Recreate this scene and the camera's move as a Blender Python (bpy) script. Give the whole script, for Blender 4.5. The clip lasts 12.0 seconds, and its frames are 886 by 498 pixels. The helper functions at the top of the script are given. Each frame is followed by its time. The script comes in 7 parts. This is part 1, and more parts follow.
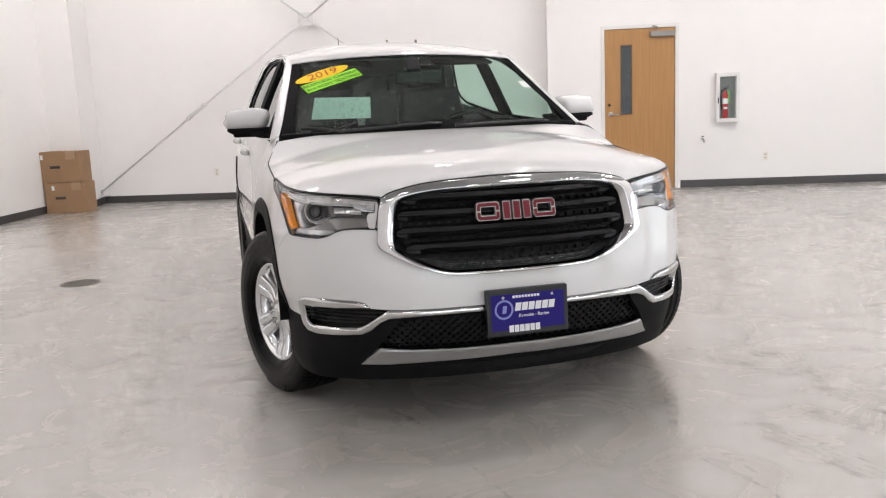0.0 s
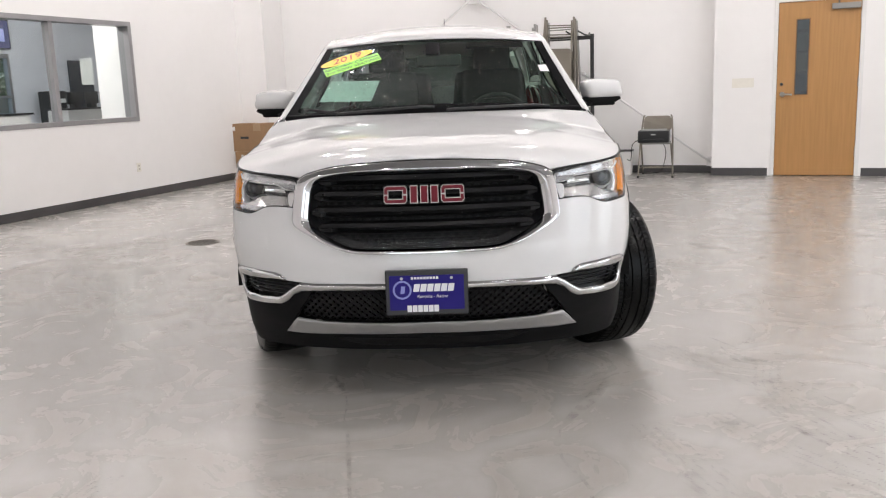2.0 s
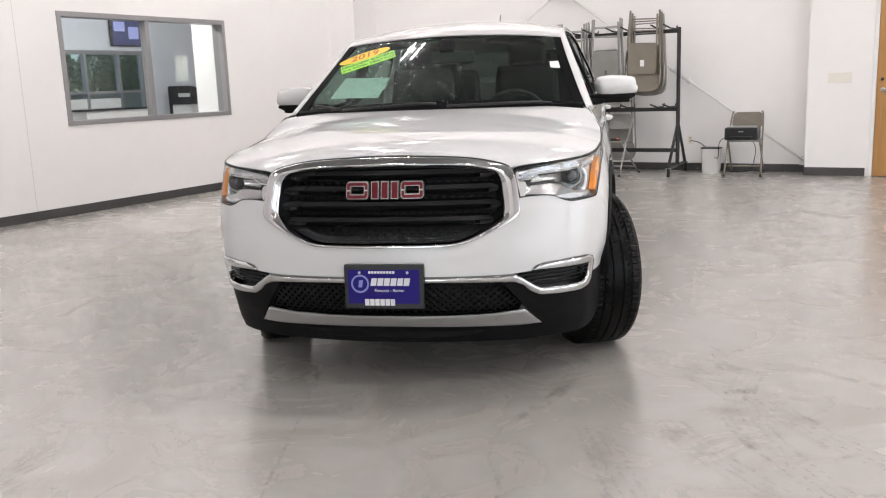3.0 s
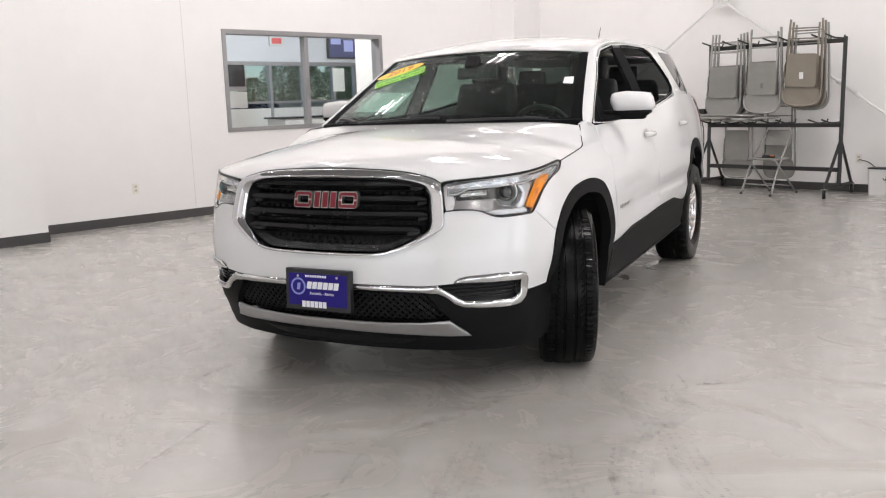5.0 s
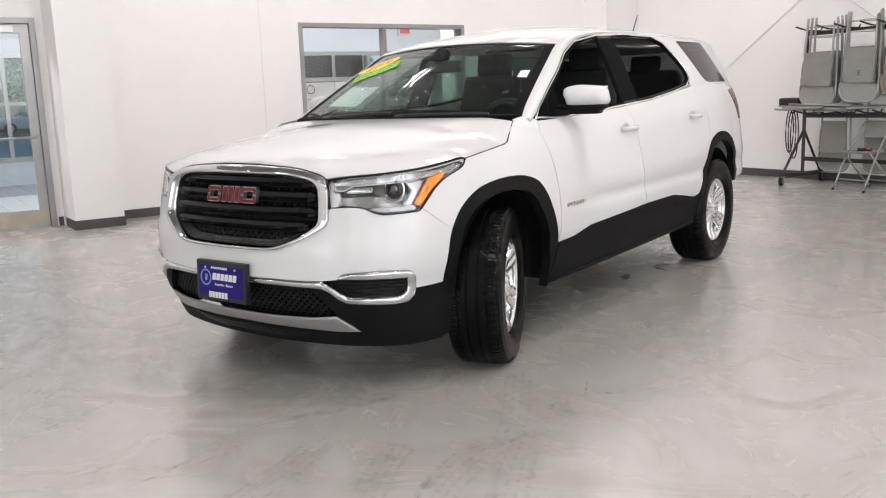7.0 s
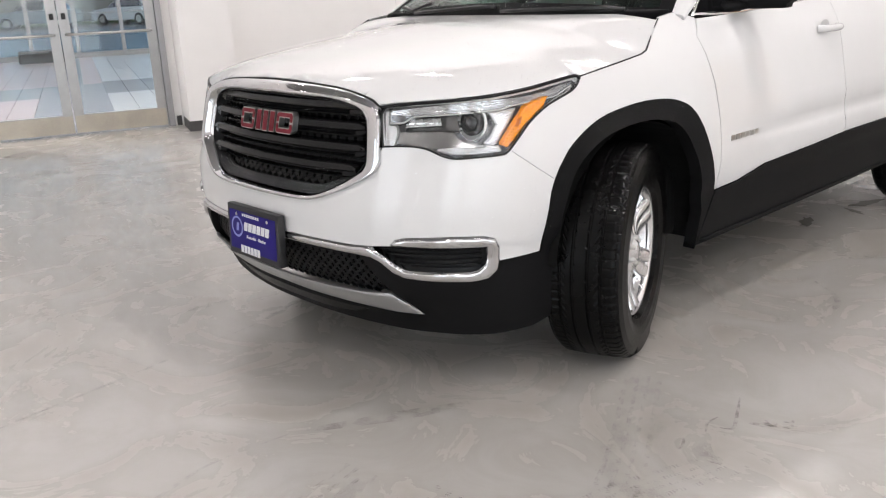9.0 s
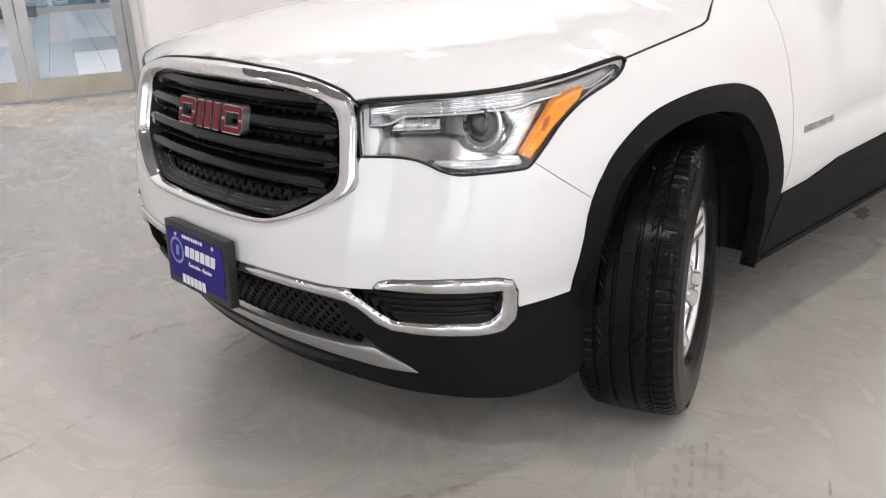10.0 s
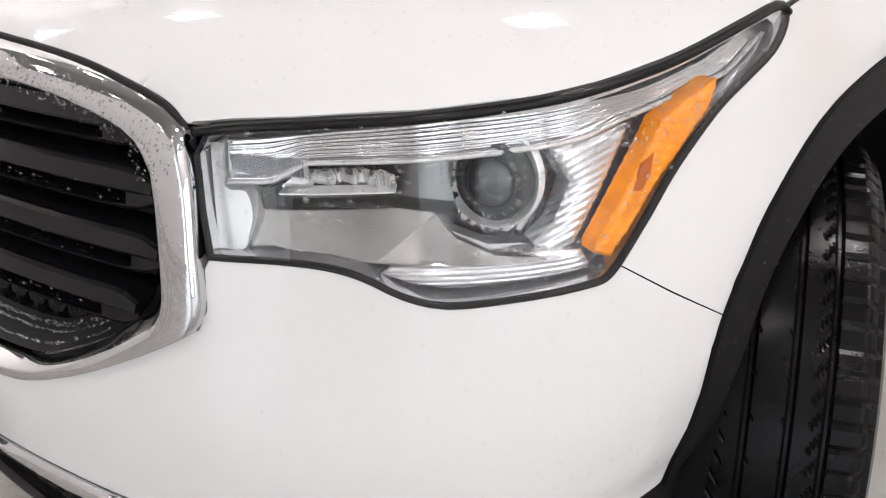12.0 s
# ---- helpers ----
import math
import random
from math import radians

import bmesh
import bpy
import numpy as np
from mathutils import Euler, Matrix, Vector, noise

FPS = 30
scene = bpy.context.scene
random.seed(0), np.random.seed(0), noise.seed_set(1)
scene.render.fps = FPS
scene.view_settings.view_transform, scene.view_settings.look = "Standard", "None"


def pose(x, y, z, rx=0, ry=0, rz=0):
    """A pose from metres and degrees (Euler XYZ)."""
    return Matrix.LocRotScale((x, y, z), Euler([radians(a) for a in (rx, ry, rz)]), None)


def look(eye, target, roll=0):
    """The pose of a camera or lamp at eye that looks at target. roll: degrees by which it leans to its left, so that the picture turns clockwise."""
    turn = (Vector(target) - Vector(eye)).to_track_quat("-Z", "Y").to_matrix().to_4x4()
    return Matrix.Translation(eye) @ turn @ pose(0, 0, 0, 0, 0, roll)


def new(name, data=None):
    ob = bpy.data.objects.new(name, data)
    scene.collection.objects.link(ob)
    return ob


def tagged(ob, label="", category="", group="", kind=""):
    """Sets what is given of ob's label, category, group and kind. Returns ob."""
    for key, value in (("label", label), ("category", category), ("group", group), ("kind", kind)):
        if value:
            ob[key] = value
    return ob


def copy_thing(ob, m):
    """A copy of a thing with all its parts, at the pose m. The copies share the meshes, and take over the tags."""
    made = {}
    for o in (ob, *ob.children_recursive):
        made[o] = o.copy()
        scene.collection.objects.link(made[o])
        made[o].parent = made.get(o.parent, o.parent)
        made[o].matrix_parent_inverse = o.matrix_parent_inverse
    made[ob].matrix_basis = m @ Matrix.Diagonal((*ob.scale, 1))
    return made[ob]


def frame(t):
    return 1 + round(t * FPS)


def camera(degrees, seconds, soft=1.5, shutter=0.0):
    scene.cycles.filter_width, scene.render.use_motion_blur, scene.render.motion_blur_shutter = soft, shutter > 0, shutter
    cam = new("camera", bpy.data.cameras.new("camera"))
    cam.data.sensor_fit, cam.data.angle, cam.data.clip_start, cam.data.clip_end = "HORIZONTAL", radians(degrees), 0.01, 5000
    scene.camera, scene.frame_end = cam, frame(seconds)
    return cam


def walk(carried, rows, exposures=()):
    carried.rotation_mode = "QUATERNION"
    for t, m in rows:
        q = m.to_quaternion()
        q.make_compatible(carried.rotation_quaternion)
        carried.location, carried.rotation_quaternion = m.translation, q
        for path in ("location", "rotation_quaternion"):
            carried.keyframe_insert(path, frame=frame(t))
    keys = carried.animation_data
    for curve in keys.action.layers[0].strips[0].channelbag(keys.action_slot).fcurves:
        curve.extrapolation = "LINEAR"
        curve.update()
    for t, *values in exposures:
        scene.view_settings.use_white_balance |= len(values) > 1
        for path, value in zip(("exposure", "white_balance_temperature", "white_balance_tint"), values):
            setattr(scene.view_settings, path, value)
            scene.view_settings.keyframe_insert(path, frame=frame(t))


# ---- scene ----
cam = camera(54.6, 12.0, soft=1.15)
PATH = [
    (0, (-1.136, -3.040, 1.279), (-0.629, -1.135, 0.942), -2.40),
    (0.5, (-0.807, -3.166, 1.275), (-0.447, -1.228, 0.936), -2.00),
    (1, (-0.502, -3.227, 1.265), (-0.279, -1.272, 0.908), -1.78),
    (1.5, (-0.178, -3.239, 1.263), (-0.095, -1.275, 0.896), -2.42),
    (2, (0.176, -3.339, 1.281), (0.114, -1.375, 0.908), -2.13),
    (2.5, (0.505, -3.291, 1.259), (0.306, -1.337, 0.885), -1.96),
    (3, (0.862, -3.311, 1.271), (0.505, -1.380, 0.896), -2.19),
    (3.2, (0.998, -3.310, 1.268), (0.580, -1.389, 0.900), -2.27),
    (4.8, (1.973, -3.102, 1.273), (1.144, -1.313, 0.937), -1.70),
    (5, (2.084, -3.044, 1.258), (1.223, -1.270, 0.922), -1.76),
    (5.5, (2.354, -2.908, 1.272), (1.402, -1.181, 0.939), -1.94),
    (6, (2.669, -2.828, 1.281), (1.620, -1.159, 0.942), -1.91),
    (6.5, (2.874, -2.639, 1.272), (1.763, -1.013, 0.921), -1.65),
    (7, (3.059, -2.445, 1.263), (1.886, -0.864, 0.910), -2.07),
    (7.5, (3.190, -2.235, 1.264), (1.907, -0.754, 0.863), -2.10),
    (9.3, (2.392, -1.327, 1.271), (0.980, -0.053, 0.653), -2.91),
    (9.5, (2.285, -1.251, 1.277), (0.889, 0.031, 0.638), -3.20),
    (10, (2.042, -0.989, 1.271), (0.663, 0.285, 0.582), -2.77),
    (10.5, (1.755, -0.818, 1.253), (0.444, 0.498, 0.510), -2.39),
    (11, (1.547, -0.602, 1.230), (0.274, 0.727, 0.447), -2.78),
    (11.5, (1.396, -0.388, 1.206), (0.139, 0.931, 0.382), -2.33),
    (12, (1.194, -0.248, 1.175), (0.019, 1.099, 0.278), -2.57),
]
walk(cam, [(t, look(eye, target, roll)) for t, eye, target, roll in PATH], exposures=[(0, 0.0), (7.0, 0.02), (9.4, 0.08), (10.5, 0.18), (11.2, 0.18), (12, 0.10)])

# ---- world and light ----
world = bpy.data.worlds.new("daylight")
world.use_nodes = True
scene.world = world
_nt = world.node_tree
_sky = _nt.nodes.new("ShaderNodeTexSky")
_sky.sky_type, _sky.sun_disc = "NISHITA", False
_sky.sun_elevation, _sky.sun_rotation = radians(52), radians(250)
_sky.dust_density, _sky.ozone_density = 0.0, 6.0
_nt.links.new(_sky.outputs["Color"], _nt.nodes["Background"].inputs["Color"])
_nt.nodes["Background"].inputs["Strength"].default_value = 0.10
sun = new("sun", bpy.data.lights.new("sun", "SUN"))
sun.data.energy, sun.data.angle, sun.data.color = 1.2, radians(10), (1.0, 0.97, 0.92)
sun.matrix_world = look((0, 0, 20), (6, 14, 0))
scene.view_settings.exposure = 0.0
LAMP = 58.0
DAYLIGHT = 85.0

# ---- materials ----
def mat(name, base, rough=0.5, metal=0.0, var=0.0, scale=8.0, bump=0.0, bscale=120.0, coat=0.0, spec=0.5, rvar=0.0, detail=4.0):
    """A procedural surface: base colour with large and fine variation, uneven gloss, fine relief."""
    m = bpy.data.materials.new(name)
    m.use_nodes = True
    nt = m.node_tree
    b = nt.nodes["Principled BSDF"]
    b.inputs["Base Color"].default_value = (*base, 1)
    b.inputs["Roughness"].default_value = rough
    b.inputs["Metallic"].default_value = metal
    b.inputs["Specular IOR Level"].default_value = spec
    b.inputs["Coat Weight"].default_value = coat
    b.inputs["Coat Roughness"].default_value = 0.03
    tc = nt.nodes.new("ShaderNodeTexCoord")
    if var or rvar:
        n1, n2 = nt.nodes.new("ShaderNodeTexNoise"), nt.nodes.new("ShaderNodeTexNoise")
        for n, s in ((n1, scale), (n2, scale * 9)):
            n.inputs["Scale"].default_value, n.inputs["Detail"].default_value = s, detail
            nt.links.new(tc.outputs["Object"], n.inputs["Vector"])
        add = nt.nodes.new("ShaderNodeMath")
        add.operation = "MULTIPLY_ADD"
        add.inputs[1].default_value = 0.4
        nt.links.new(n2.outputs["Fac"], add.inputs[0])
        nt.links.new(n1.outputs["Fac"], add.inputs[2])
        if var:
            r = nt.nodes.new("ShaderNodeValToRGB")
            r.color_ramp.elements[0].position, r.color_ramp.elements[1].position = 0.45, 0.95
            r.color_ramp.elements[0].color = (*[max(0, c * (1 - var)) for c in base], 1)
            r.color_ramp.elements[1].color = (*[min(1, c * (1 + var)) for c in base], 1)
            nt.links.new(add.outputs[0], r.inputs["Fac"])
            nt.links.new(r.outputs["Color"], b.inputs["Base Color"])
        if rvar:
            mr = nt.nodes.new("ShaderNodeMapRange")
            mr.inputs["From Min"].default_value, mr.inputs["From Max"].default_value = 0.45, 0.95
            mr.inputs["To Min"].default_value, mr.inputs["To Max"].default_value = max(0.02, rough - rvar), rough + rvar
            nt.links.new(add.outputs[0], mr.inputs["Value"])
            nt.links.new(mr.outputs["Result"], b.inputs["Roughness"])
    if bump:
        nb, bp = nt.nodes.new("ShaderNodeTexNoise"), nt.nodes.new("ShaderNodeBump")
        nb.inputs["Scale"].default_value = bscale
        bp.inputs["Strength"].default_value, bp.inputs["Distance"].default_value = bump, 0.002
        nt.links.new(tc.outputs["Object"], nb.inputs["Vector"])
        nt.links.new(nb.outputs["Fac"], bp.inputs["Height"])
        nt.links.new(bp.outputs["Normal"], b.inputs["Normal"])
    return m


def beads(m, size=160.0, amount=0.35, strength=0.35, coat=True):
    """Rain beads standing on a surface: round bumps of uneven size, scattered by a cloud."""
    nt = m.node_tree
    b = nt.nodes["Principled BSDF"]
    tc, v, n, lo, th, mul, bp = [nt.nodes.new("ShaderNode" + k) for k in
                                 ("TexCoord", "TexVoronoi", "TexNoise", "MapRange", "MapRange", "Math", "Bump")]
    v.inputs["Scale"].default_value = size
    n.inputs["Scale"].default_value = 5.0
    lo.inputs["From Min"].default_value, lo.inputs["From Max"].default_value = 0.35, 0.1
    th.inputs["From Min"].default_value, th.inputs["From Max"].default_value = 1 - amount - 0.12, 1 - amount + 0.12
    mul.operation = "MULTIPLY"
    sep = nt.nodes.new("ShaderNodeSeparateColor")
    nt.links.new(tc.outputs["Object"], v.inputs["Vector"])
    nt.links.new(tc.outputs["Object"], n.inputs["Vector"])
    nt.links.new(v.outputs["Distance"], lo.inputs["Value"])
    nt.links.new(v.outputs["Color"], sep.inputs["Color"])
    add = nt.nodes.new("ShaderNodeMath")
    add.operation = "MULTIPLY_ADD"
    add.inputs[1].default_value = 0.5
    half = nt.nodes.new("ShaderNodeMath")
    half.operation = "MULTIPLY"
    half.inputs[1].default_value = 0.9
    nt.links.new(n.outputs["Fac"], half.inputs[0])
    nt.links.new(sep.outputs["Red"], add.inputs[0])
    nt.links.new(half.outputs[0], add.inputs[2])
    nt.links.new(add.outputs[0], th.inputs["Value"])
    nt.links.new(lo.outputs["Result"], mul.inputs[0])
    nt.links.new(th.outputs["Result"], mul.inputs[1])
    bp.inputs["Strength"].default_value, bp.inputs["Distance"].default_value = strength, 0.0015
    nt.links.new(mul.outputs[0], bp.inputs["Height"])
    nt.links.new(bp.outputs["Normal"], b.inputs["Normal"])
    if coat:
        nt.links.new(bp.outputs["Normal"], b.inputs["Coat Normal"])
    return m


def pane(name, tint, gloss=0.02, wet=False, strength=0.3, ior=1.5):
    """Thin clear glass: tinted passage and a mirror gloss by Fresnel."""
    m = bpy.data.materials.new(name)
    m.use_nodes = True
    nt = m.node_tree
    nt.nodes.remove(nt.nodes["Principled BSDF"])
    tr, gl, mx, fr, pw, ma = [nt.nodes.new("ShaderNode" + k) for k in ("BsdfTransparent", "BsdfGlossy", "MixShader", "LayerWeight", "Math", "Math")]
    fr.inputs["Blend"].default_value = 0.5
    pw.operation, ma.operation = "POWER", "MULTIPLY_ADD"
    f0 = ((ior - 1) / (ior + 1)) ** 2
    pw.inputs[1].default_value, ma.inputs[1].default_value, ma.inputs[2].default_value = 5.0, 1 - f0, f0
    nt.links.new(fr.outputs["Facing"], pw.inputs[0])
    nt.links.new(pw.outputs[0], ma.inputs[0])
    tr.inputs["Color"].default_value = (*tint, 1)
    gl.inputs["Roughness"].default_value = gloss
    nt.links.new(ma.outputs[0], mx.inputs["Fac"])
    nt.links.new(tr.outputs["BSDF"], mx.inputs[1])
    nt.links.new(gl.outputs["BSDF"], mx.inputs[2])
    nt.links.new(mx.outputs["Shader"], nt.nodes["Material Output"].inputs["Surface"])
    if wet:
        tc, v, bp, lo = [nt.nodes.new("ShaderNode" + k) for k in ("TexCoord", "TexVoronoi", "Bump", "MapRange")]
        v.inputs["Scale"].default_value = 150
        lo.inputs["From Min"].default_value, lo.inputs["From Max"].default_value = 0.3, 0.1
        bp.inputs["Strength"].default_value, bp.inputs["Distance"].default_value = strength, 0.0015
        nt.links.new(tc.outputs["Object"], v.inputs["Vector"])
        nt.links.new(v.outputs["Distance"], lo.inputs["Value"])
        nt.links.new(lo.outputs["Result"], bp.inputs["Height"])
        nt.links.new(bp.outputs["Normal"], gl.inputs["Normal"])
        nt.links.new(bp.outputs["Normal"], fr.inputs["Normal"])
    return m


def glow(name, colour, strength):
    m = bpy.data.materials.new(name)
    m.use_nodes = True
    b = m.node_tree.nodes["Principled BSDF"]
    b.inputs["Base Color"].default_value = (*colour, 1)
    b.inputs["Emission Color"].default_value = (*colour, 1)
    b.inputs["Emission Strength"].default_value = strength
    return m


def floor_mat():
    """Sealed concrete: grey-beige clouds, a soft sheen that changes from spot to spot, hairline cracks and dust."""
    m = mat("sealed_concrete", (0.421, 0.407, 0.384), 0.34, var=0.05, scale=0.7, bump=0.004, bscale=30, spec=0.5, coat=0.8, detail=6)
    nt = m.node_tree
    b = nt.nodes["Principled BSDF"]
    b.inputs["Coat Roughness"].default_value = 0.16
    link = b.inputs["Base Color"].links[0]
    tc = nt.nodes.new("ShaderNodeTexCoord")
    warp = nt.nodes.new("ShaderNodeTexNoise")
    warp.inputs["Scale"].default_value, warp.inputs["Detail"].default_value = 1.3, 6
    mixv = nt.nodes.new("ShaderNodeMix")
    mixv.data_type = "VECTOR"
    mixv.inputs["Factor"].default_value = 0.25
    vor = nt.nodes.new("ShaderNodeTexVoronoi")
    vor.feature = "DISTANCE_TO_EDGE"
    vor.inputs["Scale"].default_value = 0.22
    mr = nt.nodes.new("ShaderNodeMapRange")
    mr.inputs["From Min"].default_value, mr.inputs["From Max"].default_value = 0.0, 0.0035
    mr.inputs["To Min"].default_value, mr.inputs["To Max"].default_value = 0.95, 1.0
    nt.links.new(tc.outputs["Object"], warp.inputs["Vector"])
    nt.links.new(tc.outputs["Object"], mixv.inputs[4])
    nt.links.new(warp.outputs["Color"], mixv.inputs[5])
    nt.links.new(mixv.outputs[1], vor.inputs["Vector"])
    nt.links.new(vor.outputs["Distance"], mr.inputs["Value"])
    mul = nt.nodes.new("ShaderNodeMix")
    mul.data_type, mul.blend_type = "RGBA", "MULTIPLY"
    mul.inputs["Factor"].default_value = 1.0
    src = link.from_socket
    nt.links.new(src, mul.inputs[6])
    nt.links.new(mr.outputs["Result"], mul.inputs[7])
    cloud, shade, tint, gloss = [nt.nodes.new("ShaderNode" + k) for k in ("TexNoise", "ValToRGB", "Mix", "MapRange")]
    cloud.inputs["Scale"].default_value, cloud.inputs["Detail"].default_value = 1.9, 9
    cloud.inputs["Roughness"].default_value, cloud.inputs["Distortion"].default_value = 0.62, 2.2
    shade.color_ramp.elements[0].position, shade.color_ramp.elements[1].position = 0.36, 0.62
    shade.color_ramp.elements[0].color, shade.color_ramp.elements[1].color = (0.84, 0.815, 0.78, 1), (1.0, 1.0, 1.0, 1)
    tint.data_type, tint.blend_type = "RGBA", "MULTIPLY"
    tint.inputs["Factor"].default_value = 1.0
    gloss.inputs["From Min"].default_value, gloss.inputs["From Max"].default_value = 0.35, 0.65
    gloss.inputs["To Min"].default_value, gloss.inputs["To Max"].default_value = 0.32, 0.19
    nt.links.new(tc.outputs["Object"], cloud.inputs["Vector"])
    nt.links.new(cloud.outputs["Fac"], shade.inputs["Fac"])
    nt.links.new(cloud.outputs["Fac"], gloss.inputs["Value"])
    nt.links.new(mul.outputs[2], tint.inputs[6])
    nt.links.new(shade.outputs["Color"], tint.inputs[7])
    nt.links.new(tint.outputs[2], b.inputs["Base Color"])
    nt.links.new(gloss.outputs["Result"], b.inputs["Coat Roughness"])
    return m


def stain_mat(name, colour, cover, scale, stretch=(1, 1, 1), most=0.5):
    """Dried dirt that lets the floor show through where it has worn off."""
    m = mat(name, colour, 0.55, var=0.2, scale=20)
    nt = m.node_tree
    b = nt.nodes["Principled BSDF"]
    tc, mp, n, r = [nt.nodes.new("ShaderNode" + k) for k in ("TexCoord", "Mapping", "TexNoise", "MapRange")]
    mp.inputs["Scale"].default_value = stretch
    n.inputs["Scale"].default_value, n.inputs["Detail"].default_value = scale, 6
    r.inputs["From Min"].default_value, r.inputs["From Max"].default_value = 1 - cover - 0.05, 1 - cover + 0.2
    r.inputs["To Max"].default_value = most
    nt.links.new(tc.outputs["Object"], mp.inputs["Vector"])
    nt.links.new(mp.outputs["Vector"], n.inputs["Vector"])
    nt.links.new(n.outputs["Fac"], r.inputs["Value"])
    nt.links.new(r.outputs["Result"], b.inputs["Alpha"])
    return m


WALL = mat("white_wall_paint", (0.82, 0.803, 0.79), 0.55, var=0.025, scale=0.7, bump=0.05, bscale=220)
DECK = mat("grey_steel_deck", (0.22, 0.217, 0.214), 0.6, var=0.1, scale=1.5)
CEIL = mat("ceiling_paint", (0.78, 0.78, 0.78), 0.7, var=0.04, scale=1.5)
FLOOR = floor_mat()
BASE = mat("dark_rubber_base", (0.055, 0.052, 0.052), 0.45, var=0.15, scale=3)
ALU = mat("grey_anodised_frame", (0.33, 0.325, 0.33), 0.4, metal=0.6, var=0.06, scale=4)
STEEL = mat("satin_steel", (0.5, 0.49, 0.47), 0.32, metal=1.0, var=0.06, scale=9)
RODWHITE = mat("white_painted_rod", (0.68, 0.67, 0.66), 0.45, var=0.05, scale=9)
CARD = mat("brown_cardboard", (0.30, 0.18, 0.095), 0.75, var=0.07, scale=6, bump=0.1, bscale=300)
TAPE = mat("packing_tape", (0.36, 0.24, 0.14), 0.3, var=0.05)
INK = mat("black_ink", (0.02, 0.02, 0.02), 0.6)
PAPER = mat("white_paper", (0.72, 0.73, 0.72), 0.6, var=0.03, scale=15)
IVORY = mat("ivory_plastic", (0.76, 0.73, 0.66), 0.4, var=0.03, scale=20)
REDCAN = mat("red_enamel", (0.45, 0.025, 0.03), 0.28, var=0.05, scale=12)
GREENTAG = mat("green_tag", (0.12, 0.55, 0.10), 0.5)
BLACKMETAL = mat("black_powder_coat", (0.018, 0.017, 0.017), 0.45, var=0.2, scale=14, bump=0.04)
CHAIRGREY = mat("grey_chair_enamel", (0.29, 0.285, 0.27), 0.28, var=0.06, scale=7, metal=0.2)
CHAIRTAN = mat("tan_chair_enamel", (0.215, 0.19, 0.155), 0.28, var=0.06, scale=7, metal=0.2)
CHAIRSEAT = mat("grey_vinyl", (0.21, 0.205, 0.19), 0.55, var=0.08, scale=9, bump=0.08)
RUBBER = mat("black_rubber", (0.007, 0.007, 0.007), 0.55, spec=0.3, var=0.2, scale=15)
PLAINBLACK = mat("black_plastic", (0.010, 0.010, 0.011), 0.4, var=0.15, scale=10)
CLEAR = pane("clear_glass", (0.93, 0.96, 0.95))

# ---- building tools ----
TURN = -20.22
ROOM = pose(0, 0, -0.018, 0.06, 0, 0) @ pose(0, 0, 0, 0, 0, TURN)


def part(name, bm, material, parent=None, label="", smooth=False, m=None):
    """Links a bmesh as one mesh object under a thing or under a part."""
    me = bpy.data.meshes.new(name)
    bm.normal_update()
    bm.to_mesh(me)
    bm.free()
    me.materials.append(material)
    if smooth:
        me.shade_smooth()
    ob = new(name, me)
    if parent is not None:
        ob.parent = parent
    if m is not None:
        ob.matrix_basis = m
    if label:
        tagged(ob, label)
    return ob


def thing(name, label, category, m=None, group="", kind=""):
    ob = new(name)
    ob.empty_display_size = 0.1
    if m is not None:
        ob.matrix_basis = m
    return tagged(ob, label, category, group, kind)


def brick(bm, x0, x1, y0, y1, z0, z1, bevel=0.0):
    """A block with bevelled edges, added to bm."""
    r = bmesh.ops.create_cube(bm, size=1)
    vs = r["verts"]
    bmesh.ops.transform(bm, matrix=Matrix.LocRotScale(((x0 + x1) / 2, (y0 + y1) / 2, (z0 + z1) / 2), None, (abs(x1 - x0), abs(y1 - y0), abs(z1 - z0))), verts=vs)
    if bevel:
        es = {e for v in vs for e in v.link_edges}
        bmesh.ops.bevel(bm, geom=list(es), offset=bevel, segments=2, affect="EDGES", profile=0.7)
    return bm


def block(x0, x1, y0, y1, z0, z1, bevel=0.0):
    return brick(bmesh.new(), x0, x1, y0, y1, z0, z1, bevel)


def prism(points, z0, z1):
    """An upright prism on a plan outline."""
    bm = bmesh.new()
    lo = [bm.verts.new((x, y, z0)) for x, y in points]
    hi = [bm.verts.new((x, y, z1)) for x, y in points]
    n = len(points)
    bm.faces.new(hi), bm.faces.new(lo[::-1])
    for i in range(n):
        bm.faces.new((lo[i], lo[(i + 1) % n], hi[(i + 1) % n], hi[i]))
    bmesh.ops.recalc_face_normals(bm, faces=bm.faces)
    return bm


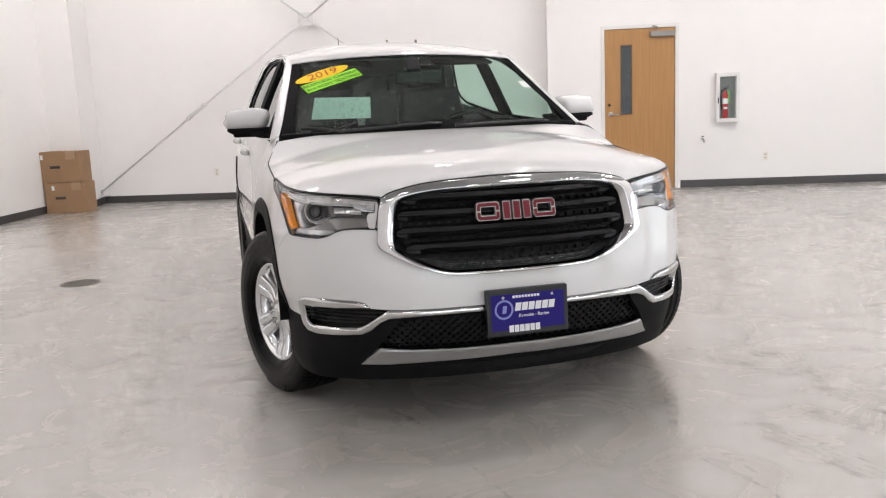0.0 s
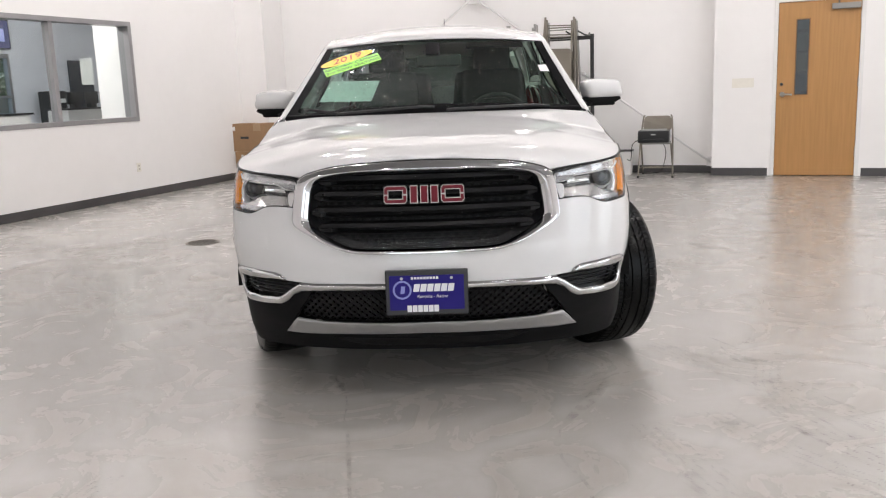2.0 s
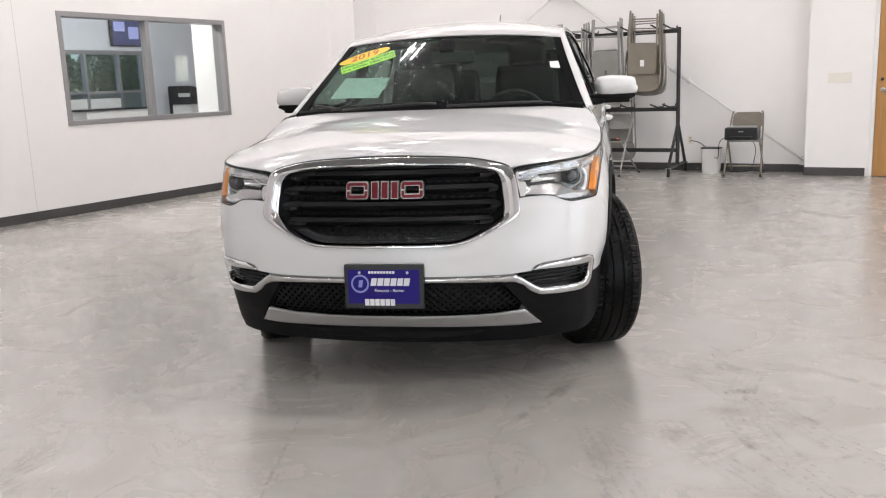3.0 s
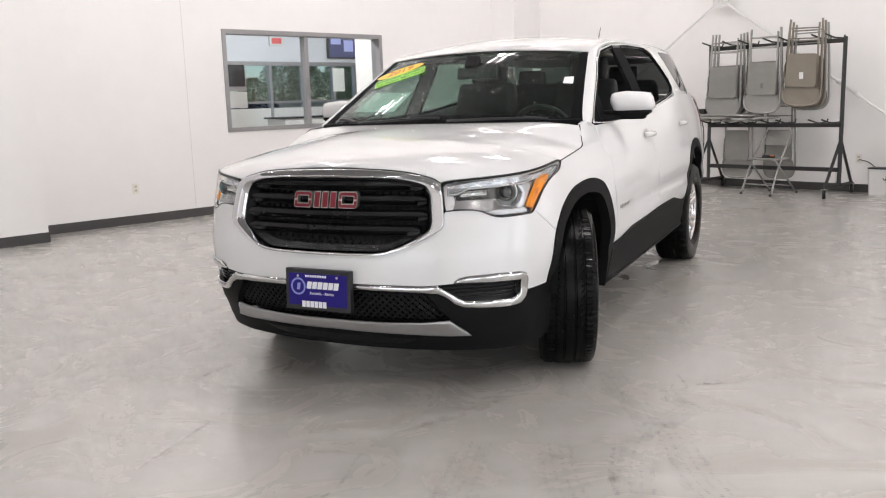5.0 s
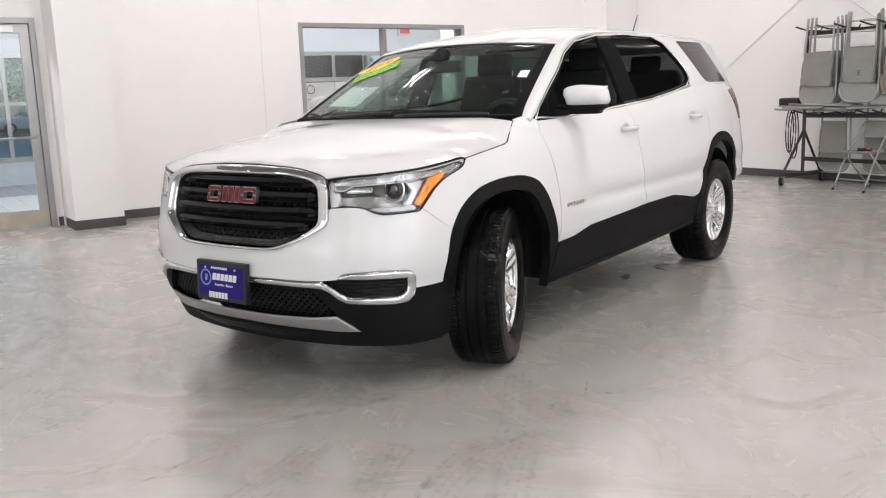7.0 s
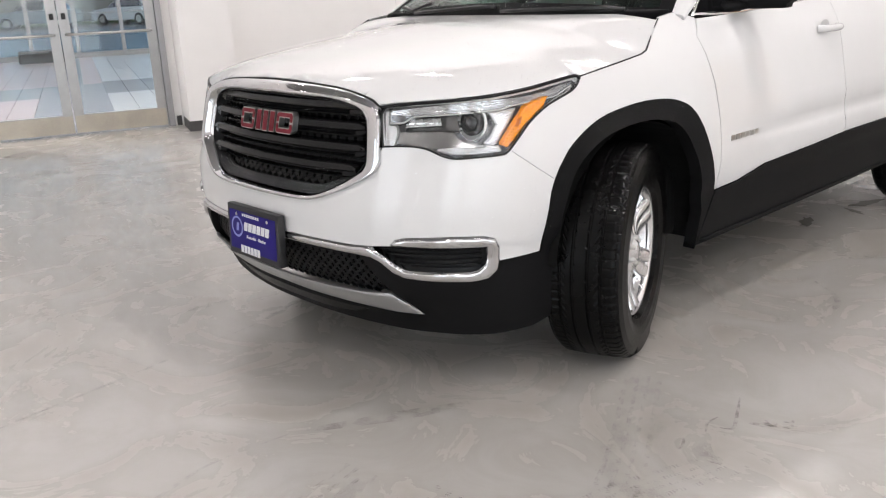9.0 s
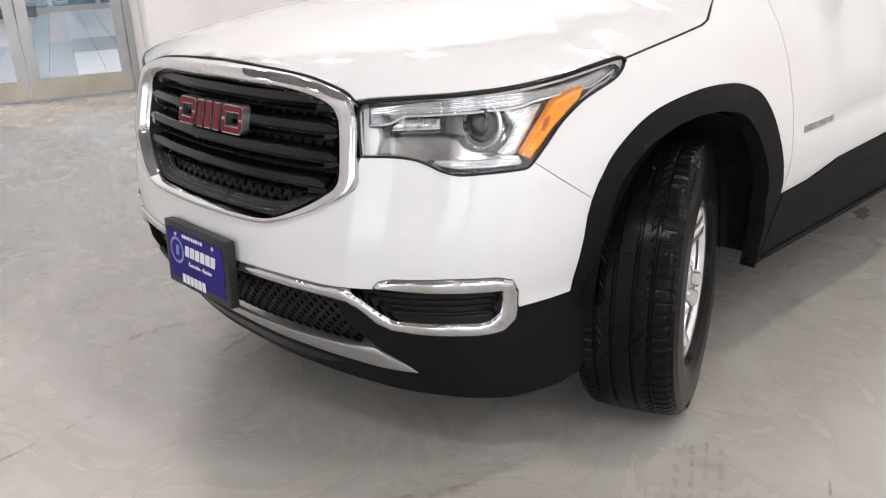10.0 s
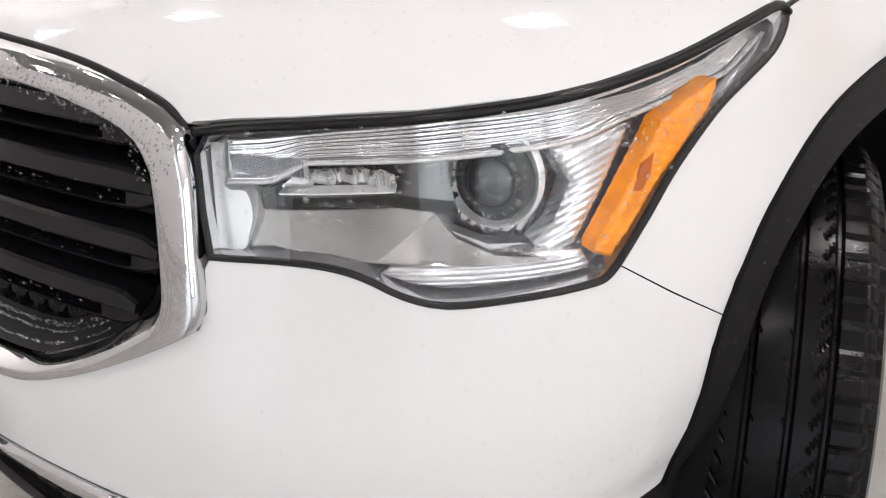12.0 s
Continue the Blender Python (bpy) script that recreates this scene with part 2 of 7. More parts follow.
def tube(bm, path, radius, sides=8, closed=False, flat=1.0):
    """A round bar along a path of points. radius: a number, or one for each point."""
    path = [Vector(p) for p in path]
    n = len(path)
    rings = []
    up = Vector((0, 0, 1))
    for i, p in enumerate(path):
        a = path[i - 1] if (i or closed) else p
        b = path[(i + 1) % n] if (i < n - 1 or closed) else p
        d = (b - a).normalized()
        s = d.cross(up)
        if s.length < 0.05:
            s = d.cross(Vector((1, 0, 0)))
        s.normalize()
        w = s.cross(d)
        r = radius[i] if isinstance(radius, (list, tuple)) else radius
        rings.append([bm.verts.new(p + (s * math.cos(2 * math.pi * k / sides) + w * flat * math.sin(2 * math.pi * k / sides)) * r) for k in range(sides)])
    for i in range(n if closed else n - 1):
        a, b = rings[i], rings[(i + 1) % n]
        for k in range(sides):
            bm.faces.new((a[k], a[(k + 1) % sides], b[(k + 1) % sides], b[k]))
    if not closed:
        bm.faces.new(rings[0][::-1]), bm.faces.new(rings[-1])
    return bm


def lathe(bm, profile, m=Matrix(), steps=32, arc=(0, 360)):
    """Turns a profile of (radius, height) round the local z axis."""
    rings = []
    full = arc[1] - arc[0] >= 360
    for k in range(steps + (0 if full else 1)):
        a = radians(arc[0] + (arc[1] - arc[0]) * k / steps)
        rings.append([bm.verts.new(m @ Vector((r * math.cos(a), r * math.sin(a), h))) for r, h in profile])
    for k in range(steps):
        a, b = rings[k], rings[(k + 1) % len(rings)]
        for i in range(len(profile) - 1):
            q = [a[i], b[i], b[i + 1], a[i + 1]]
            bm.faces.new(q)
    return bm


def rounded(points, turns=3, radius=0.02):
    """A closed flat outline with its corners rounded."""
    out = []
    n = len(points)
    for i in range(n):
        p, a, b = Vector(points[i]), Vector(points[i - 1]), Vector(points[(i + 1) % n])
        r = min(radius, (a - p).length * 0.45, (b - p).length * 0.45)
        u, v = p + (a - p).normalized() * r, p + (b - p).normalized() * r
        for k in range(turns + 1):
            t = k / turns
            q = u.lerp(p, t).lerp(p.lerp(v, t), t)
            out.append((q.x, q.y))
    return out


def catmull(points, n=4, closed=False):
    """A smooth run of points through the given ones."""
    pts = [Vector(p) for p in points]
    m = len(pts)
    out = []
    for i in range(m if closed else m - 1):
        p0 = pts[i - 1] if (i or closed) else pts[0] * 2 - pts[1]
        p1, p2 = pts[i], pts[(i + 1) % m]
        p3 = pts[(i + 2) % m] if (i + 2 < m or closed) else p2 * 2 - p1
        for k in range(n):
            t = k / n
            out.append(0.5 * ((2 * p1) + (p2 - p0) * t + (2 * p0 - 5 * p1 + 4 * p2 - p3) * t * t + (3 * p1 - p0 - 3 * p2 + p3) * t ** 3))
    if not closed:
        out.append(pts[-1])
    return out


def words(text, size, material, parent, m, name="lettering", italic=0.0, label=""):
    """Text in the built-in font, as a thin raised mesh centred at m."""
    cu = bpy.data.curves.new(name, "FONT")
    cu.body, cu.size, cu.extrude, cu.shear = text, size, 0.0006, italic
    cu.align_x, cu.align_y = "CENTER", "CENTER"
    tmp = bpy.data.objects.new(name, cu)
    me = bpy.data.meshes.new_from_object(tmp)
    bpy.data.objects.remove(tmp)
    bpy.data.curves.remove(cu)
    me.materials.append(material)
    ob = new(name, me)
    ob.parent, ob.matrix_basis = parent, m
    if label:
        tagged(ob, label)
    return ob


def panel(name, outline, fn, material, parent, step=0.05, out=0.0, gap=0.0009, lip=0.012, label="", m=None):
    """A sheet on the curved surface fn(a, b, out), cut to an outline in (a, b), with turned-in edges and true surface normals."""
    n = len(outline)
    area = sum(outline[i][0] * outline[(i + 1) % n][1] - outline[(i + 1) % n][0] * outline[i][1] for i in range(n))
    pts = [Vector((p[0], p[1])) for p in (outline if area > 0 else outline[::-1])]
    clean = [p for i, p in enumerate(pts) if (p - pts[i - 1]).length > 1e-4]
    n = len(clean)
    flat = []
    for i in range(n):
        d0, d1 = (clean[i] - clean[i - 1]).normalized(), (clean[(i + 1) % n] - clean[i]).normalized()
        nn = Vector((-d0.y - d1.y, d0.x + d1.x))
        nn = nn.normalized() if nn.length > 1e-4 else Vector((-d0.y, d0.x))
        flat.append(clean[i] + nn * gap)
    bm = bmesh.new()
    bm.faces.new([bm.verts.new((p.x, p.y, 0)) for p in flat])
    bm.normal_update()
    bmesh.ops.triangulate(bm, faces=bm.faces[:])
    for axis in (0, 1):
        lo, hi = min(p[axis] for p in flat), max(p[axis] for p in flat)
        k = math.ceil(lo / step + 1e-6)
        while k * step < hi - 1e-6:
            no = [0, 0, 0]
            co = [0, 0, 0]
            no[axis], co[axis] = 1, k * step
            bmesh.ops.bisect_plane(bm, geom=bm.verts[:] + bm.edges[:] + bm.faces[:], plane_co=co, plane_no=no, dist=1e-6)
            k += 1
    rim = [(e.verts[0], e.verts[1]) for e in bm.edges if len(e.link_faces) == 1]
    ab = {v: (v.co.x, v.co.y) for v in bm.verts}
    norm = {}
    h = 1e-3
    for v, (a, b) in ab.items():
        p = Vector(fn(a, b, out))
        nv = (Vector(fn(a + h, b, out)) - Vector(fn(a - h, b, out))).cross(Vector(fn(a, b + h, out)) - Vector(fn(a, b - h, out)))
        o = Vector(fn(a, b, out + 0.01)) - p
        if nv.dot(o) < 0:
            nv.negate()
        norm[v] = nv.normalized() if nv.length > 1e-12 else o.normalized()
        v.co = p
    bm.normal_update()
    if sum(f.normal.dot(norm[f.verts[0]]) * f.calc_area() for f in bm.faces) < 0:
        bmesh.ops.reverse_faces(bm, faces=bm.faces[:])
    top, low = {}, {}
    if lip:
        for pair in rim:
            for v in pair:
                if v not in top:
                    top[v] = bm.verts.new(v.co)
                    low[v] = bm.verts.new(fn(*ab[v], out - lip))
        for a, b in rim:
            try:
                bm.faces.new((top[a], top[b], low[b], low[a]))
            except ValueError:
                pass
    bm.verts.index_update()
    vecs = [tuple(norm[v]) if v in norm else (0, 0, 0) for v in bm.verts]
    ob = part(name, bm, material, parent, label, smooth=True, m=m)
    ob.data.normals_split_custom_set_from_vertices(vecs)
    return ob


def mirrored(outline):
    """A right-hand half outline from centre to centre, closed with its mirror image."""
    return list(outline) + [(-a, b) for a, b in outline[::-1]]


def raised(f, toward):
    """Gives a plain surface f(a, b) the out argument; out goes along the normal that faces away from the point toward."""
    def g(a, b, out=0.0):
        p = Vector(f(a, b))
        if not out:
            return p
        n = (Vector(f(a + 1e-3, b)) - Vector(f(a - 1e-3, b))).cross(Vector(f(a, b + 1e-3)) - Vector(f(a, b - 1e-3)))
        n.normalize()
        if n.dot(p - Vector(toward)) < 0:
            n.negate()
        return p + n * out
    return g


def puffed(fn, lines, height, width):
    """Swells a surface by height, rounded off within width of the given lines."""
    segs = [(a, b) for l in lines for a, b in zip(l, l[1:])]

    def g(a, b, out=0.0):
        best = width
        for p, q in segs:
            dx, dy = q[0] - p[0], q[1] - p[1]
            t = max(0.0, min(1.0, ((a - p[0]) * dx + (b - p[1]) * dy) / (dx * dx + dy * dy + 1e-12)))
            d = math.hypot(a - p[0] - t * dx, b - p[1] - t * dy)
            if d < best:
                best = d
        w = 1 - best / width
        return fn(a, b, out + height * math.sqrt(max(0.0, 1 - w * w)))
    return g


def inset(outline, d):
    """A closed outline moved inward by d."""
    n = len(outline)
    area = sum(outline[i][0] * outline[(i + 1) % n][1] - outline[(i + 1) % n][0] * outline[i][1] for i in range(n))
    s = 1 if area > 0 else -1
    out = []
    for i in range(n):
        p, a, b = Vector(outline[i][:2]), Vector(outline[i - 1][:2]), Vector(outline[(i + 1) % n][:2])
        d0, d1 = (p - a).normalized(), (b - p).normalized()
        nn = Vector((-d0.y - d1.y, d0.x + d1.x))
        nn = nn.normalized() if nn.length > 1e-4 else Vector((-d0.y, d0.x))
        k = max(0.5, nn.dot(Vector((-d0.y, d0.x))))
        out.append(tuple(p + nn * (s * d / k)))
    return out


def ribbon(name, a, b, fn, material, parent, profile=((0, 0), (0.15, 1), (0.85, 1), (1, 0)), height=0.004, closed=True, label="", base=0.0):
    """A moulding between two outlines of as many points, its cross section given as (share of the way, share of the height)."""
    bm = bmesh.new()
    rows = []
    for p, q in zip(a, b):
        rows.append([bm.verts.new(fn(p[0] + (q[0] - p[0]) * t, p[1] + (q[1] - p[1]) * t, base + height * h)) for t, h in profile])
    n = len(rows)
    for i in range(n if closed else n - 1):
        r0, r1 = rows[i], rows[(i + 1) % n]
        for k in range(len(profile) - 1):
            bm.faces.new((r0[k], r0[k + 1], r1[k + 1], r1[k]))
    bmesh.ops.recalc_face_normals(bm, faces=bm.faces)
    return part(name, bm, material, parent, label, smooth=True)


def flat2(points, n=4):
    """A smooth open run through 2D points."""
    return [(p.x, p.y) for p in catmull([(a, b, 0) for a, b in points], n)]


def inside(p, poly):
    hit = False
    n = len(poly)
    for i in range(n):
        (x0, y0), (x1, y1) = poly[i - 1], poly[i]
        if (y0 > p[1]) != (y1 > p[1]) and p[0] < (x1 - x0) * (p[1] - y0) / (y1 - y0) + x0:
            hit = not hit
    return hit


def drops(name, outline, fn, count, sizes, parent, material, seed, fade=None, label="rain drops"):
    """Low domes of water standing on a surface inside an outline; fade(a, b) is the share that stays at a place."""
    r = random.Random(seed)
    a0, a1 = min(p[0] for p in outline), max(p[0] for p in outline)
    b0, b1 = min(p[1] for p in outline), max(p[1] for p in outline)
    bm = bmesh.new()
    made = 0
    for _ in range(count * 12):
        a, b = r.uniform(a0, a1), r.uniform(b0, b1)
        if made >= count:
            break
        if not inside((a, b), outline) or (fade and r.random() > fade(a, b)):
            continue
        made += 1
        o = Vector(fn(a, b, 0.0))
        n = (Vector(fn(a, b, 0.01)) - o).normalized()
        x = n.cross(Vector((0, 0, 1)))
        x = x.normalized() if x.length > 0.05 else Vector((1, 0, 0))
        y = n.cross(x)
        rad = sizes[0] + (sizes[1] - sizes[0]) * r.random() ** 2.5
        wide, tall = rad * r.uniform(.85, 1.15), rad * r.uniform(.9, 1.5)
        rings = [[bm.verts.new(o + (x * math.cos(k * 1.0472) * wide + y * math.sin(k * 1.0472) * tall) * f + n * (rad * h + .0003)) for k in range(6)] for f, h in ((1, 0), (.82, .34), (.45, .58))]
        top = bm.verts.new(o + n * (rad * .66 + .0003))
        for p, q in zip(rings, rings[1:]):
            for k in range(6):
                bm.faces.new((p[k], p[(k + 1) % 6], q[(k + 1) % 6], q[k]))
        for k in range(6):
            bm.faces.new((rings[2][k], rings[2][(k + 1) % 6], top))
    bmesh.ops.recalc_face_normals(bm, faces=bm.faces)
    ob = part(name, bm, material, parent, smooth=True)
    ob.visible_shadow = False
    return tagged(ob, label, kind="stuff")

# ---- the hall: floor, walls, ceiling ----
LEFT, BACK, DOORW, RIGHT, FRONT, HIGH = -6.52, 9.09, 8.743, 9.0, -9.0, 6.0
JOG = 0.40
floor = part("floor", block(LEFT - 0.2, RIGHT + 0.2, FRONT - 0.2, BACK + 0.2, -0.2, 0), FLOOR, m=ROOM)
tagged(floor, "sealed grey-beige concrete floor with scuffs and hairline cracks", "floor", kind="structure")


def wall(name, bm, label):
    return tagged(part(name, bm, WALL, m=ROOM), label, "wall", kind="structure")


WIN = (3.41, 5.95, 0.99, 2.235)
DBL = (-1.60, 0.37, 0.0, 2.24)
bm = bmesh.new()
for s0, s1, z0, z1 in ((FRONT, DBL[0], 0, HIGH), (DBL[0], DBL[1], DBL[3], HIGH), (DBL[1], WIN[0], 0, HIGH), (WIN[0], WIN[1], 0, WIN[2]),
                       (WIN[0], WIN[1], WIN[3], HIGH), (WIN[1], BACK, 0, HIGH)):
    brick(bm, LEFT - 0.16, LEFT, s0, s1, z0, z1)
bmesh.ops.remove_doubles(bm, verts=bm.verts, dist=1e-5)
wall("wall_west", bm, "white painted hall wall with an office window and double doors")
wall("wall_north", block(LEFT - 0.16, JOG, BACK, BACK + 0.16, 0, HIGH), "white painted back wall behind the cross bracing")
DR = (1.165, 2.095, 2.15)
bm = bmesh.new()
for r0, r1, z0, z1 in ((JOG, DR[0] - 0.03, 0, HIGH), (DR[0] - 0.03, DR[1] + 0.03, DR[2] + 0.03, HIGH), (DR[1] + 0.03, RIGHT, 0, HIGH)):
    brick(bm, r0, r1, DOORW, DOORW + 0.36, z0, z1)
wall("wall_north_east", bm, "white painted wall that stands forward round the oak door")
BAYS = [(-7.6, -4.2), (-3.2, 0.2), (1.2, 4.6)]
SOUTHBAY = (1.0, 4.4)
BAYH = 3.2
bm = bmesh.new()
for s0, s1, z0, z1 in [(FRONT, BAYS[0][0], 0, BAYH), (BAYS[0][1], BAYS[1][0], 0, BAYH), (BAYS[1][1], BAYS[2][0], 0, BAYH), (BAYS[2][1], DOORW + 0.36, 0, BAYH), (FRONT, DOORW + 0.36, BAYH, HIGH)]:
    brick(bm, RIGHT, RIGHT + 0.16, s0, s1, z0, z1)
wall("wall_east", bm, "white painted wall with three glazed overhead doors")
bm = bmesh.new()
for r0, r1, z0, z1 in ((LEFT - 0.16, SOUTHBAY[0], 0, BAYH), (SOUTHBAY[1], RIGHT + 0.16, 0, BAYH), (LEFT - 0.16, RIGHT + 0.16, BAYH, HIGH)):
    brick(bm, r0, r1, FRONT - 0.16, FRONT, z0, z1)
wall("wall_south", bm, "unseen white painted wall with an added glazed overhead door")


def overhead_door(name, m, width):
    """A closed sectional door of glazed panels; its frame stands in the local xz plane, its inner face towards -y."""
    d = thing(name, "closed overhead door of glazed aluminium panels, out of view", "door", m, kind="structure")
    for k in range(6):
        z = BAYH * k / 5
        part("rail", block(-width / 2, width / 2, .03, .08, max(0, z - .05), min(BAYH, z + .05), .004), ALU, d)
    for k in range(5):
        x = -width / 2 + width * k / 4
        part("stile", block(max(-width / 2, x - .04), min(width / 2, x + .04), .032, .078, .05, BAYH - .05, .003), ALU, d)
    g = part("pane", block(-width / 2 + .04, width / 2 - .04, .052, .058, .05, BAYH - .05), CLEAR, d)
    g.visible_shadow = False
    # An area lamp fills the opening in place of sky light.
    day = new("daylight", bpy.data.lights.new("daylight", "AREA"))
    day.data.shape, day.data.size, day.data.size_y = "RECTANGLE", width - .1, BAYH - .1
    day.data.energy, day.data.color = DAYLIGHT, (0.92, 0.96, 1.0)
    day.parent, day.matrix_basis = d, pose(0, .02, BAYH / 2, -90, 0, 0)


for k, (s0, s1) in enumerate(BAYS):
    overhead_door("door_%d" % (3 + k), ROOM @ pose(RIGHT, (s0 + s1) / 2, 0, 0, 0, -90), s1 - s0)
# Unseen south door, added to throw more light on the front bumper.
overhead_door("door_6", ROOM @ pose(sum(SOUTHBAY) / 2, FRONT, 0, 0, 0, 180), SOUTHBAY[1] - SOUTHBAY[0])
tagged(part("ceiling", block(LEFT - 0.16, RIGHT + 0.16, FRONT - 0.16, BACK + 0.16, HIGH, HIGH + 0.12), DECK, m=ROOM), "grey steel deck ceiling of the hall", "ceiling", kind="structure")
wall("column_corner", prism([(LEFT, 8.25), (-6.04, 8.25), (-6.22, BACK), (LEFT, BACK)], 0, HIGH), "white boxed-in steel column in the corner")
wall("column_west", prism([(LEFT, 0.45), (-5.97, 0.464), (-5.97, 0.968), (LEFT, 1.0)], 0, HIGH), "white boxed-in steel column beside the double doors")

bm = bmesh.new()
for r0, r1, s0, s1 in ((LEFT, LEFT + 0.008, FRONT, DBL[0] - 0.02), (LEFT, LEFT + 0.008, DBL[1] + 0.02, 0.44), (LEFT, LEFT + 0.008, 1.005, 8.245),
                       (-6.21, JOG, BACK - 0.008, BACK), (JOG, DR[0] - 0.08, DOORW - 0.008, DOORW), (DR[1] + 0.08, RIGHT, DOORW - 0.008, DOORW),
                       (JOG - 0.008, JOG, DOORW - 0.008, BACK - 0.01), (RIGHT - 0.008, RIGHT, FRONT, -7.6), (RIGHT - 0.008, RIGHT, -4.2, -3.2), (RIGHT - 0.008, RIGHT, 0.2, 1.2), (RIGHT - 0.008, RIGHT, 4.6, DOORW - 0.01),
                       (-5.97, -5.962, 0.456, 0.976), (LEFT + 0.01, -5.97, 0.452, 0.462), (LEFT + 0.01, -5.97, 0.970, 0.978),
                       (LEFT + 0.01, -6.045, 8.24, 8.249)):
    brick(bm, r0, r1, s0, s1, 0.001, 0.102, 0.002)
bm2 = prism([(-6.04, 8.241), (-6.032, 8.241), (-6.212, 9.08), (-6.22, 9.08)], 0.001, 0.102)
me_tmp = bpy.data.meshes.new("tmp")
bm2.to_mesh(me_tmp)
bm.from_mesh(me_tmp)
bm2.free()
bpy.data.meshes.remove(me_tmp)
tagged(part("baseboard", bm, BASE, m=ROOM), "dark grey rubber wall base", "baseboard", kind="structure")

tagged(part("wall_joint", block(LEFT, LEFT + 0.0015, 2.900, 2.9035, 0.105, HIGH), mat("grey_joint_line", (0.55, 0.54, 0.53), 0.6), m=ROOM), "hairline joint in the wall board", "trim", kind="structure")

# ---- ceiling lights ----
LIT = glow("lamp_diffuser", (1.0, 0.951, 0.948), 26.0)
first = thing("ceiling_light", "white ceiling light with two bright strips, out of view", "ceiling light", group="ceiling lights")
part("frame", block(-0.20, 0.20, -0.36, 0.36, 0.0, 0.08, 0.01), CEIL, first)
for dx in (-0.12, 0.12):
    part("tube", block(dx - 0.028, dx + 0.028, -0.32, 0.32, -0.03, -0.002, 0.012), LIT, first)
part("hanger", tube(bmesh.new(), [(0, -0.25, 0.08), (0, -0.25, 0.30)], 0.006), STEEL, first)
part("hanger", tube(bmesh.new(), [(0, 0.25, 0.08), (0, 0.25, 0.30)], 0.006), STEEL, first)
# Unseen point lamp below each fixture gives much of its light.
bulb = new("bulb", bpy.data.lights.new("bulb", "POINT"))
bulb.data.shadow_soft_size, bulb.data.energy, bulb.data.color = 0.07, LAMP * 3.5, (1.0, 0.951, 0.948)
bulb.parent, bulb.matrix_basis = first, pose(0, 0, -0.16)
SPOTS = [(1.9, 1.7), (4.3, 1.7)]
# Added fixtures out of view, placed and powered to even out the brightness.
FILL_LIGHTS = [(r, -7.3) for r in (-5.2, -2.5, 0.2, 2.9, 5.6)] + [
    (0.2, -4.7), (2.9, -4.7), (8.0, -4.7), (5.6, -2.1), (8.0, -2.1), (5.6, 0.5), (8.0, 0.5), (6.6, 2.9), (5.4, 5.2), (3.6, 7.0),
    (-0.9, 7.4), (-4.6, 7.2), (-4.3, 5.0), (-3.2, 4.0), (-5.1, 2.4), (-4.6, 0.2), (-5.2, -2.1)]
first.matrix_basis = pose(*SPOTS[0], 5.7, 0, 0, TURN)
for x, y in SPOTS[1:]:
    copy_thing(first, pose(x, y, 5.7, 0, 0, TURN))
front = bulb.data.copy()
front.energy = LAMP * 2.1
for ob in copy_thing(first, pose(2.0, -2.6, 5.7, 0, 0, TURN)).children:
    if ob.type == "LIGHT":
        ob.data = front
dim = bulb.data.copy()
dim.energy = LAMP * 0.46
side = bulb.data.copy()
side.energy = LAMP * 1.5
west = bulb.data.copy()
west.energy = LAMP * 1.2
faint = bulb.data.copy()
faint.energy = LAMP * 0.22
for x, y in FILL_LIGHTS:
    for ob in copy_thing(first, ROOM @ pose(x, y, 5.7)).children:
        if ob.type == "LIGHT":
            ob.data = side if x > 5 and 0 < y < 6 else faint if y < -4 else west if x < -3 else dim

# ---- the car ----
def spline(pts):
    """A smooth curve through (x, y) knots, as a function of x."""
    xs = [p[0] for p in pts]
    ys = [p[1] for p in pts]
    n = len(xs)
    sl = [(ys[i + 1] - ys[i]) / (xs[i + 1] - xs[i]) for i in range(n - 1)]
    m = [sl[0]]
    for i in range(1, n - 1):
        a, b = sl[i - 1], sl[i]
        h0, h1 = xs[i] - xs[i - 1], xs[i + 1] - xs[i]
        m.append(0.0 if a * b <= 0 else (h0 + h1) * 3 / ((2 * h1 + h0) / a + (h1 + 2 * h0) / b))
    m.append(sl[-1])

    def f(x):
        if x <= xs[0]:
            return ys[0] + m[0] * (x - xs[0])
        if x >= xs[-1]:
            return ys[-1] + m[-1] * (x - xs[-1])
        i = 0
        while x > xs[i + 1]:
            i += 1
        h = xs[i + 1] - xs[i]
        t = (x - xs[i]) / h
        return ((1 + 2 * t) * (1 - t) ** 2 * ys[i] + t * (1 - t) ** 2 * h * m[i]
                + t * t * (3 - 2 * t) * ys[i + 1] + t * t * (t - 1) * h * m[i + 1])
    return f


# Plan of the body at its widest line, from the nose to the tail (half width, distance from the nose)
PLAN = [(0, .03), (.16, .034), (.3, .05), (.45, .078), (.56, .108), (.66, .155), (.76, .225), (.84, .322), (.882, .43), (.91, .58),
        (.93, .85), (.944, 1.25), (.955, 2.0), (.957, 2.9), (.95, 3.7), (.93, 4.25), (.895, 4.58), (.80, 4.79), (.6, 4.88), (.3, 4.91), (0, 4.92)]
_arc = [0.0]
for _a, _b in zip(PLAN, PLAN[1:]):
    _arc.append(_arc[-1] + math.hypot(_b[0] - _a[0], _b[1] - _a[1]))
LAP = _arc[-1]


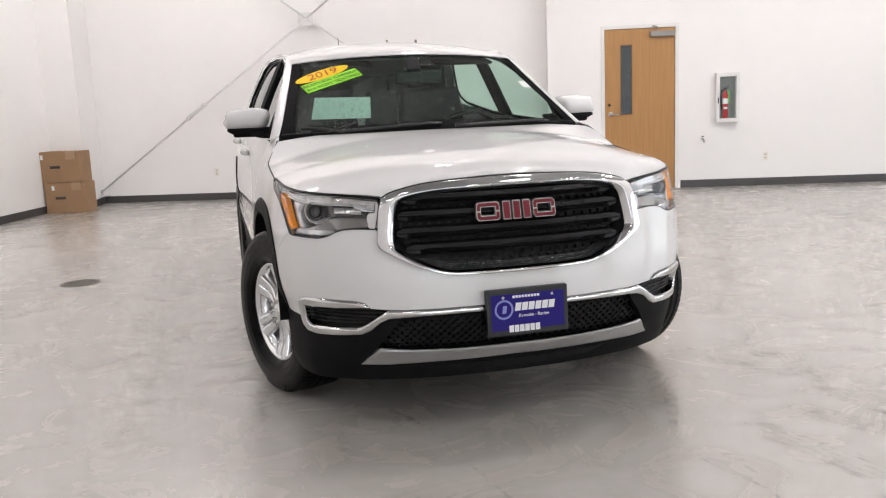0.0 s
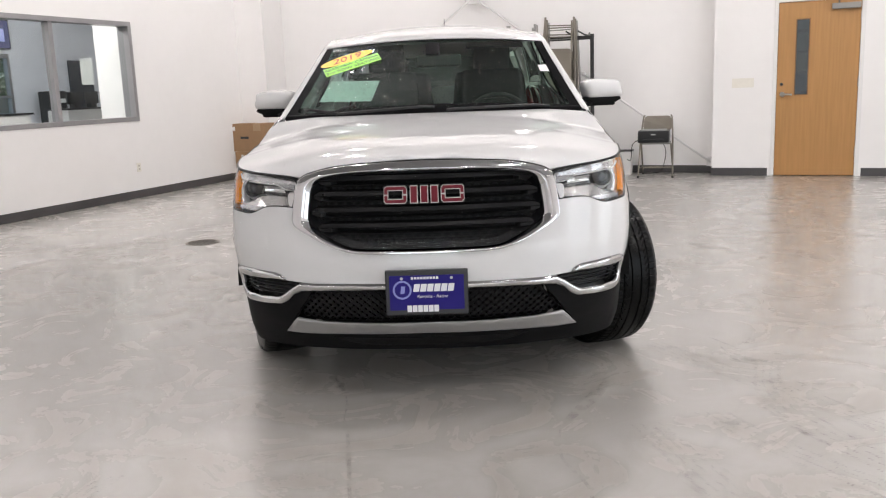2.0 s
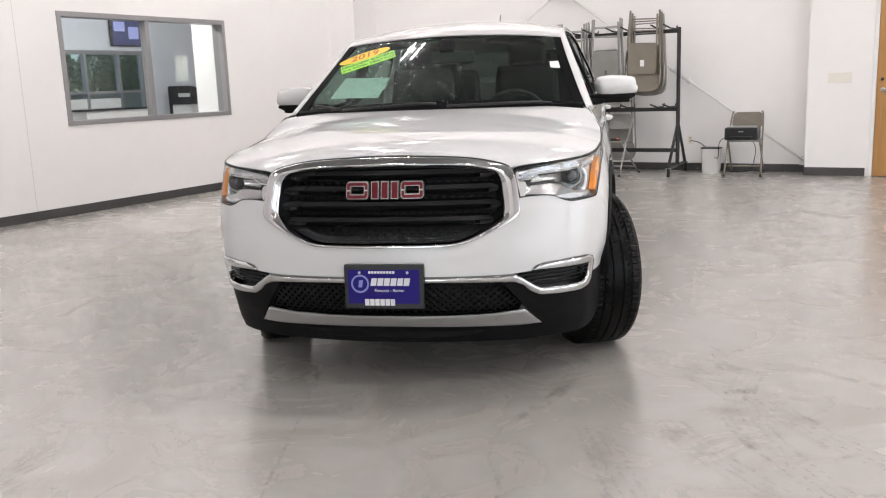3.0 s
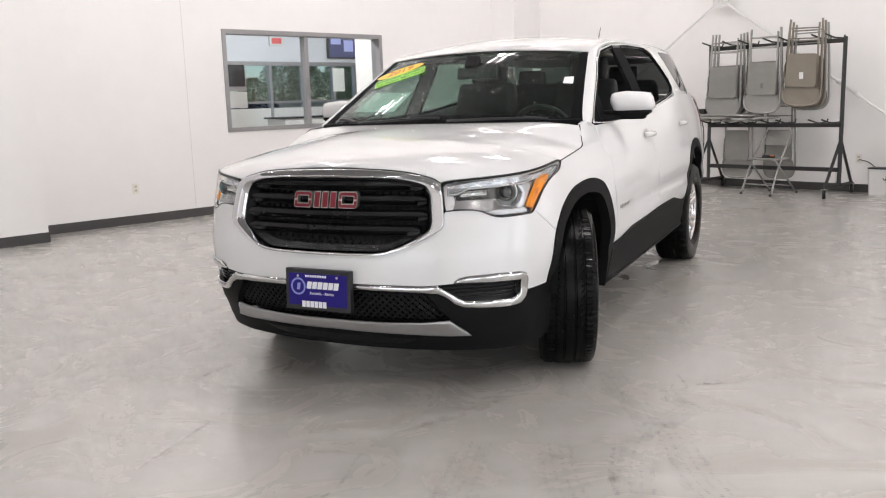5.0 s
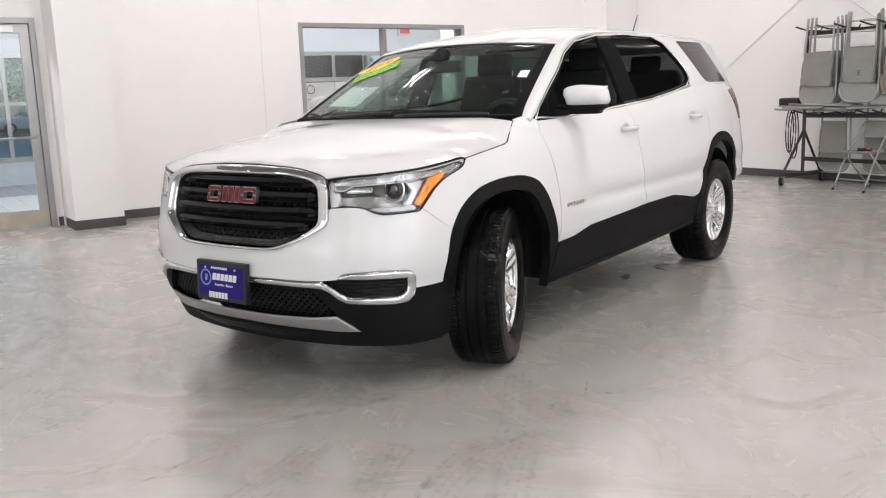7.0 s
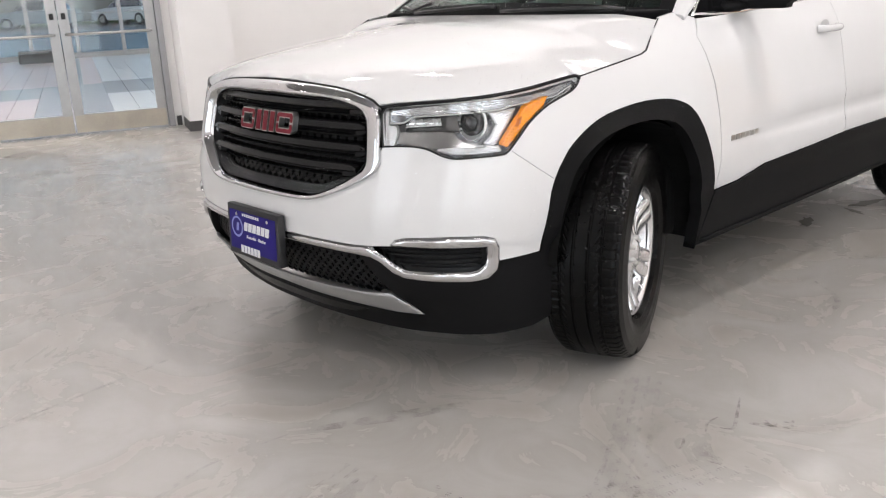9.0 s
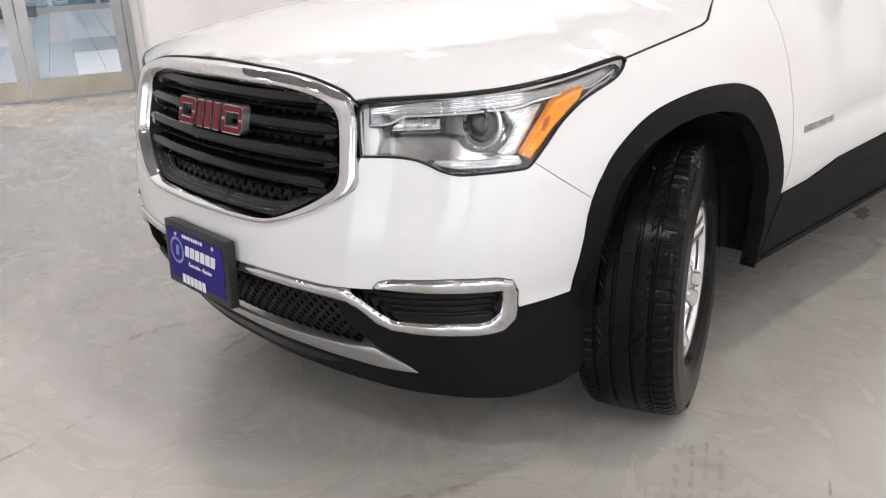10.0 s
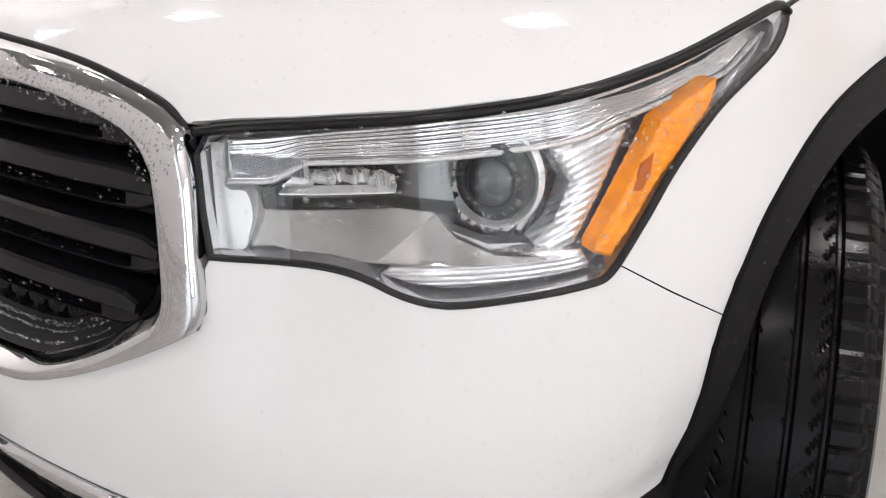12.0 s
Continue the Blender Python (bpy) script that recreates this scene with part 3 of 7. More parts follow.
def _catmull(k):
    """Catmull-Rom slopes, so that the plan turns the corner smoothly."""
    v = [p[k] for p in PLAN]
    n = len(v)
    m = []
    for i in range(n):
        if i == 0:
            m.append(1.0 if k == 0 else 0.0)
        elif i == n - 1:
            m.append(-1.0 if k == 0 else 0.0)
        else:
            h0, h1 = _arc[i] - _arc[i - 1], _arc[i + 1] - _arc[i]
            m.append(((v[i] - v[i - 1]) / h0 * h1 + (v[i + 1] - v[i]) / h1 * h0) / (h0 + h1))

    def f(u):
        i = 0
        while i < n - 2 and u > _arc[i + 1]:
            i += 1
        h = _arc[i + 1] - _arc[i]
        t = (u - _arc[i]) / h
        p = ((1 + 2 * t) * (1 - t) ** 2 * v[i] + t * (1 - t) ** 2 * h * m[i]
             + t * t * (3 - 2 * t) * v[i + 1] + t * t * (t - 1) * h * m[i + 1])
        q = ((6 * t * t - 6 * t) * v[i] / h + (1 - t) * (1 - 3 * t) * m[i]
             + (6 * t - 6 * t * t) * v[i + 1] / h + t * (3 * t - 2) * m[i + 1])
        return p, q
    return f


plan_x, plan_y = _catmull(0), _catmull(1)
# How far the skin stands in from the plan, by height: at the nose, along the flank, at the tail
NOSE = spline([(.10, .20), (.18, .13), (.24, .10), (.29, .075), (.34, .035), (.42, .008), (.52, 0), (.58, .0), (.645, .007), (.70, .026), (.75, .038), (.85, .062),
               (.93, .085), (.98, .115), (1.02, .17)])
FLANK = spline([(.18, .075), (.26, .05), (.36, .042), (.47, .032), (.54, .012), (.64, 0), (.74, .002), (.82, .012), (.92, .03), (1.0, .05), (1.06, .078), (1.12, .118), (1.16, .15), (1.22, .21)])
TAIL = spline([(.2, .12), (.3, .05), (.5, .01), (.6, 0), (.75, .02), (.85, .09), (1.0, .10), (1.15, .14), (1.3, .22), (1.6, .5)])
BELT = spline([(.3, 1.12), (1.3, 1.12), (2.1, 1.145), (2.8, 1.185), (3.4, 1.25), (3.9, 1.275), (4.6, 1.285)])


def skin(u, z, out=0.0):
    """A point of the lower body at u metres round the plan from the nose and z metres high, standing out from the skin by out."""
    (x, dx), (y, dy) = plan_x(u), plan_y(u)
    l = math.hypot(dx, dy)
    nx, ny = dy / l, -dx / l
    zz = z if z < .7 else .7 + (z - .7) * .42 / (BELT(y) - .7)
    w = ny * ny
    ends = NOSE(z) if y < 2 else TAIL(z)
    tuck = .012 * math.exp(-((z - .675) / .045) ** 2) * max(0.0, min(1.0, (y - 1.45) / .4))
    d = w * ends + (1 - w) * (FLANK(zz) + tuck) - out
    return x - nx * d, y - ny * d, z


PAINT = mat("white_car_paint", (0.670, 0.666, 0.663), 0.45, coat=1.0, spec=0.0, var=0.012, scale=2)
MESHBLACK = mat("dull_black_mesh", (0.008, 0.008, 0.0086), 0.44, spec=0.13, var=0.2, scale=20)
DARKPLASTIC = mat("grained_black_plastic", (0.005, 0.005, 0.0054), 0.6, spec=0.12, var=0.12, scale=8, bump=0.15, bscale=700)
GLOSSBLACK = mat("gloss_black_plastic", (0.006, 0.006, 0.0066), 0.26, spec=0.20, var=0.1, scale=9)
CHROME = beads(mat("wet_chrome", (0.58, 0.58, 0.59), 0.03, metal=1.0, var=0.02, scale=8), 240, 0.38, 0.05)
FRAMEBLACK = mat("matt_black_window_frame", (0.004, 0.004, 0.0045), 0.6, spec=0.03, var=0.1, scale=9)
CHROMEDRY = mat("chrome", (0.86, 0.86, 0.87), 0.06, metal=1.0)
SILVER = mat("satin_silver_paint", (0.42, 0.42, 0.42), 0.35, metal=0.7, var=0.04, scale=9)
WELL = mat("wheel_well_felt", (0.006, 0.006, 0.006), 0.9, spec=0.1, var=0.2, scale=12, bump=0.2, bscale=400)
CABIN = mat("dark_cabin_trim", (0.008, 0.008, 0.009), 0.7, spec=0.25, var=0.15, scale=9)
SCREEN = pane("windscreen_glass", (0.47, 0.68, 0.58), wet=True, strength=0.25)
TINT = pane("side_glass", (0.30, 0.36, 0.34))
PRIVACY = pane("dark_rear_glass", (0.06, 0.065, 0.065))
CARHALF = 0.617

car = thing("car", "white sport utility car, wet from rain, front wheels turned", "car")


def body(u, z, out=0.0):
    x, y, z = skin(abs(u), z, out)
    return (x if u >= 0 else -x), y, z


def flank(sign):
    def f(y, z, out=0.0):
        x, yy, zz = skin(y + CARHALF, z, out)
        return sign * x, yy, zz
    return f


# outlines on the nose, from the middle to the right, as (metres round the nose, height)
GRILLE_OUT = [(0, .988), (.216, .983), (.383, .971), (.50, .947), (.548, .925), (.561, .88), (.567, .80), (.568, .76), (.556, .738),
              (.515, .715), (.435, .677), (.342, .642), (.29, .630), (.2, .626), (0, .624)]
GRILLE_IN = [(0, .943), (.285, .938), (.42, .923), (.475, .902), (.491, .87), (.498, .79), (.496, .755), (.482, .735), (.42, .697),
             (.335, .660), (.28, .648), (.2, .645), (0, .644)]
LAMP_LOW = flat2([(.573, .810), (.648, .814), (.70, .812), (.737, .804), (.776, .788), (.82, .779), (.88, .781), (.95, .784), (.978, .786), (.995, .797)], 3)
LAMP_REAR = flat2([(.995, .797), (1.034, .834), (1.076, .872), (1.138, .907), (1.195, .926), (1.256, .944), (1.288, .964), (1.298, .982)], 3)
LAMP_TOP = flat2([(1.298, .982), (1.276, .992), (1.188, .984), (1.10, .974), (1.016, .966), (.90, .957), (.80, .950), (.70, .944), (.62, .938), (.555, .930)], 3)
SEAM = [(.995, .797), (1.060, .750), (1.151, .688)]
WING_OUT = [(.604, .519), (.622, .534), (.657, .542), (.80, .548), (.90, .545), (.935, .534), (.953, .504), (.957, .456)]
WING_LOW = [(.957, .456), (.950, .427), (.917, .402), (.869, .395), (.69, .402), (.64, .407), (.602, .423), (.566, .453), (.53, .468), (.478, .472), (.37, .474), (.2, .476), (0, .477)]
WING_IN = [(0, .503), (.2, .503), (.40, .502), (.472, .502), (.531, .506)]
POCKET_LOW = [(.531, .506), (.571, .484), (.608, .459), (.645, .438), (.664, .435), (.859, .431), (.879, .435), (.902, .452), (.909, .468), (.907, .508)]
ARCH_OUT = [(1.112, .457), (1.118, .54), (1.134, .654), (1.168, .722), (1.228, .785), (1.36, .847), (1.54, .873), (1.69, .872), (1.80, .852), (1.872, .812), (1.94, .72), (2.0, .60), (2.055, .475)]
ARCH_IN = [(1.188, .20), (1.180, .37), (1.178, .50), (1.19, .60), (1.244, .712), (1.372, .785), (1.56, .812), (1.72, .795), (1.80, .752), (1.87, .665), (1.935, .55), (1.985, .42), (1.965, .27)]
HOOD_SIDE = [(1.298, .982), (1.40, .995), (1.52, 1.010), (1.63, 1.024)]

# white bumper skin
half = ([(0, .624), (.2, .626), (.29, .630), (.342, .642), (.435, .677), (.515, .715), (.556, .738), (.568, .76), (.567, .80)] + LAMP_LOW + SEAM[1:]
        + [(1.134, .654), (1.120, .56), (1.113, .50), (1.110, .460)] + [(.957, .456)] + WING_OUT[::-1][1:] + [(.604, .512), (.531, .506)] + WING_IN[::-1][1:])
panel("front_bumper", mirrored(half[::-1]), body, PAINT, car, label="glossy white bumper skin")
low = [(0, .268), (.438, .266), (.683, .264), (.585, .350), (.505, .440), (.485, .470)] + WING_LOW[::-1][4:] + [(1.108, .459), (1.112, .478), (1.178, .50), (1.180, .37), (1.180, .215), (1.11, .196), (.95, .194), (.74, .194), (.4, .190), (0, .190)]
panel("lower_bumper", mirrored(low), body, DARKPLASTIC, car, lip=0.03, label="grained black plastic lower bumper")
SKID = [(0, .328), (.264, .327), (.45, .333), (.577, .347), (.681, .267), (.55, .264), (.40, .266), (0, .270)]
panel("skid_plate", mirrored(SKID), puffed(body, [mirrored(SKID)[:], [(-.264, .327), (0, .328)]], 0.008, 0.02), SILVER, car, step=0.025, label="satin silver skid plate")
SLOT = [(0, .250), (.30, .250), (.44, .254), (.36, .226), (.25, .216), (0, .214)]
panel("air_slot", mirrored(SLOT), body, GLOSSBLACK, car, out=0.002, lip=0.0, label="gloss black air slot under the skid plate")

# chrome wing that runs from the plate round each fog pocket
WING = WING_IN + POCKET_LOW[1:] + [(.760, .510), (.615, .512), (.604, .519)] + WING_OUT[1:] + WING_LOW[1:]
w2 = mirrored(WING)
panel("bumper_moulding", w2, puffed(body, [WING, [(-a, b) for a, b in WING]], 0.012, 0.013), CHROME, car, step=0.009, gap=0.0005, lip=0.045, label="bright chrome bumper moulding round the fog pockets")
for sign in (1, -1):
    sk = (lambda s: (lambda u, z, out=0.0: body(s * u, z, out)))(sign)
    pocket = POCKET_LOW + [(.615, .511), (.604, .512)]
    panel("fog_pocket", pocket, sk, PLAINBLACK, car, out=-0.05, lip=0.0, gap=-0.004)
    for z in (.452, .468, .484, .500):
        lo = .604 if z < .47 else (.575 if z < .49 else .55)
        bm = bmesh.new()
        tube(bm, [sk(u, z - 0.002, -0.022) for u in np.linspace(lo, .895, 12)], 0.006, 8, flat=0.6)
        part("louvre", bm, GLOSSBLACK, car, smooth=True)

# grille

def resample(line, n):
    d = [0.0]
    for p, q in zip(line, line[1:]):
        d.append(d[-1] + math.hypot(q[0] - p[0], q[1] - p[1]))
    out = []
    for k in range(n):
        t = d[-1] * k / (n - 1)
        i = 0
        while i < len(d) - 2 and t > d[i + 1]:
            i += 1
        w = (t - d[i]) / (d[i + 1] - d[i] + 1e-12)
        out.append((line[i][0] + (line[i + 1][0] - line[i][0]) * w, line[i][1] + (line[i + 1][1] - line[i][1]) * w))
    return out


def eased(line, corners, counts):
    """A run of points smoothed between its corners and spaced evenly."""
    out = []
    for (i, j), n in zip(zip(corners, corners[1:]), counts):
        out += resample(flat2(line[i:j + 1], 8), n)[:-1]
    return out + [line[corners[-1]]]


ga = eased(GRILLE_OUT, (0, 4, 8, 14), (30, 16, 26))
gb = eased(GRILLE_IN, (0, 4, 7, 12), (30, 16, 26))
gaf = ga + [(-a, b) for a, b in ga[::-1]][1:-1]
gbf = gb + [(-a, b) for a, b in gb[::-1]][1:-1]
grille = new("grille")
grille.parent = car
tagged(grille, "chrome-framed black grille with wet bars and honeycomb mesh")
ribbon("surround", gaf, gbf, body, CHROME, grille, profile=((0, -.6), (0, .35), (.01, .55), (.05, .86), (.09, .98), (.13, 1.0), (.40, 1.04), (.60, 1.0), (.64, .96), (.68, .86), (.93, -.25), (.97, -.5), (.985, -.7), (1, -2.2)), height=0.016, label="chrome surround with rain beads")
ribbon("shelf", gbf, inset(gbf, .020), body, MESHBLACK, grille, profile=((0, -.3), (.5, -.8), (1, -1.0)), height=0.052, label="wet black inner ledge")
panel("backing", inset(gbf, -.03), body, PLAINBLACK, grille, out=-0.085, lip=0)


def lattice(name, poly, cw, ch, out, parent, skip=()):
    """Honeycomb of open cells with deep walls."""
    bm = bmesh.new()
    j = 0
    z = min(p[1] for p in poly)
    top = max(p[1] for p in poly)
    wide = max(p[0] for p in poly)
    while z < top:
        u = -wide - (cw / 2 if j % 2 else 0)
        while u < wide:
            if inside((u, z), poly) and not any(a < z < b for a, b in skip):
                hexa = [(u + cw * .62 * c, z + ch * .60 * s) for c, s in ((-1, 0), (-.5, 1), (.5, 1), (1, 0), (.5, -1), (-.5, -1))]
                core = [(u + (a - u) * .74, z + (b - z) * .70) for a, b in hexa]
                r = [[bm.verts.new(body(a, b, o)) for a, b in ring] for ring, o in ((hexa, out), (core, out), (core, out - .03))]
                for k in range(6):
                    n = (k + 1) % 6
                    bm.faces.new((r[0][k], r[0][n], r[1][n], r[1][k]))
                    bm.faces.new((r[1][k], r[1][n], r[2][n], r[2][k]))
            u += cw
        z += ch * 0.62
        j += 1
    bmesh.ops.recalc_face_normals(bm, faces=bm.faces)
    return part(name, bm, MESHBLACK, parent, "wet black honeycomb mesh")


lattice("mesh", inset(gbf, 0.006), .040, .030, -0.060, grille, skip=((.875, .95),))
PROFILE = ((-1, -.07), (-1, -.034), (-.92, -.024), (-.70, -.020), (-.64, -.046), (-.12, -.048), (-.06, -.022), (0, -.0165), (.12, -.0145), (.82, -.0165), (.94, -.021), (1, -.032), (1, -.07))
for zc, hh, tip in ((.914, .0235, .466), (.852, .0235, .482), (.788, .0235, .488), (.726, .0225, .455)):
    bm = bmesh.new()
    rows = []
    for u in np.linspace(-tip, tip, 49):
        e = min(1.0, (tip - abs(u)) / 0.03)
        s = 0.5 + 0.5 * math.sqrt(max(0, e))
        plain = abs(u) > tip - 0.06
        rows.append([bm.verts.new(body(u, zc + dz * hh * s, -.02 if plain and -.66 < dz < -.1 else o)) for dz, o in PROFILE])
    for a, b in zip(rows, rows[1:]):
        for k in range(len(PROFILE) - 1):
            bm.faces.new((a[k], b[k], b[k + 1], a[k + 1]))
    bm.faces.new(rows[0]), bm.faces.new(rows[-1][::-1])
    bmesh.ops.recalc_face_normals(bm, faces=bm.faces)
    part("bar", bm, GLOSSBLACK, grille)

# emblem: plain red shapes with bright rims
RED = mat("emblem_red", (0.13, 0.008, 0.017), 0.5, spec=0.2, var=0.04, scale=30)


def emblem(name, shapes):
    ob = new(name)
    ob.parent = grille
    tagged(ob, "emblem of plain red shapes with chrome rims")
    for s in shapes:
        for sh, o, mt, nm in ((s, 0.006, STEEL, "rim"), (inset(s, 0.003), 0.0075, RED, "face")):
            bm = bmesh.new()
            f = [bm.verts.new(body(a, b, o)) for a, b in sh]
            bm.faces.new(f)
            bm.normal_update()
            bmesh.ops.triangulate(bm, faces=bm.faces[:])
            r = bmesh.ops.extrude_face_region(bm, geom=bm.faces[:])
            bmesh.ops.translate(bm, vec=(0, 0.022, 0), verts=[v for v in r["geom"] if isinstance(v, bmesh.types.BMVert)])
            bmesh.ops.recalc_face_normals(bm, faces=bm.faces)
            part(nm, bm, mt, ob)


def blockring(u0, u1, z0, z1, t):
    """The upper and lower halves of a plain square ring."""
    c, zm = 0.010, (z0 + z1) / 2
    up = [(u1, zm), (u1, z1 - c), (u1 - c, z1), (u0 + c, z1), (u0, z1 - c), (u0, zm), (u0 + t, zm), (u0 + t, z1 - t), (u1 - t, z1 - t), (u1 - t, zm)]
    return [up, [(a, 2 * zm - b) for a, b in up[::-1]]]


zz0, zz1 = .822, .892
emblem("emblem", blockring(-.168, -.070, zz0, zz1, .019)
       + [[(-.058 + k * .042, zz0), (-.026 + k * .042, zz0), (-.026 + k * .042, zz1), (-.058 + k * .042, zz1)] for k in range(3)]
       + blockring(.068, .166, zz0, zz1, .019))

LOWG = mirrored([(0, .474), (.43, .470), (.49, .446), (.575, .352), (.45, .335), (.264, .329), (0, .330)])
lower = new("lower_grille")
lower.parent = car
tagged(lower, "black honeycomb lower grille")
panel("backing", LOWG, body, PLAINBLACK, lower, out=-0.075, lip=0, gap=-0.006)
lattice("mesh", inset(LOWG, 0.002), .034, .024, -0.028, lower)

# number plate board with plain shapes
plate = new("number_plate")
plate.parent = car
tagged(plate, "purple-blue dealer plate in a black frame")
PURPLE = mat("purple_blue_plate", (0.014, 0.008, 0.15), 0.5, spec=0.2, var=0.06, scale=12)
PM = pose(0, -0.004, 0.474, 87, 0, 0)
part("frame", block(-.166, .166, -.092, .090, -.024, 0.004, .006), PLAINBLACK, plate, m=PM)
part("face", block(-.149, .149, -.070, .070, 0.0, .002), PURPLE, plate, m=PM @ pose(0, 0, 0.0035))
WHITE = mat("white_print", (0.75, 0.75, 0.77), 0.4)
LILAC = mat("pale_blue_print", (0.22, 0.24, 0.55), 0.4)


def slanted(name, n, w, h, x, y, gap, lean, z=0.0033, label="", material=None):
    for k in range(n):
        bm = bmesh.new()
        x0 = x + k * (w + gap)
        bm.faces.new([bm.verts.new((x0 + lean * b + (0 if c < 0 else w), y + b, z)) for c, b in ((-1, 0), (1, 0), (1, h), (-1, h))])
        part(name, bm, material or WHITE, plate, label, m=PM)


slanted("name_bar", 6, .0235, .031, -.055, .004, .004, .2, .0065, label="white bar in place of a name")
slanted("name_bar", 6, .0185, .027, -.080, -.078, .003, 0, .0068, label="white bar in place of a name")
slanted("web_bar", 9, .0095, .010, -.062, .054, .003, 0, .0065)
words("Kenosha - Racine", 0.0175, WHITE, plate, PM @ pose(.022, -.016, 0.0062), italic=0.2)
bm = lathe(bmesh.new(), [(.030, .0028), (.034, .0035), (.038, .0028)], steps=40)
part("ring", bm, LILAC, plate, "pale ring mark", smooth=True, m=PM @ pose(-.098, .012, 0.004))
slanted("mark", 1, .016, .030, -.106, -.003, 0, .15, .0065, material=LILAC)
for sx in (-.1, .1):
    part("bolt", lathe(bmesh.new(), [(0, .004), (.005, .004), (.006, .002)], pose(sx, .058, .004), 12), STEEL, plate, m=PM)

# bonnet
EDGE = [Vector(skin(u, z)) for u, z in GRILLE_OUT[:5] + LAMP_TOP[::-1] + HOOD_SIDE[1:]] + [Vector((0.872, 1.045, 1.036)), Vector((0.812, 1.20, 1.13))]
crest = spline([(.09, .975), (.145, .990), (.19, 1.010), (.3, 1.040), (.6, 1.085), (1.0, 1.130), (1.3, 1.153), (1.6, 1.17)])
COARSE = [Vector(skin(u, z)) for u, z in GRILLE_OUT[:5] + LAMP_TOP[::-3] + HOOD_SIDE[1:]]
edge_x = spline([(p.y, p.x) for p in COARSE] + [(1.3, .90)])
edge_z = spline([(p.y, p.z) for p in COARSE] + [(1.07, 1.05), (1.2, 1.118), (1.3, 1.138)])


def bonnet(x, y):
    w = min(1.15, abs(x) / max(.02, edge_x(y)))
    return x, y, crest(y) - (crest(y) - edge_z(y)) * w ** 2.6


NOSE_EDGE = [Vector(skin(u, z)) for u, z in flat2(GRILLE_OUT[:5], 6)] + EDGE[5:]
rim = [(p.x, p.y) for p in NOSE_EDGE] + [(0.6, 1.255), (0.3, 1.215), (0, 1.20)]
panel("bonnet", mirrored(rim), raised(bonnet, (0, 0.8, 0.3)), PAINT, car, gap=0.003, lip=0.02, label="wet white bonnet")
for sign in (1, -1):
    # A black bar laid in the panel gap stands for the shade inside.
    line = [Vector(skin(u, z, -.004)) for u, z in flat2(HOOD_SIDE, 4)] + [Vector((0.872, 1.045, 1.034)), Vector((0.812, 1.20, 1.128))]
    part("bonnet_gap_shade", tube(bmesh.new(), [(sign * p.x, p.y, p.z) for p in line], .0036, 6), RUBBER, car, "black bar for the shade in the bonnet gap")

# Added black filler draws the dark line between bonnet and chrome.
part("bonnet_filler", tube(bmesh.new(), [body(a, b, -0.003) for a, b in mirrored(flat2(GRILLE_OUT[:5], 5))[::-1]], 0.0045, 8), RUBBER, car, "added black filler for the dark line below the bonnet edge", smooth=True)
# ---- upper body ----
# White paint greyed to put the shade of the handle cups into the colour.
SHADECUP = mat("shaded_white_cup", (0.45, 0.45, 0.45), 0.4, coat=.5)
belt_x = spline([(1.2, .832), (2.5, .84), (3.6, .835), (4.0, .82), (4.6, .745), (4.8, .70)])


def glass_side(y, z):
    h = z - BELT(y)
    return belt_x(y) - .40 * h - .15 * h * abs(h), y, z


RAIL_OUT = [(1.33, 1.115), (1.44, 1.172), (1.62, 1.278), (1.80, 1.375), (1.96, 1.475), (2.13, 1.543), (2.45, 1.590), (2.85, 1.606), (3.4, 1.610), (3.85, 1.606), (4.25, 1.598), (4.55, 1.560)]
RAIL_IN = [(.80, 1.30, 1.135), (.768, 1.40, 1.203), (.715, 1.62, 1.335), (.675, 1.80, 1.440), (.645, 1.95, 1.525), (.634, 2.10, 1.568), (.626, 2.40, 1.603), (.62, 2.8, 1.628), (.615, 3.4, 1.632), (.60, 3.9, 1.618), (.58, 4.3, 1.600), (.565, 4.62, 1.575)]
rail_out = catmull([glass_side(y, z) for y, z in RAIL_OUT], 8)
rail_in = catmull(RAIL_IN, 8)


def along(run, s):
    s = max(0.0, min(len(run) - 1.001, s * 8))
    i = int(s)
    return run[i].lerp(run[i + 1], s - i)


crown = spline([(1.9, .030), (2.4, .056), (2.8, .062), (3.4, .060), (4.6, .05)])


def rail(sign):
    def f(s, t):
        a, b = along(rail_out, s), along(rail_in, s)
        p = a.lerp(b, t)
        k = .016 * 4 * t * (1 - t)
        return sign * (p.x + k), p.y, p.z + k * .6
    return f


def roof(s, t):
    e = along(rail_in, s)
    fade = max(0.0, 1 - (s - 4) / 2.5)
    return e.x * t, e.y - .085 * fade * (1 - t * t), e.z + crown(e.y) * (1 - abs(t) ** 2.3)


def screen(s, t):
    e = along(rail_in, s)
    v = s / 4
    cy, cz = 1.185 + (1.865 - 1.185) * v, 1.145 + (1.557 - 1.145) * v + .018 * v * (1 - v) * 4
    return e.x * t, cy + (e.y - cy) * t * t, cz + (e.z - cz) * t * t


MID = (0, 3.0, 1.0)
panel("roof", [(4.02, -1), (4.02, 1), (10.98, 1), (10.98, -1)], raised(roof, MID), PAINT, car, step=0.125, gap=0.0, label="white steel roof")
glass = panel("windscreen", [(0.02, -.995), (0.02, .995), (3.98, .995), (3.98, -.995)], raised(screen, MID), SCREEN, car, step=0.125, out=-0.004, gap=0, lip=0, label="rain-beaded windscreen")
glass.visible_shadow = False
fr_o = [(s, -.998) for s in np.linspace(0.02, 3.98, 24)] + [(3.98, t) for t in np.linspace(-.95, .95, 24)] + [(s, .998) for s in np.linspace(3.98, .02, 24)] + [(0.02, t) for t in np.linspace(.95, -.95, 24)]
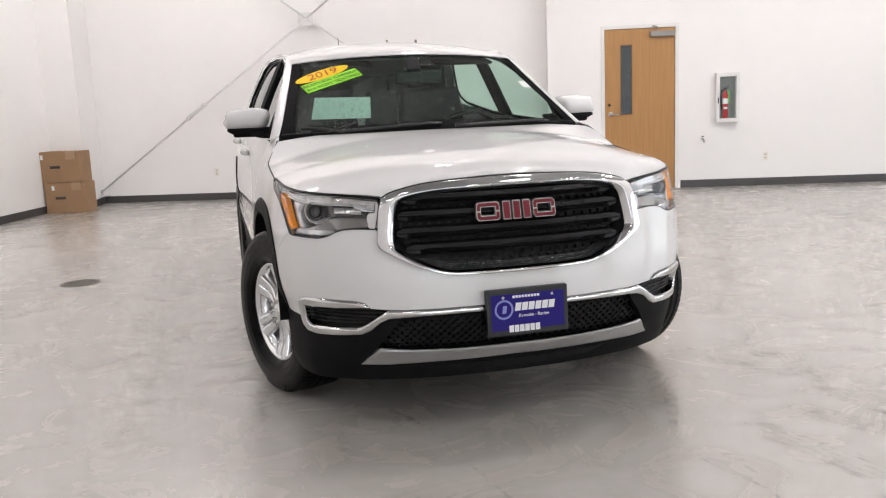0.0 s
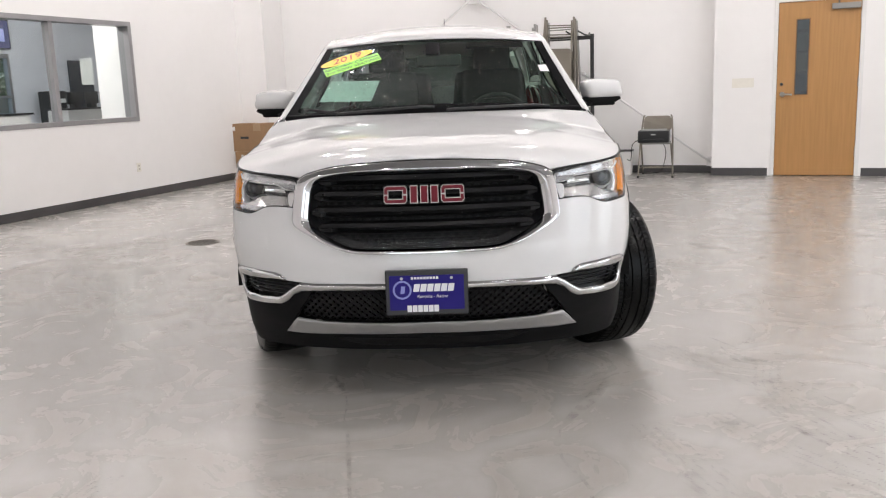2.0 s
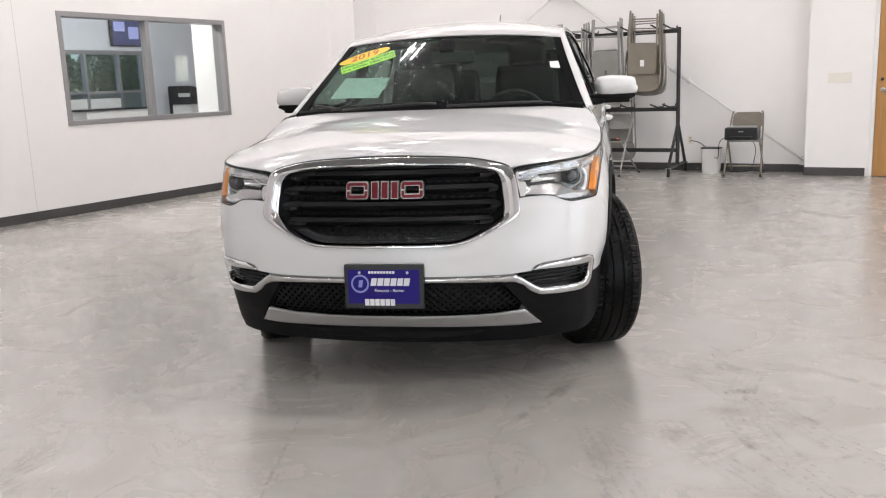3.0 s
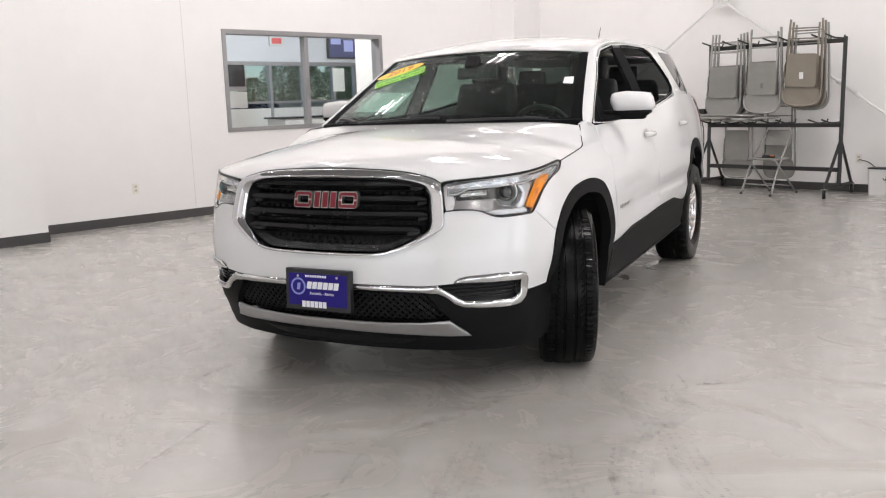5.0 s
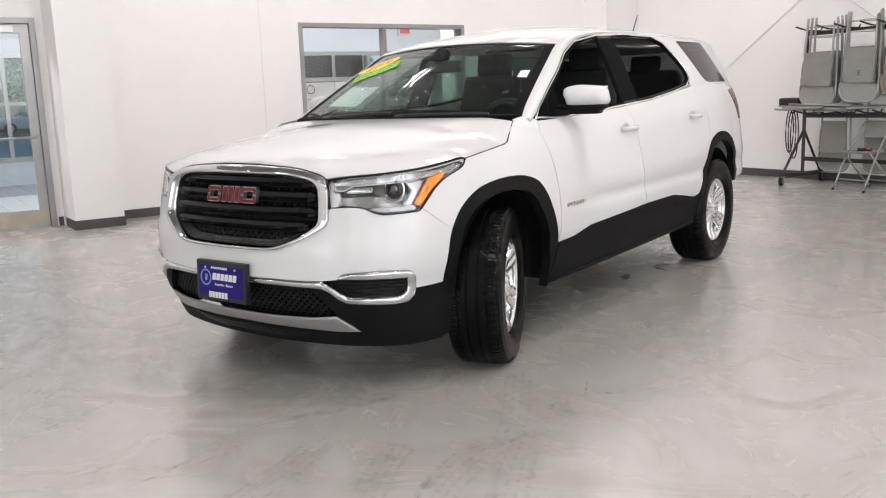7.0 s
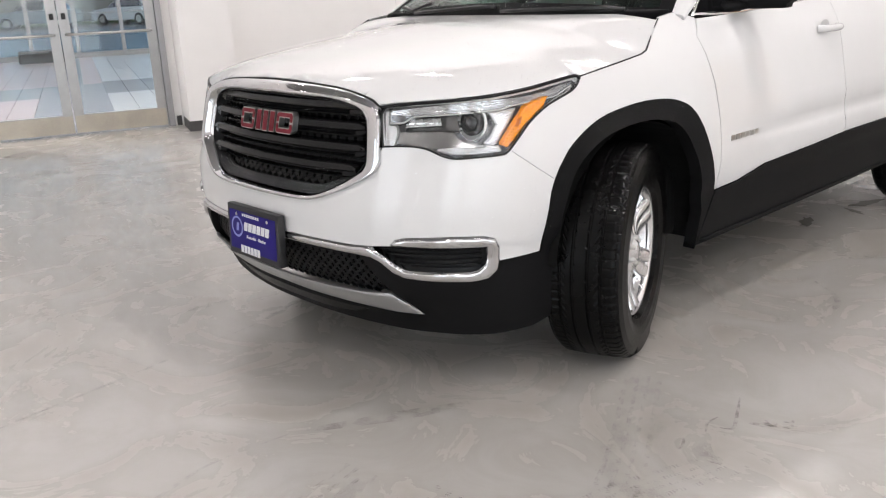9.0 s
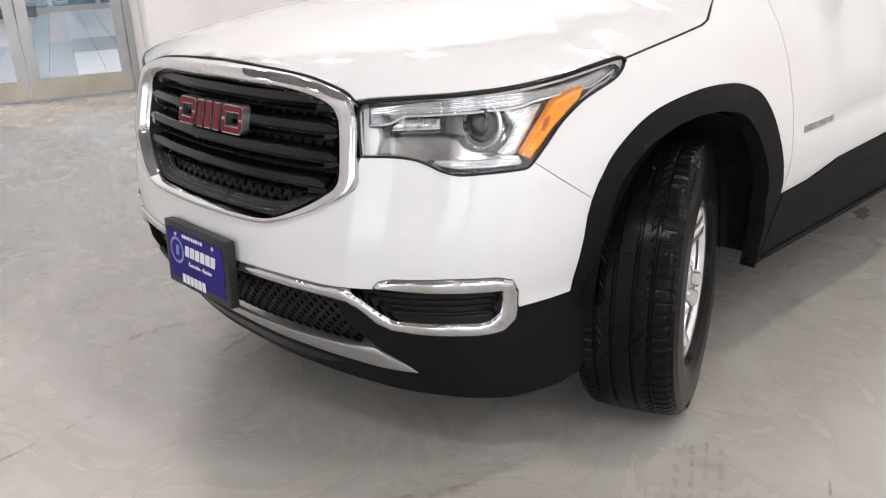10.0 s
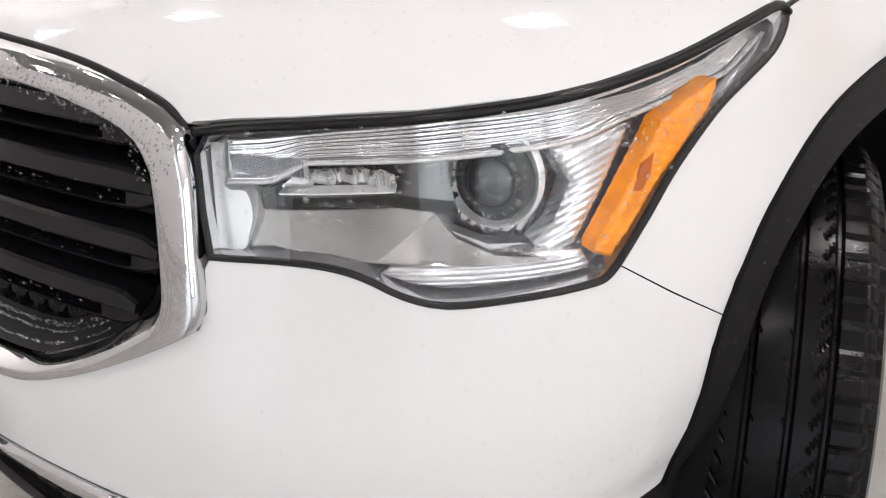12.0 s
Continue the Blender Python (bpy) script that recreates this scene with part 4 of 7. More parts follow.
fr_i = [(0.42 + (s - .02) * .895, -.93 - .0 * s) for s in np.linspace(0.02, 3.98, 24)] + [(3.90, t * .94) for t in np.linspace(-.95, .95, 24)] + [(0.42 + (s - .02) * .895, .93) for s in np.linspace(3.98, .02, 24)] + [(0.40 - .06 * t * t, t * .94) for t in np.linspace(.95, -.95, 24)]
ribbon("screen_border", fr_o, fr_i, raised(screen, MID), FRAMEBLACK, car, profile=((0, 1), (1, 1)), height=-0.0015, label="black border of the windscreen")
bm = bmesh.new()
tube(bm, [Vector(raised(bonnet, (0, .8, .3))(x, 1.20 + .10 * (abs(x) / .8) ** 2, -0.012)) + Vector((0, .02, -0.004)) for x in np.linspace(-.78, .78, 30)], 0.030, 8)
part("cowl_panel", bm, FRAMEBLACK, car, "black cowl below the windscreen", smooth=True)

FRONTW = [(1.53, 1.150), (1.56, 1.215), (1.66, 1.280), (1.80, 1.357), (1.96, 1.455), (2.13, 1.522), (2.30, 1.556), (2.44, 1.570), (2.42, 1.178), (2.0, 1.158)]
REARW = [(2.65, 1.195), (2.66, 1.580), (3.00, 1.588), (3.20, 1.580), (3.33, 1.545), (3.45, 1.450), (3.53, 1.370), (3.525, 1.320), (3.44, 1.282), (3.2, 1.246), (2.9, 1.213)]
QUARTER = [(3.62, 1.580), (4.16, 1.586), (4.50, 1.290), (3.99, 1.288), (3.90, 1.300), (3.84, 1.340)]
DLO_TOP = [(1.40, 1.135), (1.46, 1.180), (1.62, 1.272), (1.80, 1.370), (1.96, 1.470), (2.13, 1.538), (2.45, 1.585), (2.85, 1.601), (3.22, 1.599), (3.36, 1.562), (3.48, 1.462), (3.565, 1.375), (3.56, 1.315), (3.46, 1.268), (3.2, 1.232), (2.82, 1.190), (2.13, 1.150), (1.7, 1.130)]
for sign in (1, -1):
    fl = flank(sign)
    sk = (lambda s: (lambda u, z, out=0.0: body(s * u, z, out)))(sign)
    gs = raised((lambda s: (lambda y, z: (s * glass_side(y, z)[0], y, z)))(sign), (0, 3, 1.2))
    fender = HOOD_SIDE + [(1.668, 1.040), (1.74, 1.090), (1.82, 1.134), (1.92, 1.146), (2.02, 1.122), (1.975, 1.06), (2.02, .90), (2.055, .60), (2.055, .475)] + flat2(ARCH_OUT[::-1][:-3], 4)[1:] + [(1.151, .688), (1.060, .750), (.995, .797)] + LAMP_REAR[1:]
    panel("front_wing", fender, sk, PAINT, car)
    panel("arch_trim", flat2(ARCH_OUT, 4) + [(1.965, .27)] + flat2(ARCH_IN[::-1][1:11], 4), sk, DARKPLASTIC, car, out=0.006, lip=0.05, label="black plastic wheel arch trim")
    panel("roof_rail", [(0.0, 0), (10.98, 0), (10.98, 1), (0.0, 1)], raised(rail(sign), MID), PAINT, car, step=0.125, gap=0)
    # doors
    seam1 = [(1.358, 1.06), (1.405, .90), (1.438, .60), (1.445, .487)]
    fd = seam1 + [(1.60, .495), (1.786, .533), (2.225, .548), (2.51, .562), (2.465, .80), (2.455, .91), (2.45, 1.168), (2.13, 1.148), (1.70, 1.126), (1.41, 1.118)]
    door = panel("front_door", fd, fl, PAINT, car, gap=0.002)
    REAR_ARCH = [(3.40, .505), (3.475, .52), (3.525, .68), (3.60, .78), (3.696, .87), (3.82, .915), (3.937, .928), (4.07, .915), (4.20, .857), (4.27, .76), (4.305, .654), (4.31, .53)]
    rd = [(2.51, .562), (2.97, .563), (3.34, .508), (3.40, .505), (3.475, .52), (3.525, .68), (3.60, .78), (3.66, .84), (3.70, 1.00), (3.66, 1.15), (3.56, 1.262), (3.2, 1.228), (2.82, 1.187), (2.45, 1.168), (2.455, .91), (2.465, .80)]
    rdoor = panel("rear_door", rd, fl, PAINT, car, gap=0.002)
    quarter = [(3.66, .84), (3.696, .87), (3.82, .915), (3.937, .928), (4.07, .915), (4.20, .857), (4.27, .76), (4.305, .654), (4.31, .56), (4.9, .56), (4.9, .98), (4.46, 1.00), (4.34, 1.22), (4.34, 1.275), (3.9, 1.268), (3.56, 1.262), (3.66, 1.15), (3.70, 1.00)]
    panel("rear_quarter", quarter, fl, PAINT, car)
    for dd, ys in ((door, 2.33), (rdoor, 3.40)):
        z = 1.030 if ys < 3 else 1.062
        hx = [fl(ys + d, z, o) for d, o in ((-.085, .004), (-.07, .028), (0, .034), (.07, .028), (.085, .004))]
        part("handle", tube(bmesh.new(), catmull(hx, 4), 0.014, 10, flat=1.1), PAINT, dd, smooth=True)
        part("handle_cup", lathe(bmesh.new(), [(0, .001), (.035, .001), (.042, 0)], steps=20), SHADECUP, dd, m=Matrix.Translation(fl(ys - .01, z + .012, 0.0006)) @ pose(0, 0, 0, 0, 90 * sign, 0) @ Matrix.Diagonal((.55, 1.0, 1, 1)))
    # rocker
    sill = [(1.445, .487), (1.60, .495), (1.786, .533), (2.225, .548), (2.555, .564), (2.97, .563), (3.34, .508), (3.40, .505), (3.43, .40), (3.40, .310), (2.4, .298), (1.345, .285), (1.36, .30), (1.42, .42)]
    panel("sill_cladding", sill, fl, DARKPLASTIC, car, out=0.008, lip=0.03, label="grained black sill cladding")
    bm = bmesh.new()
    tube(bm, [fl(y, .312 + (y - 2.2) * .012, 0.012) for y in np.linspace(1.37, 3.40, 20)], 0.006, 6)
    part("sill_lip", bm, DARKPLASTIC, car, smooth=True)
    ra_i = [(3.45, .36), (3.535, .50), (3.585, .665), (3.66, .755), (3.75, .82), (3.84, .85), (3.937, .86), (4.04, .85), (4.15, .80), (4.21, .72), (4.24, .63), (4.245, .53)]
    panel("arch_trim", flat2(REAR_ARCH[1:], 3) + flat2(ra_i[::-1], 3) + [(3.40, .36), (3.40, .505)], fl, DARKPLASTIC, car, out=0.006, lip=0.05, label="black plastic wheel arch trim")
    # side glass and its frames
    panes = []
    if sign < 0:
        panes = [panel("door_glass", FRONTW, gs, TINT, door, out=-0.016, gap=0, lip=0), panel("door_glass", REARW, gs, TINT, rdoor, out=-0.016, gap=0, lip=0)]
    qw = panel("quarter_glass", QUARTER, gs, PRIVACY, car, out=0.001, gap=0, lip=0.004, label="dark rear quarter glass")
    for g in panes + [qw]:
        g.visible_shadow = False
    ribbon("window_frame", inset(FRONTW, -.022), inset(FRONTW, .008), gs, FRAMEBLACK, door, profile=((0, .6), (.1, 1), (.8, 1), (1, -3)), height=0.004)
    ribbon("window_frame", inset(REARW, -.022), REARW, gs, FRAMEBLACK, rdoor, profile=((0, .6), (.1, 1), (.8, 1), (1, -3)), height=0.004)
    panel("pillar_trim", [(2.425, 1.17), (2.445, 1.585), (2.66, 1.600), (2.645, 1.19)], gs, FRAMEBLACK, car, out=0.001, lip=0.006)
    panel("sail_panel", [(1.40, 1.125), (1.46, 1.185), (1.62, 1.275), (1.68, 1.285), (1.66, 1.13)], gs, FRAMEBLACK, door, out=0.002, lip=0.004)
    ribbon("window_moulding", inset(DLO_TOP, -.010), inset(DLO_TOP, .004), gs, CHROMEDRY, car, profile=((0, 0), (.25, 1), (.75, 1), (1, 0)), height=0.006, label="slim bright moulding round the side windows")
    # Flat black band paints the shade along the inside of the moulding.
    ribbon("window_shadow_gap", inset(DLO_TOP, .003), inset(DLO_TOP, .016), gs, PLAINBLACK, car, profile=((0, 1), (1, 1)), height=0.001)
    panel("pillar_skin", [(3.555, 1.262), (3.572, 1.31), (3.576, 1.38), (3.49, 1.467), (3.37, 1.57), (3.23, 1.608), (3.60, 1.609), (3.615, 1.582), (3.835, 1.34), (3.895, 1.298), (3.99, 1.286), (4.0, 1.268)], gs, PAINT, car, gap=0, lip=0.01)
    panel("pillar_skin", [(3.99, 1.264), (3.99, 1.288), (4.50, 1.290), (4.16, 1.586), (3.62, 1.584), (3.60, 1.607), (4.25, 1.597), (4.55, 1.560), (4.70, 1.28), (4.70, 1.262)], gs, PAINT, car, gap=0, lip=0.01)
    # tail
    tail = panel("tail_light", [(4.34, 1.225), (4.46, 1.00), (4.75, .99), (4.84, 1.07), (4.80, 1.20), (4.66, 1.262)], fl, mat("tail_light_red", (0.16, 0.008, 0.010), 0.15, coat=1.0, var=0.1, scale=30) if sign > 0 else bpy.data.materials["tail_light_red"], car, out=0.004, label="dark red tail light")
    # mirror
    mir = new("door_mirror")
    mir.parent = car
    tagged(mir, "door mirror with white cap on a black base")
    mx = .962 if sign > 0 else -.928
    cap = bmesh.new()
    rows = []
    for u in np.linspace(-1, 1, 17):
        e = max(0.0, 1 - abs(u) ** 7) ** .5
        top = (.050 + .010 * (1 - abs(u + .2))) * (.45 + .55 * e)
        deep = .018 + .070 * e * (1 - .12 * u)
        x = .117 * u - .008
        sec = [(.5, -.048), (.2, -.050), (-.35, -.050), (-.75, -.044), (-.95, -.020), (-1.0, .005), (-.95, .55 * top), (-.80, .86 * top), (-.50, .97 * top), (0, top), (.35, .97 * top), (.5, .9 * top)]
        rows.append([cap.verts.new((x + .010 * (z < 0), y * deep, z * (.5 + .5 * e) if z < 0 else z)) for y, z in sec])
    for a, b in zip(rows, rows[1:]):
        for k in range(len(sec)):
            n = (k + 1) % len(sec)
            cap.faces.new((a[k], a[n], b[n], b[k]))
    cap.faces.new(rows[0]), cap.faces.new(rows[-1])
    bmesh.ops.recalc_face_normals(cap, faces=cap.faces)
    mir_turn = pose(mx, 1.715, 1.232, 0, 0, 8 * sign) @ Matrix.Diagonal((sign, 1, 1, 1))
    part("cap", cap, PAINT, mir, "white painted cap", smooth=True, m=mir_turn)
    lo = bmesh.new()
    brick(lo, -.185, .100, -.062, .055, -.026, .024, .016)
    for v in lo.verts:
        if v.co.z < 0:
            v.co.x = v.co.x * .86 - .016
            v.co.y *= .72
    part("base", lo, DARKPLASTIC, mir, "black mirror base", smooth=True, m=pose(mx, 1.715, 1.164, 0, 0, 8 * sign) @ Matrix.Diagonal((sign, 1, 1, 1)))
    part("arm", tube(bmesh.new(), [(.90 * sign, 1.69, 1.158), (.86 * sign, 1.65, 1.150), (.79 * sign, 1.60, 1.146)], [.024, .028, .034], 10, flat=.7), DARKPLASTIC, mir, smooth=True)
    part("mirror_glass", block(-.085, .085, 0, .004, -.042, .045, .002), CHROMEDRY, mir, m=pose(mx, 1.763, 1.236, 0, 0, 8 * sign))
    # name badge on the door, as plain bars
    bm = bmesh.new()
    for k in range(6):
        y0 = 1.50 + k * .036
        a = [bm.verts.new(fl(y0 + d, .668 + h, .003)) for d, h in ((0, 0), (.028, 0), (.028, .020), (0, .020))]
        b = [bm.verts.new(fl(y0 + d, .668 + h, 0)) for d, h in ((0, 0), (.028, 0), (.028, .020), (0, .020))]
        bm.faces.new(a)
        for q in range(4):
            bm.faces.new((a[q], b[q], b[(q + 1) % 4], a[(q + 1) % 4]))
    bmesh.ops.recalc_face_normals(bm, faces=bm.faces)
    part("badge", bm, STEEL, door, "small silver badge bars")
    bm = bmesh.new()
    for k in range(3):
        y0 = 3.66 + k * .035
        bm.faces.new([bm.verts.new(gs(y0 + d, 1.292 + h, .002)) for d, h in ((0, 0), (.028, 0), (.028, .018), (0, .018))])
    part("badge", bm, STEEL, car, "small silver badge bars")

# tail: hatch, glass, bumper
panel("tailgate", mirrored([(0, .62), (.75, .62), (.78, .98), (.74, 1.26), (0, 1.28)]), lambda a, z, out=0.0: body(math.copysign(LAP - abs(a), a if a else 1), z, out) if abs(a) > 1e-4 else (0, skin(LAP, z, out)[1], z), PAINT, car, label="white tailgate")
panel("rear_bumper", mirrored([(0, .34), (.72, .36), (.75, .56), (.72, .61), (0, .61)]), lambda a, z, out=0.0: body(math.copysign(LAP - abs(a), a if a else 1), z, out) if abs(a) > 1e-4 else (0, skin(LAP, z, out)[1], z), DARKPLASTIC, car, label="black rear bumper")


def rear_glass(t, v):
    e = Vector((.565, 4.62, 1.575)).lerp(Vector((.70, 4.73, 1.27)), v)
    return e.x * t, e.y + .07 * (1 - t * t), e.z + .04 * (1 - t * t) * (1 - v)


g = panel("rear_window", [(-1, 0.02), (1, 0.02), (1, .98), (-1, .98)], raised(rear_glass, MID), PRIVACY, car, step=0.1, gap=0, lip=0.004, label="dark rear window")
g.visible_shadow = False
part("aerial", tube(bmesh.new(), [(0.01, 4.36, 1.655), (0.012, 4.40, 1.70), (0.014, 4.50, 1.86)], [.014, .006, .003], 8), PLAINBLACK, car, "short black roof aerial", smooth=True)
# dark structure under the skin
part("underbody", block(-.64, .64, 1.45, 4.70, .24, .52, .03), WELL, car)
part("engine_bay", block(-.50, .50, .36, 1.40, .22, .86, .04), WELL, car)
part("bulkhead", block(-.78, .78, 1.34, 1.46, .30, 1.08, .02), WELL, car)

# ---- headlights ----
LENS = pane("clear_lamp_lens", (0.985, 0.985, 0.985), ior=1.4)
WATER = pane("rain_water", (1.0, 1.0, 1.0), gloss=0.05, ior=2.0)
BEAD = pane("rain_bead", (0.88, 0.90, 0.89), gloss=0.10, ior=2.6)
# Rain drops coloured milky to paint in the glare of the wet windscreen.
GLAREFILM = mat("rain_glare_on_glass", (0.72, 0.80, 0.76), 0.10, coat=1.0, spec=0.8)
GLAREFILM.node_tree.nodes["Principled BSDF"].inputs["Alpha"].default_value = 0.18
AMBER = mat("amber_reflector", (0.90, 0.27, 0.002), 0.2, coat=0.3, var=0.22, scale=50, bump=0.6, bscale=420)
SATIN = mat("satin_lamp_bezel", (0.33, 0.327, 0.325), 0.22, metal=0.9, var=0.05, scale=20)
PALE = mat("pale_lamp_bezel", (0.60, 0.595, 0.59), 0.3, metal=0.4, var=0.03, scale=20)
RIBBED = mat("clear_optic", (0.64, 0.64, 0.66), 0.12, metal=0.85, var=0.04, scale=40, coat=1.0)
MIDGREY = mat("smoked_lamp_bezel", (0.14, 0.14, 0.14), 0.16, metal=0.7, var=0.1, scale=30)
BOWL = mat("bright_reflector", (0.72, 0.72, 0.72), 0.14, metal=0.9, coat=0.6)
PALEBOWL = mat("pale_bright_reflector", (0.80, 0.80, 0.79), 0.34, metal=0.5, coat=0.5)
OPTIC = mat("dark_projector_lens", (0.020, 0.022, 0.026), 0.08, coat=0.5)
LAMPLINE = LAMP_LOW[:-1] + LAMP_REAR[:-1] + LAMP_TOP[:-1] + [(.557, .905), (.565, .85)]
DRL = [(.580, .913), (.714, .927), (.837, .937), (.962, .942), (1.052, .941), (1.162, .950), (1.250, .966), (1.278, .958), (1.199, .932), (1.091, .926), (1.027, .920), (.984, .912), (.834, .905), (.677, .898), (.637, .879), (.583, .875)]
PALES = flat2([(.562, .909), (.578, .911), (.581, .873), (.608, .870), (.616, .850), (.612, .832), (.604, .814), (.572, .812)], 3)
BUCKET = [(.620, .869), (.640, .875), (.673, .890), (.773, .898), (.838, .901), (.834, .878), (.840, .851), (.774, .857), (.625, .848)]
REFLECT = [(.643, .873), (.673, .888), (.773, .894), (.771, .862), (.652, .855)]
TRAY = [(.562, .909), (.580, .911), (.581, .873), (.612, .872), (.622, .850), (.770, .855), (.812, .851), (.832, .833), (.870, .819), (.915, .816), (.927, .812), (.755, .805), (.682, .811), (.637, .818), (.572, .812)]
BRIGHT = [(.941, .909), (.984, .912), (1.012, .914), (1.048, .912), (1.013, .867), (.967, .812), (.933, .803), (.916, .820), (.943, .838), (.966, .871)]
FOOT = [(.751, .800), (.763, .808), (.919, .816), (.970, .811), (.980, .796), (.974, .790), (.882, .787), (.820, .786), (.780, .791)]
AMBERS = [(1.158, .938), (1.104, .930), (1.064, .918), (1.022, .876), (.972, .822), (.970, .812), (.988, .804), (1.013, .826), (1.054, .864), (1.100, .893), (1.138, .915)]
BAR_TOP, BAR_LOW = DRL[:7], DRL[15:6:-1]


def lined(name, base, along, pitch, strength):
    """Clear moulded optic with fine straight ridges across the direction along."""
    m = mat(name, base, 0.14, metal=0.7, coat=1.0)
    nt = m.node_tree
    tc, dot, mul, sine, bp = [nt.nodes.new("ShaderNode" + k) for k in ("TexCoord", "VectorMath", "Math", "Math", "Bump")]
    dot.operation, mul.operation, sine.operation = "DOT_PRODUCT", "MULTIPLY", "SINE"
    dot.inputs[1].default_value = Vector(along).normalized()
    mul.inputs[1].default_value = 2 * math.pi / pitch
    bp.inputs["Strength"].default_value, bp.inputs["Distance"].default_value = strength, 0.001
    nt.links.new(tc.outputs["Object"], dot.inputs[0])
    nt.links.new(dot.outputs["Value"], mul.inputs[0])
    nt.links.new(mul.outputs[0], sine.inputs[0])
    nt.links.new(sine.outputs[0], bp.inputs["Height"])
    nt.links.new(bp.outputs["Normal"], nt.nodes["Principled BSDF"].inputs["Normal"])
    return m


FOOTLINES = lined("ridged_foot_optic", (0.66, 0.66, 0.68), (0, 0, 1), .0050, .5)
SIDELINES = lined("ridged_side_optic", (0.70, 0.71, 0.74), (0.5, 0, -0.73), .0065, .35)
DEEPAMBER = mat("deep_amber", (0.42, 0.10, 0.004), 0.25, coat=0.5)


def saw(f, pitch, depth, along=(1, 0)):
    """Cuts a surface into small sloping facets."""
    def g(u, z, out=0.0):
        k = ((u * along[0] + z * along[1]) / pitch) % 1.0
        return f(u, z, out + depth * (k if k < .8 else (1 - k) * 4))
    return g


for sign in (1, -1):
    sk = (lambda s: (lambda u, z, out=0.0: body(s * u, z, out)))(sign)
    lamp = new("headlight")
    lamp.parent = car
    tagged(lamp, "clear headlight with projector lens and amber corner")
    panel("housing", LAMPLINE, saw(sk, .012, .004, (.62, -.78)), RIBBED, lamp, step=.004 if sign > 0 else .008, out=-0.088, lip=-0.082, gap=0.002)
    zig = [(0, -4), (0, 0)]
    for q in range(7):
        zig += [(.04 + q * .115, .55 + .15 * (q % 2)), (.075 + q * .115, .95), (.125 + q * .115, .45)]
    zig += [(.87, .2), (.89, 1.4), (.96, 1.7), (1, 1.2), (1, -4)]
    ribbon("light_bar", resample(BAR_TOP, 60), resample(BAR_LOW, 60), sk, RIBBED, lamp, profile=zig, height=0.003, closed=False, base=-0.030, label="ribbed clear daytime light bar")
    bm = bmesh.new()
    for q in range(26):
        u = .590 + q * .0034
        brick(bm, -.0007, .0007, -.002, .004, -.0085, .0085)
        bmesh.ops.transform(bm, matrix=Matrix.Translation(sk(u, .8925, -0.024)), verts=bm.verts[-8:])
    part("light_ribs", bm, RIBBED, lamp, "fine clear ribs")
    part("light_bar_edge", tube(bmesh.new(), [sk(a, b, -0.0235) for a, b in resample(BAR_LOW, 50)], .0024, 8), PALE, lamp, "bright lower edge of the light bar", smooth=True)
    panel("bucket", BUCKET, sk, MIDGREY, lamp, out=-0.062, lip=-0.03)
    panel("reflector", REFLECT, saw(lambda u, z, out=0.0, f=sk: f(u, z, out - .020 * math.sin(math.pi * min(1, max(0, (u - .635) / .15))) + .9 * (z - .874) * abs(z - .874) / .02), .026, .010), BOWL, lamp, step=.004, out=-0.036, lip=0, label="bright faceted side reflector")
    panel("reflector_shelf", [(.640, .8665), (.770, .8735), (.772, .8715), (.642, .8640)], sk, PALE, lamp, step=.02, out=-0.030, lip=0.02)
    panel("bucket_end", [(.620, .868), (.637, .873), (.640, .852), (.624, .850)], sk, PLAINBLACK, lamp, step=.02, out=-0.030, lip=0.02)
    panel("tray", TRAY, lambda u, z, out=0.0, f=sk: f(u, z, out - (z - .80) * .22 - .35 * max(0, u - .62) ** 2 + .5 * max(0, u - .76) ** 2), SATIN, lamp, step=.012, out=-0.022, lip=0.02, label="satin grey lamp tray")
    panel("tray_facet", [(.735, .808), (.812, .848), (.836, .830), (.872, .817), (.915, .814), (.925, .810), (.80, .807)], lambda u, z, out=0.0, f=sk: f(u, z, out - .55 * (z - .807) + .10 * (u - .735)), SATIN, lamp, step=.015, out=-0.030, lip=0.01)
    # A darker amber oval laid over the turn reflector.
    panel("amber_patch", [(1.016, .862), (1.030, .884), (1.047, .893), (1.041, .874), (1.028, .859)], sk, DEEPAMBER, lamp, step=.01, out=-0.0015, lip=0.004, label="deep amber patch on the reflector")
    # Paler panel paints the white reflection on the inner end of the tray.
    panel("pale_reflection", PALES, sk, PALE, lamp, step=.02, out=-0.020, lip=0.02, label="pale panel for the white reflection at the inner end")
    panel("bright_trim", BRIGHT, puffed(sk, [BRIGHT + BRIGHT[:1]], .010, .016), SIDELINES, lamp, step=.004 if sign > 0 else .008, out=-0.035, lip=0.02)
    panel("foot_optic", FOOT, puffed(sk, [FOOT + FOOT[:1]], .006, .010), FOOTLINES, lamp, step=.0023 if sign > 0 else .006, out=-0.026, lip=0.02)
    panel("turn_reflector", AMBERS, saw(puffed(sk, [AMBERS + AMBERS[:1]], .007, .007), .010, .002, (.25, 1)), AMBER, lamp, step=.004 if sign > 0 else .008, out=-0.010, lip=0.02, label="amber reflector")
    c = Vector(sk(.895, .876, -0.055))
    aim = Vector((sign * .12, -1, 0.05)).normalized()
    pm = Matrix.Translation(c) @ aim.to_track_quat("Z", "Y").to_matrix().to_4x4()
    dish = pm @ Matrix.Translation((-.010 * sign, .001, -.006))
    part("bowl", lathe(bmesh.new(), [(.020, .000), (.036, .004), (.050, .009), (.0510, .0105), (.0525, .0115), (.0535, .0110), (.0540, .002)], dish, 48), PALEBOWL, lamp, "chrome projector bowl", smooth=True)
